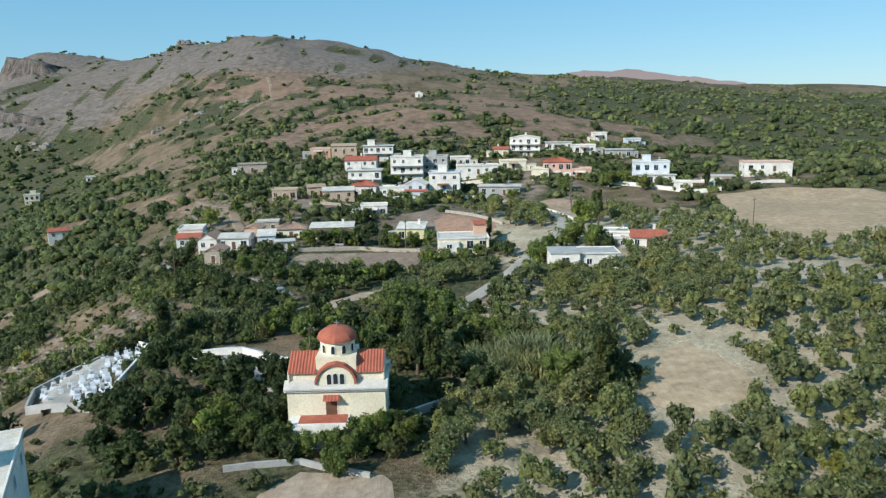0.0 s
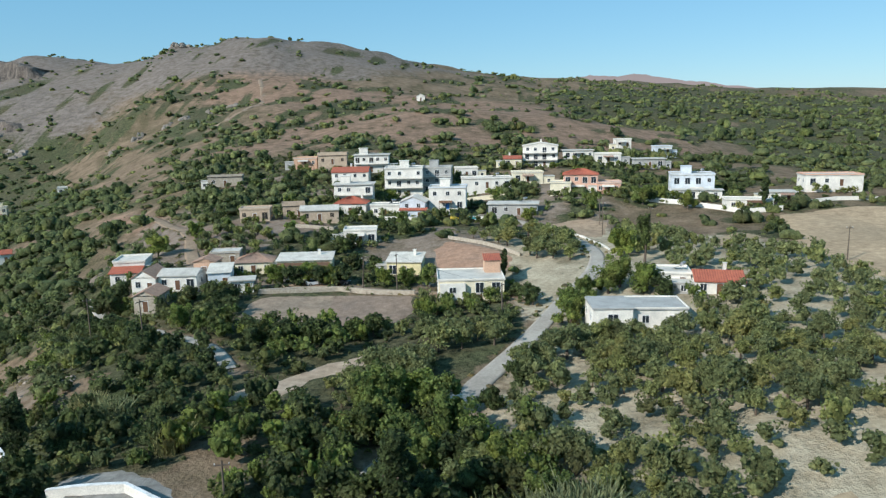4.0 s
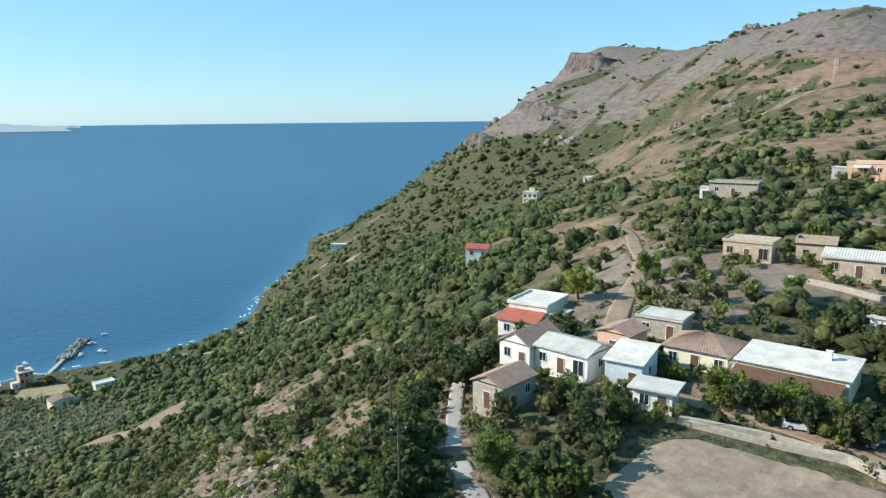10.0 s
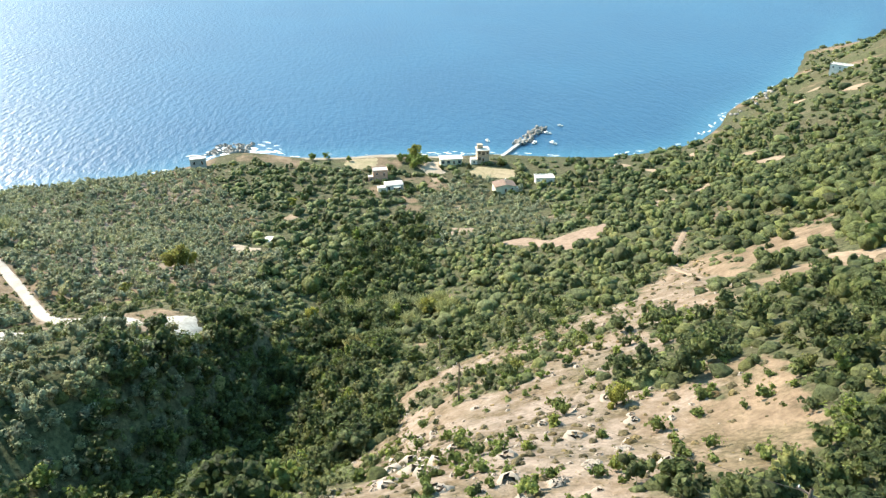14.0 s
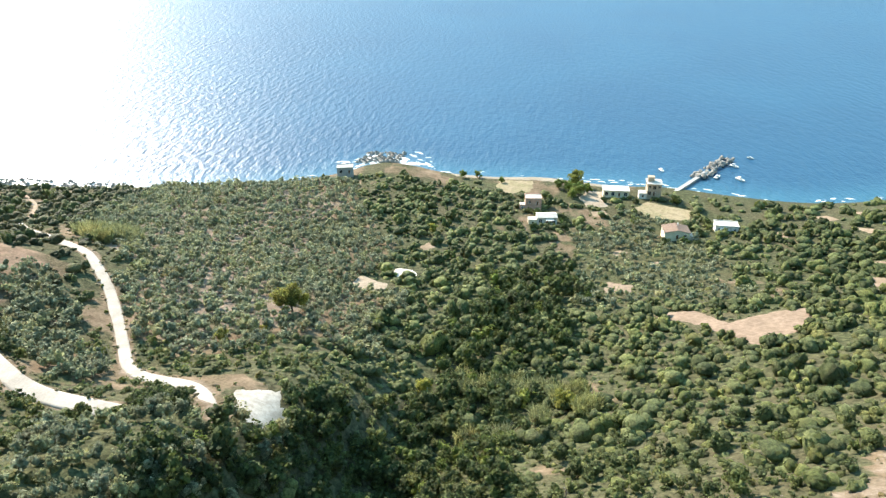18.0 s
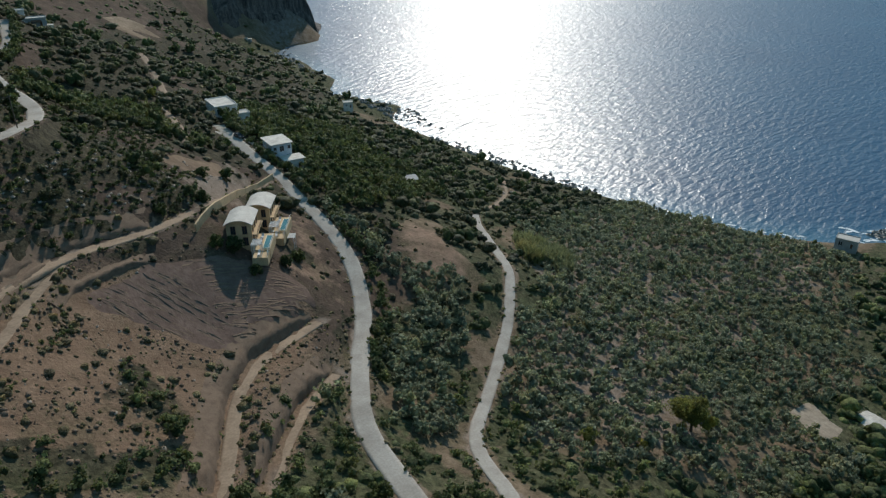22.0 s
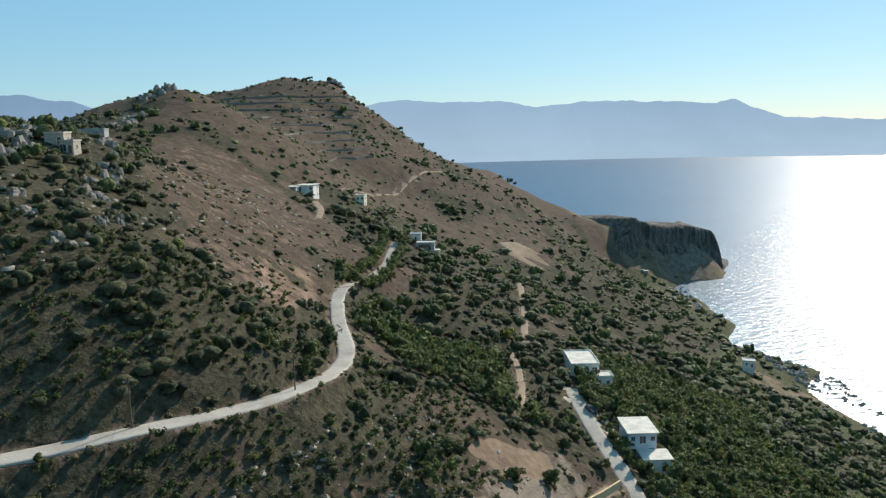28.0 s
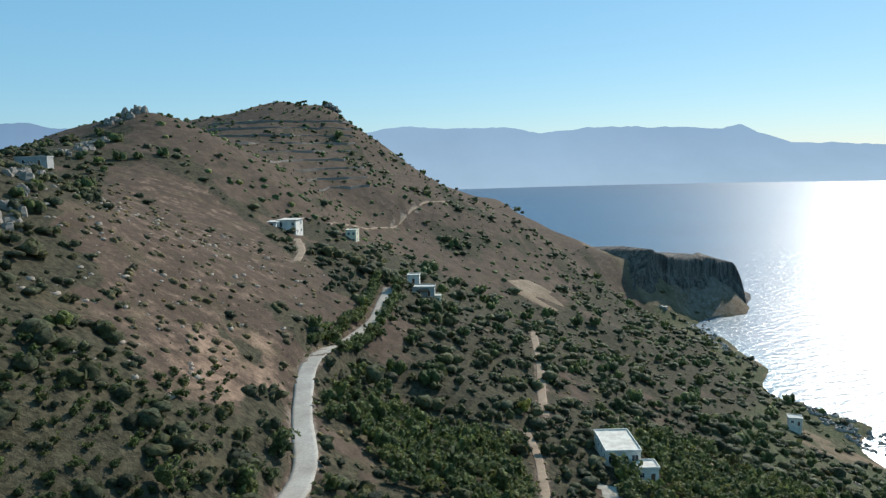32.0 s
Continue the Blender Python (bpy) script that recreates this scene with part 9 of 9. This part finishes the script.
REEDS = [(5, 96, 6), (15, 91.5, 6), (9, 97, 6), (12, 96.5, 6), (17, 93, 5), (7.2, 94, 5), (10.3, 93.8, 5), (12.5, 92.4, 5), (-47.2, 131.3, 4), (-42.5, 128.9, 4), (-31.3, 118.6, 4), (-304.1, 9.9, 7), (-306.9, 15.4, 7), (-307.2, -2.6, 6), (-299, 6, 6), (-312, 8, 6), (-215, 143.6, 5), (-214.1, 152.1, 5), (-222.6, 161.2, 5), (-223.3, 171.6, 5), (-239, 143, 6), (-241.6, 148.7, 6), (-235, 155, 6), (-237, 161.5, 6), (-231.7, 167.4, 6), (-225, 173.5, 5), (-243.5, 141, 5), (-235, 171.7, 5), (-243, 156, 5), (-303, 14, 7), (-309, 2, 7), (-296, 12, 6), (-302, 20, 6)]
models = []
for k, (x, y, size) in enumerate(REEDS):
    if k < 3:
        e = thing("reed_clump", pose(x, y, ground_under(x, y)), "clump of tall yellowish green reeds", "reeds", "reed clumps")
        rv, rf = reeds(rng, 5.0, 4.2, 380)
        o = bulk("reed_mass", rv, rf, M_REED)
        o.parent = e
        models.append(e)
    else:
        copy_thing(models[k % 3], pose(x, y, ground_under(x, y), 0, 0, rng.uniform(0, 360)) @ Matrix.Scale(size / 5, 4))
    TAKEN.append((x, y, size * 0.4))

# ---- olive groves: the nearest as single trees, the rest joined ----
olive_models = []
for k in range(5):
    e = thing("olive_tree", pose(0, 0, -200), "grey-green olive tree with a gnarled trunk", "olive tree", "olive trees in the groves")
    tv, tf = trunk_mesh(rng, 2.6, 0.17, 0.9)
    t = bulk("trunk", tv, tf, M_BARK)
    t.parent = e
    cv, cf = crown(rng, 4.4, 3.3, 900, 0.155, 16, 0.4, core=9)
    c = bulk("crown", cv, cf, M_OLIVE)
    c.parent = e
    olive_models.append(e)
first = list(olive_models)
for key, (poly, step, turn) in GROVES.items():
    rng = np.random.RandomState(len(key) * 7 + 3)
    px, py = np.array(poly, float).T
    g = np.arange(-200, 200, step)
    u, v = (a.ravel() for a in np.meshgrid(g, g))
    u, v = u + rng.uniform(-1.3, 1.3, u.size), v + rng.uniform(-1.3, 1.3, u.size)
    x, y = px.mean() + u * math.cos(turn) - v * math.sin(turn), py.mean() + u * math.sin(turn) + v * math.cos(turn)
    keep = inside_soft(poly, x, y) & (road_gap(x, y) > 1.6) & ~in_field(x, y) & ~taken(x, y) & (rng.uniform(size=len(x)) < (0.92 if px.mean() > -150 else 0.7 + 0.5 * value_noise(x, y, 22, 49)))
    if key == "grove_fill":
        for other, (outline, _, _) in GROVES.items():
            keep &= (other == key) | ~inside(outline, x, y)
    x, y = x[keep], y[keep]
    size = 0.72 + 0.75 * rng.uniform(0, 1, len(x)) ** 1.2 if px.mean() < -150 else rng.uniform(0.78, 1.25, len(x)) * (0.9 if key == "grove_fill" else 1.0)
    if key in ("grove_south", "grove_middle", "grove_road", "grove_village"):
        z = height(x, y)
        for a, b, c, s in zip(x, y, z, size):
            m = pose(a, b, c - 0.05, 0, 0, rng.uniform(0, 360)) @ Matrix.Scale(s, 4)
            if first:
                first.pop().matrix_world = m
            else:
                copy_thing(olive_models[rng.randint(5)], m)
    else:
        far = px.mean() < -150
        fine = not far or key == "grove_bend"
        scatter(key, "rows of grey-green olive trees", "olive grove", (M_HAZED_OLIVE if py.mean() > 0 else M_THICKET) if far else M_OLIVE, NEAR_TREE if fine else MID_OLIVE, x, y, (0.78 if fine else 1.0 if py.mean() > 0 else 1.3) * size, seed=len(key))

# ---- poles, wires and cars ----
def utility_pole(x, y, tall, turn, lean=0.0, arms=1, z=None):
    z = ground_under(x, y) if z is None else z
    e = thing("utility_pole", pose(x, y, z, lean, 0, turn), "weathered wooden utility pole with a cross arm", "utility pole", "utility poles")
    v, f = limb((0, 0, -1.0), (0, 0, tall), 0.14, 0.09, 10)
    o = bulk("post", v, f, P_POLE)
    o.parent = e
    for k in range(arms):
        part("cross_arm", boxes((-0.75, 0.75, -0.05, 0.05, tall - 0.5 - k * 0.6, tall - 0.38 - k * 0.6)), P_POLE, e)
        for u in (-0.65, 0.0, 0.65):
            b = lathe([(0.035, tall - 0.38 - k * 0.6), (0.05, tall - 0.3 - k * 0.6), (0.03, tall - 0.22 - k * 0.6)], 8)
            bmesh.ops.translate(b, verts=b.verts, vec=(u, 0, 0))
            part("insulator", b, P_TRIM, e)
    return (x, y, z + tall - 0.3)


def wire(tops):
    """A sagging cable from pole to pole."""
    v, f, n = [], [], 0
    for a, b in zip(tops[:-1], tops[1:]):
        a, b = np.array(a), np.array(b)
        sag = 0.02 * np.linalg.norm(b - a)
        pts = [a + (b - a) * u - np.array([0, 0, 4 * sag * u * (1 - u)]) for u in np.linspace(0, 1, 13)]
        pts = np.array(pts)
        ring = np.array([(0.018, 0), (0, 0.018), (-0.018, 0), (0, -0.018)])
        d = (b - a)[:2] / np.linalg.norm((b - a)[:2])
        rows = pts[:, None, :] + ring[None, :, :1] * np.array([-d[1], d[0], 0]) + ring[None, :, 1:] * np.array([0, 0, 1])
        k = np.arange(12)[:, None] * 4
        j = np.arange(4)[None]
        v.append((rows.reshape(-1, 3), np.stack([k + j, k + (j + 1) % 4, k + 4 + (j + 1) % 4, k + 4 + j], 2).reshape(-1, 4)))
    return tagged(bulk("power_line", *stack(v), P_DARK), "thin sagging overhead power line between poles", "power line")


row = [utility_pole(47, 204, 8.5, 20), utility_pole(41, 226, 8.5, 20)]
wire(row)
row = [utility_pole(9.6, 157, 7.5, 60), utility_pole(-9.8, 186.2, 8.0, 60), utility_pole(-17.2, 188.8, 7.0, 60, 4), utility_pole(-48.5, 152.8, 8.5, 60)]
wire(row)
row = [utility_pole(-63.5, 165.5, 8.5, 30), utility_pole(-129, 158.6, 7.5, 30), utility_pole(-171, 162, 7.0, 30)]
wire(row)
row = [utility_pole(-142, 19.5, 8.0, 40), utility_pole(-144, -16.8, 7.5, 40), utility_pole(-167.5, -33.2, 7.5, 40)]
wire(row)
utility_pole(-20.2, 103.0, 6.0, 10)
utility_pole(79.5, 181, 7.0, 10)
utility_pole(-307, -2.0, 6.5, 10)
utility_pole(43, 239, 8.0, 0)

P_CARDARK = surface("dark_car_paint", (0.03, 0.035, 0.045), 0.3, coarse=2.0, fine=0.3, relief=0.0, specular=0.6)
P_CARWHITE = surface("white_car_paint", (0.75, 0.75, 0.76), 0.3, coarse=2.0, fine=0.3, relief=0.0, specular=0.6)
P_RUBBER = surface("tyre_rubber", (0.02, 0.02, 0.02), 0.9, coarse=0.5, fine=0.1, relief=0.0)


def car(x, y, turn, paint, label):
    e = thing("car", pose(x, y, ground_under(x, y) + 0.02, 0, 0, turn), label, "car", "parked cars")
    low = [(-2.1, 0.3), (2.1, 0.3), (2.12, 0.7), (1.3, 0.88), (-1.9, 0.92), (-2.12, 0.75)]
    part("body", prism(low, -0.86, 0.86), paint, e)
    part("cabin", prism([(0.95, 0.9), (0.35, 1.42), (-1.25, 1.45), (-1.8, 0.92)], -0.74, 0.74), P_GLASS, e)
    part("roof", prism([(0.36, 1.42), (0.34, 1.48), (-1.22, 1.51), (-1.26, 1.45)], -0.72, 0.72), paint, e)
    for u in (-1.3, 1.3):
        for v in (-0.8, 0.8):
            w = part("wheel", rod((u, v - 0.1, 0.32), (u, v + 0.1, 0.32), 0.32, 14), P_RUBBER, e)
            part("rim", rod((u, v - 0.11, 0.32), (u, v + 0.11, 0.32), 0.19, 10), P_METAL, w)
    for v in (-0.6, 0.6):
        part("headlight", boxes((2.08, 2.13, v - 0.16, v + 0.16, 0.6, 0.74)), P_TRIM, e)


car(36.5, 160.5, 12, P_CARDARK, "dark parked car under the roadside trees")
car(33.2, 162.0, 75, P_CARWHITE, "white parked car beside the road")
car(-27.5, 191.5, 20, P_CARWHITE, "white parked car by the field track")
car(-22.5, 192.5, -15, P_CARDARK, "dark parked car by the field track")
car(-246.5, -84, 95, P_CARDARK, "dark car parked on the coast road")
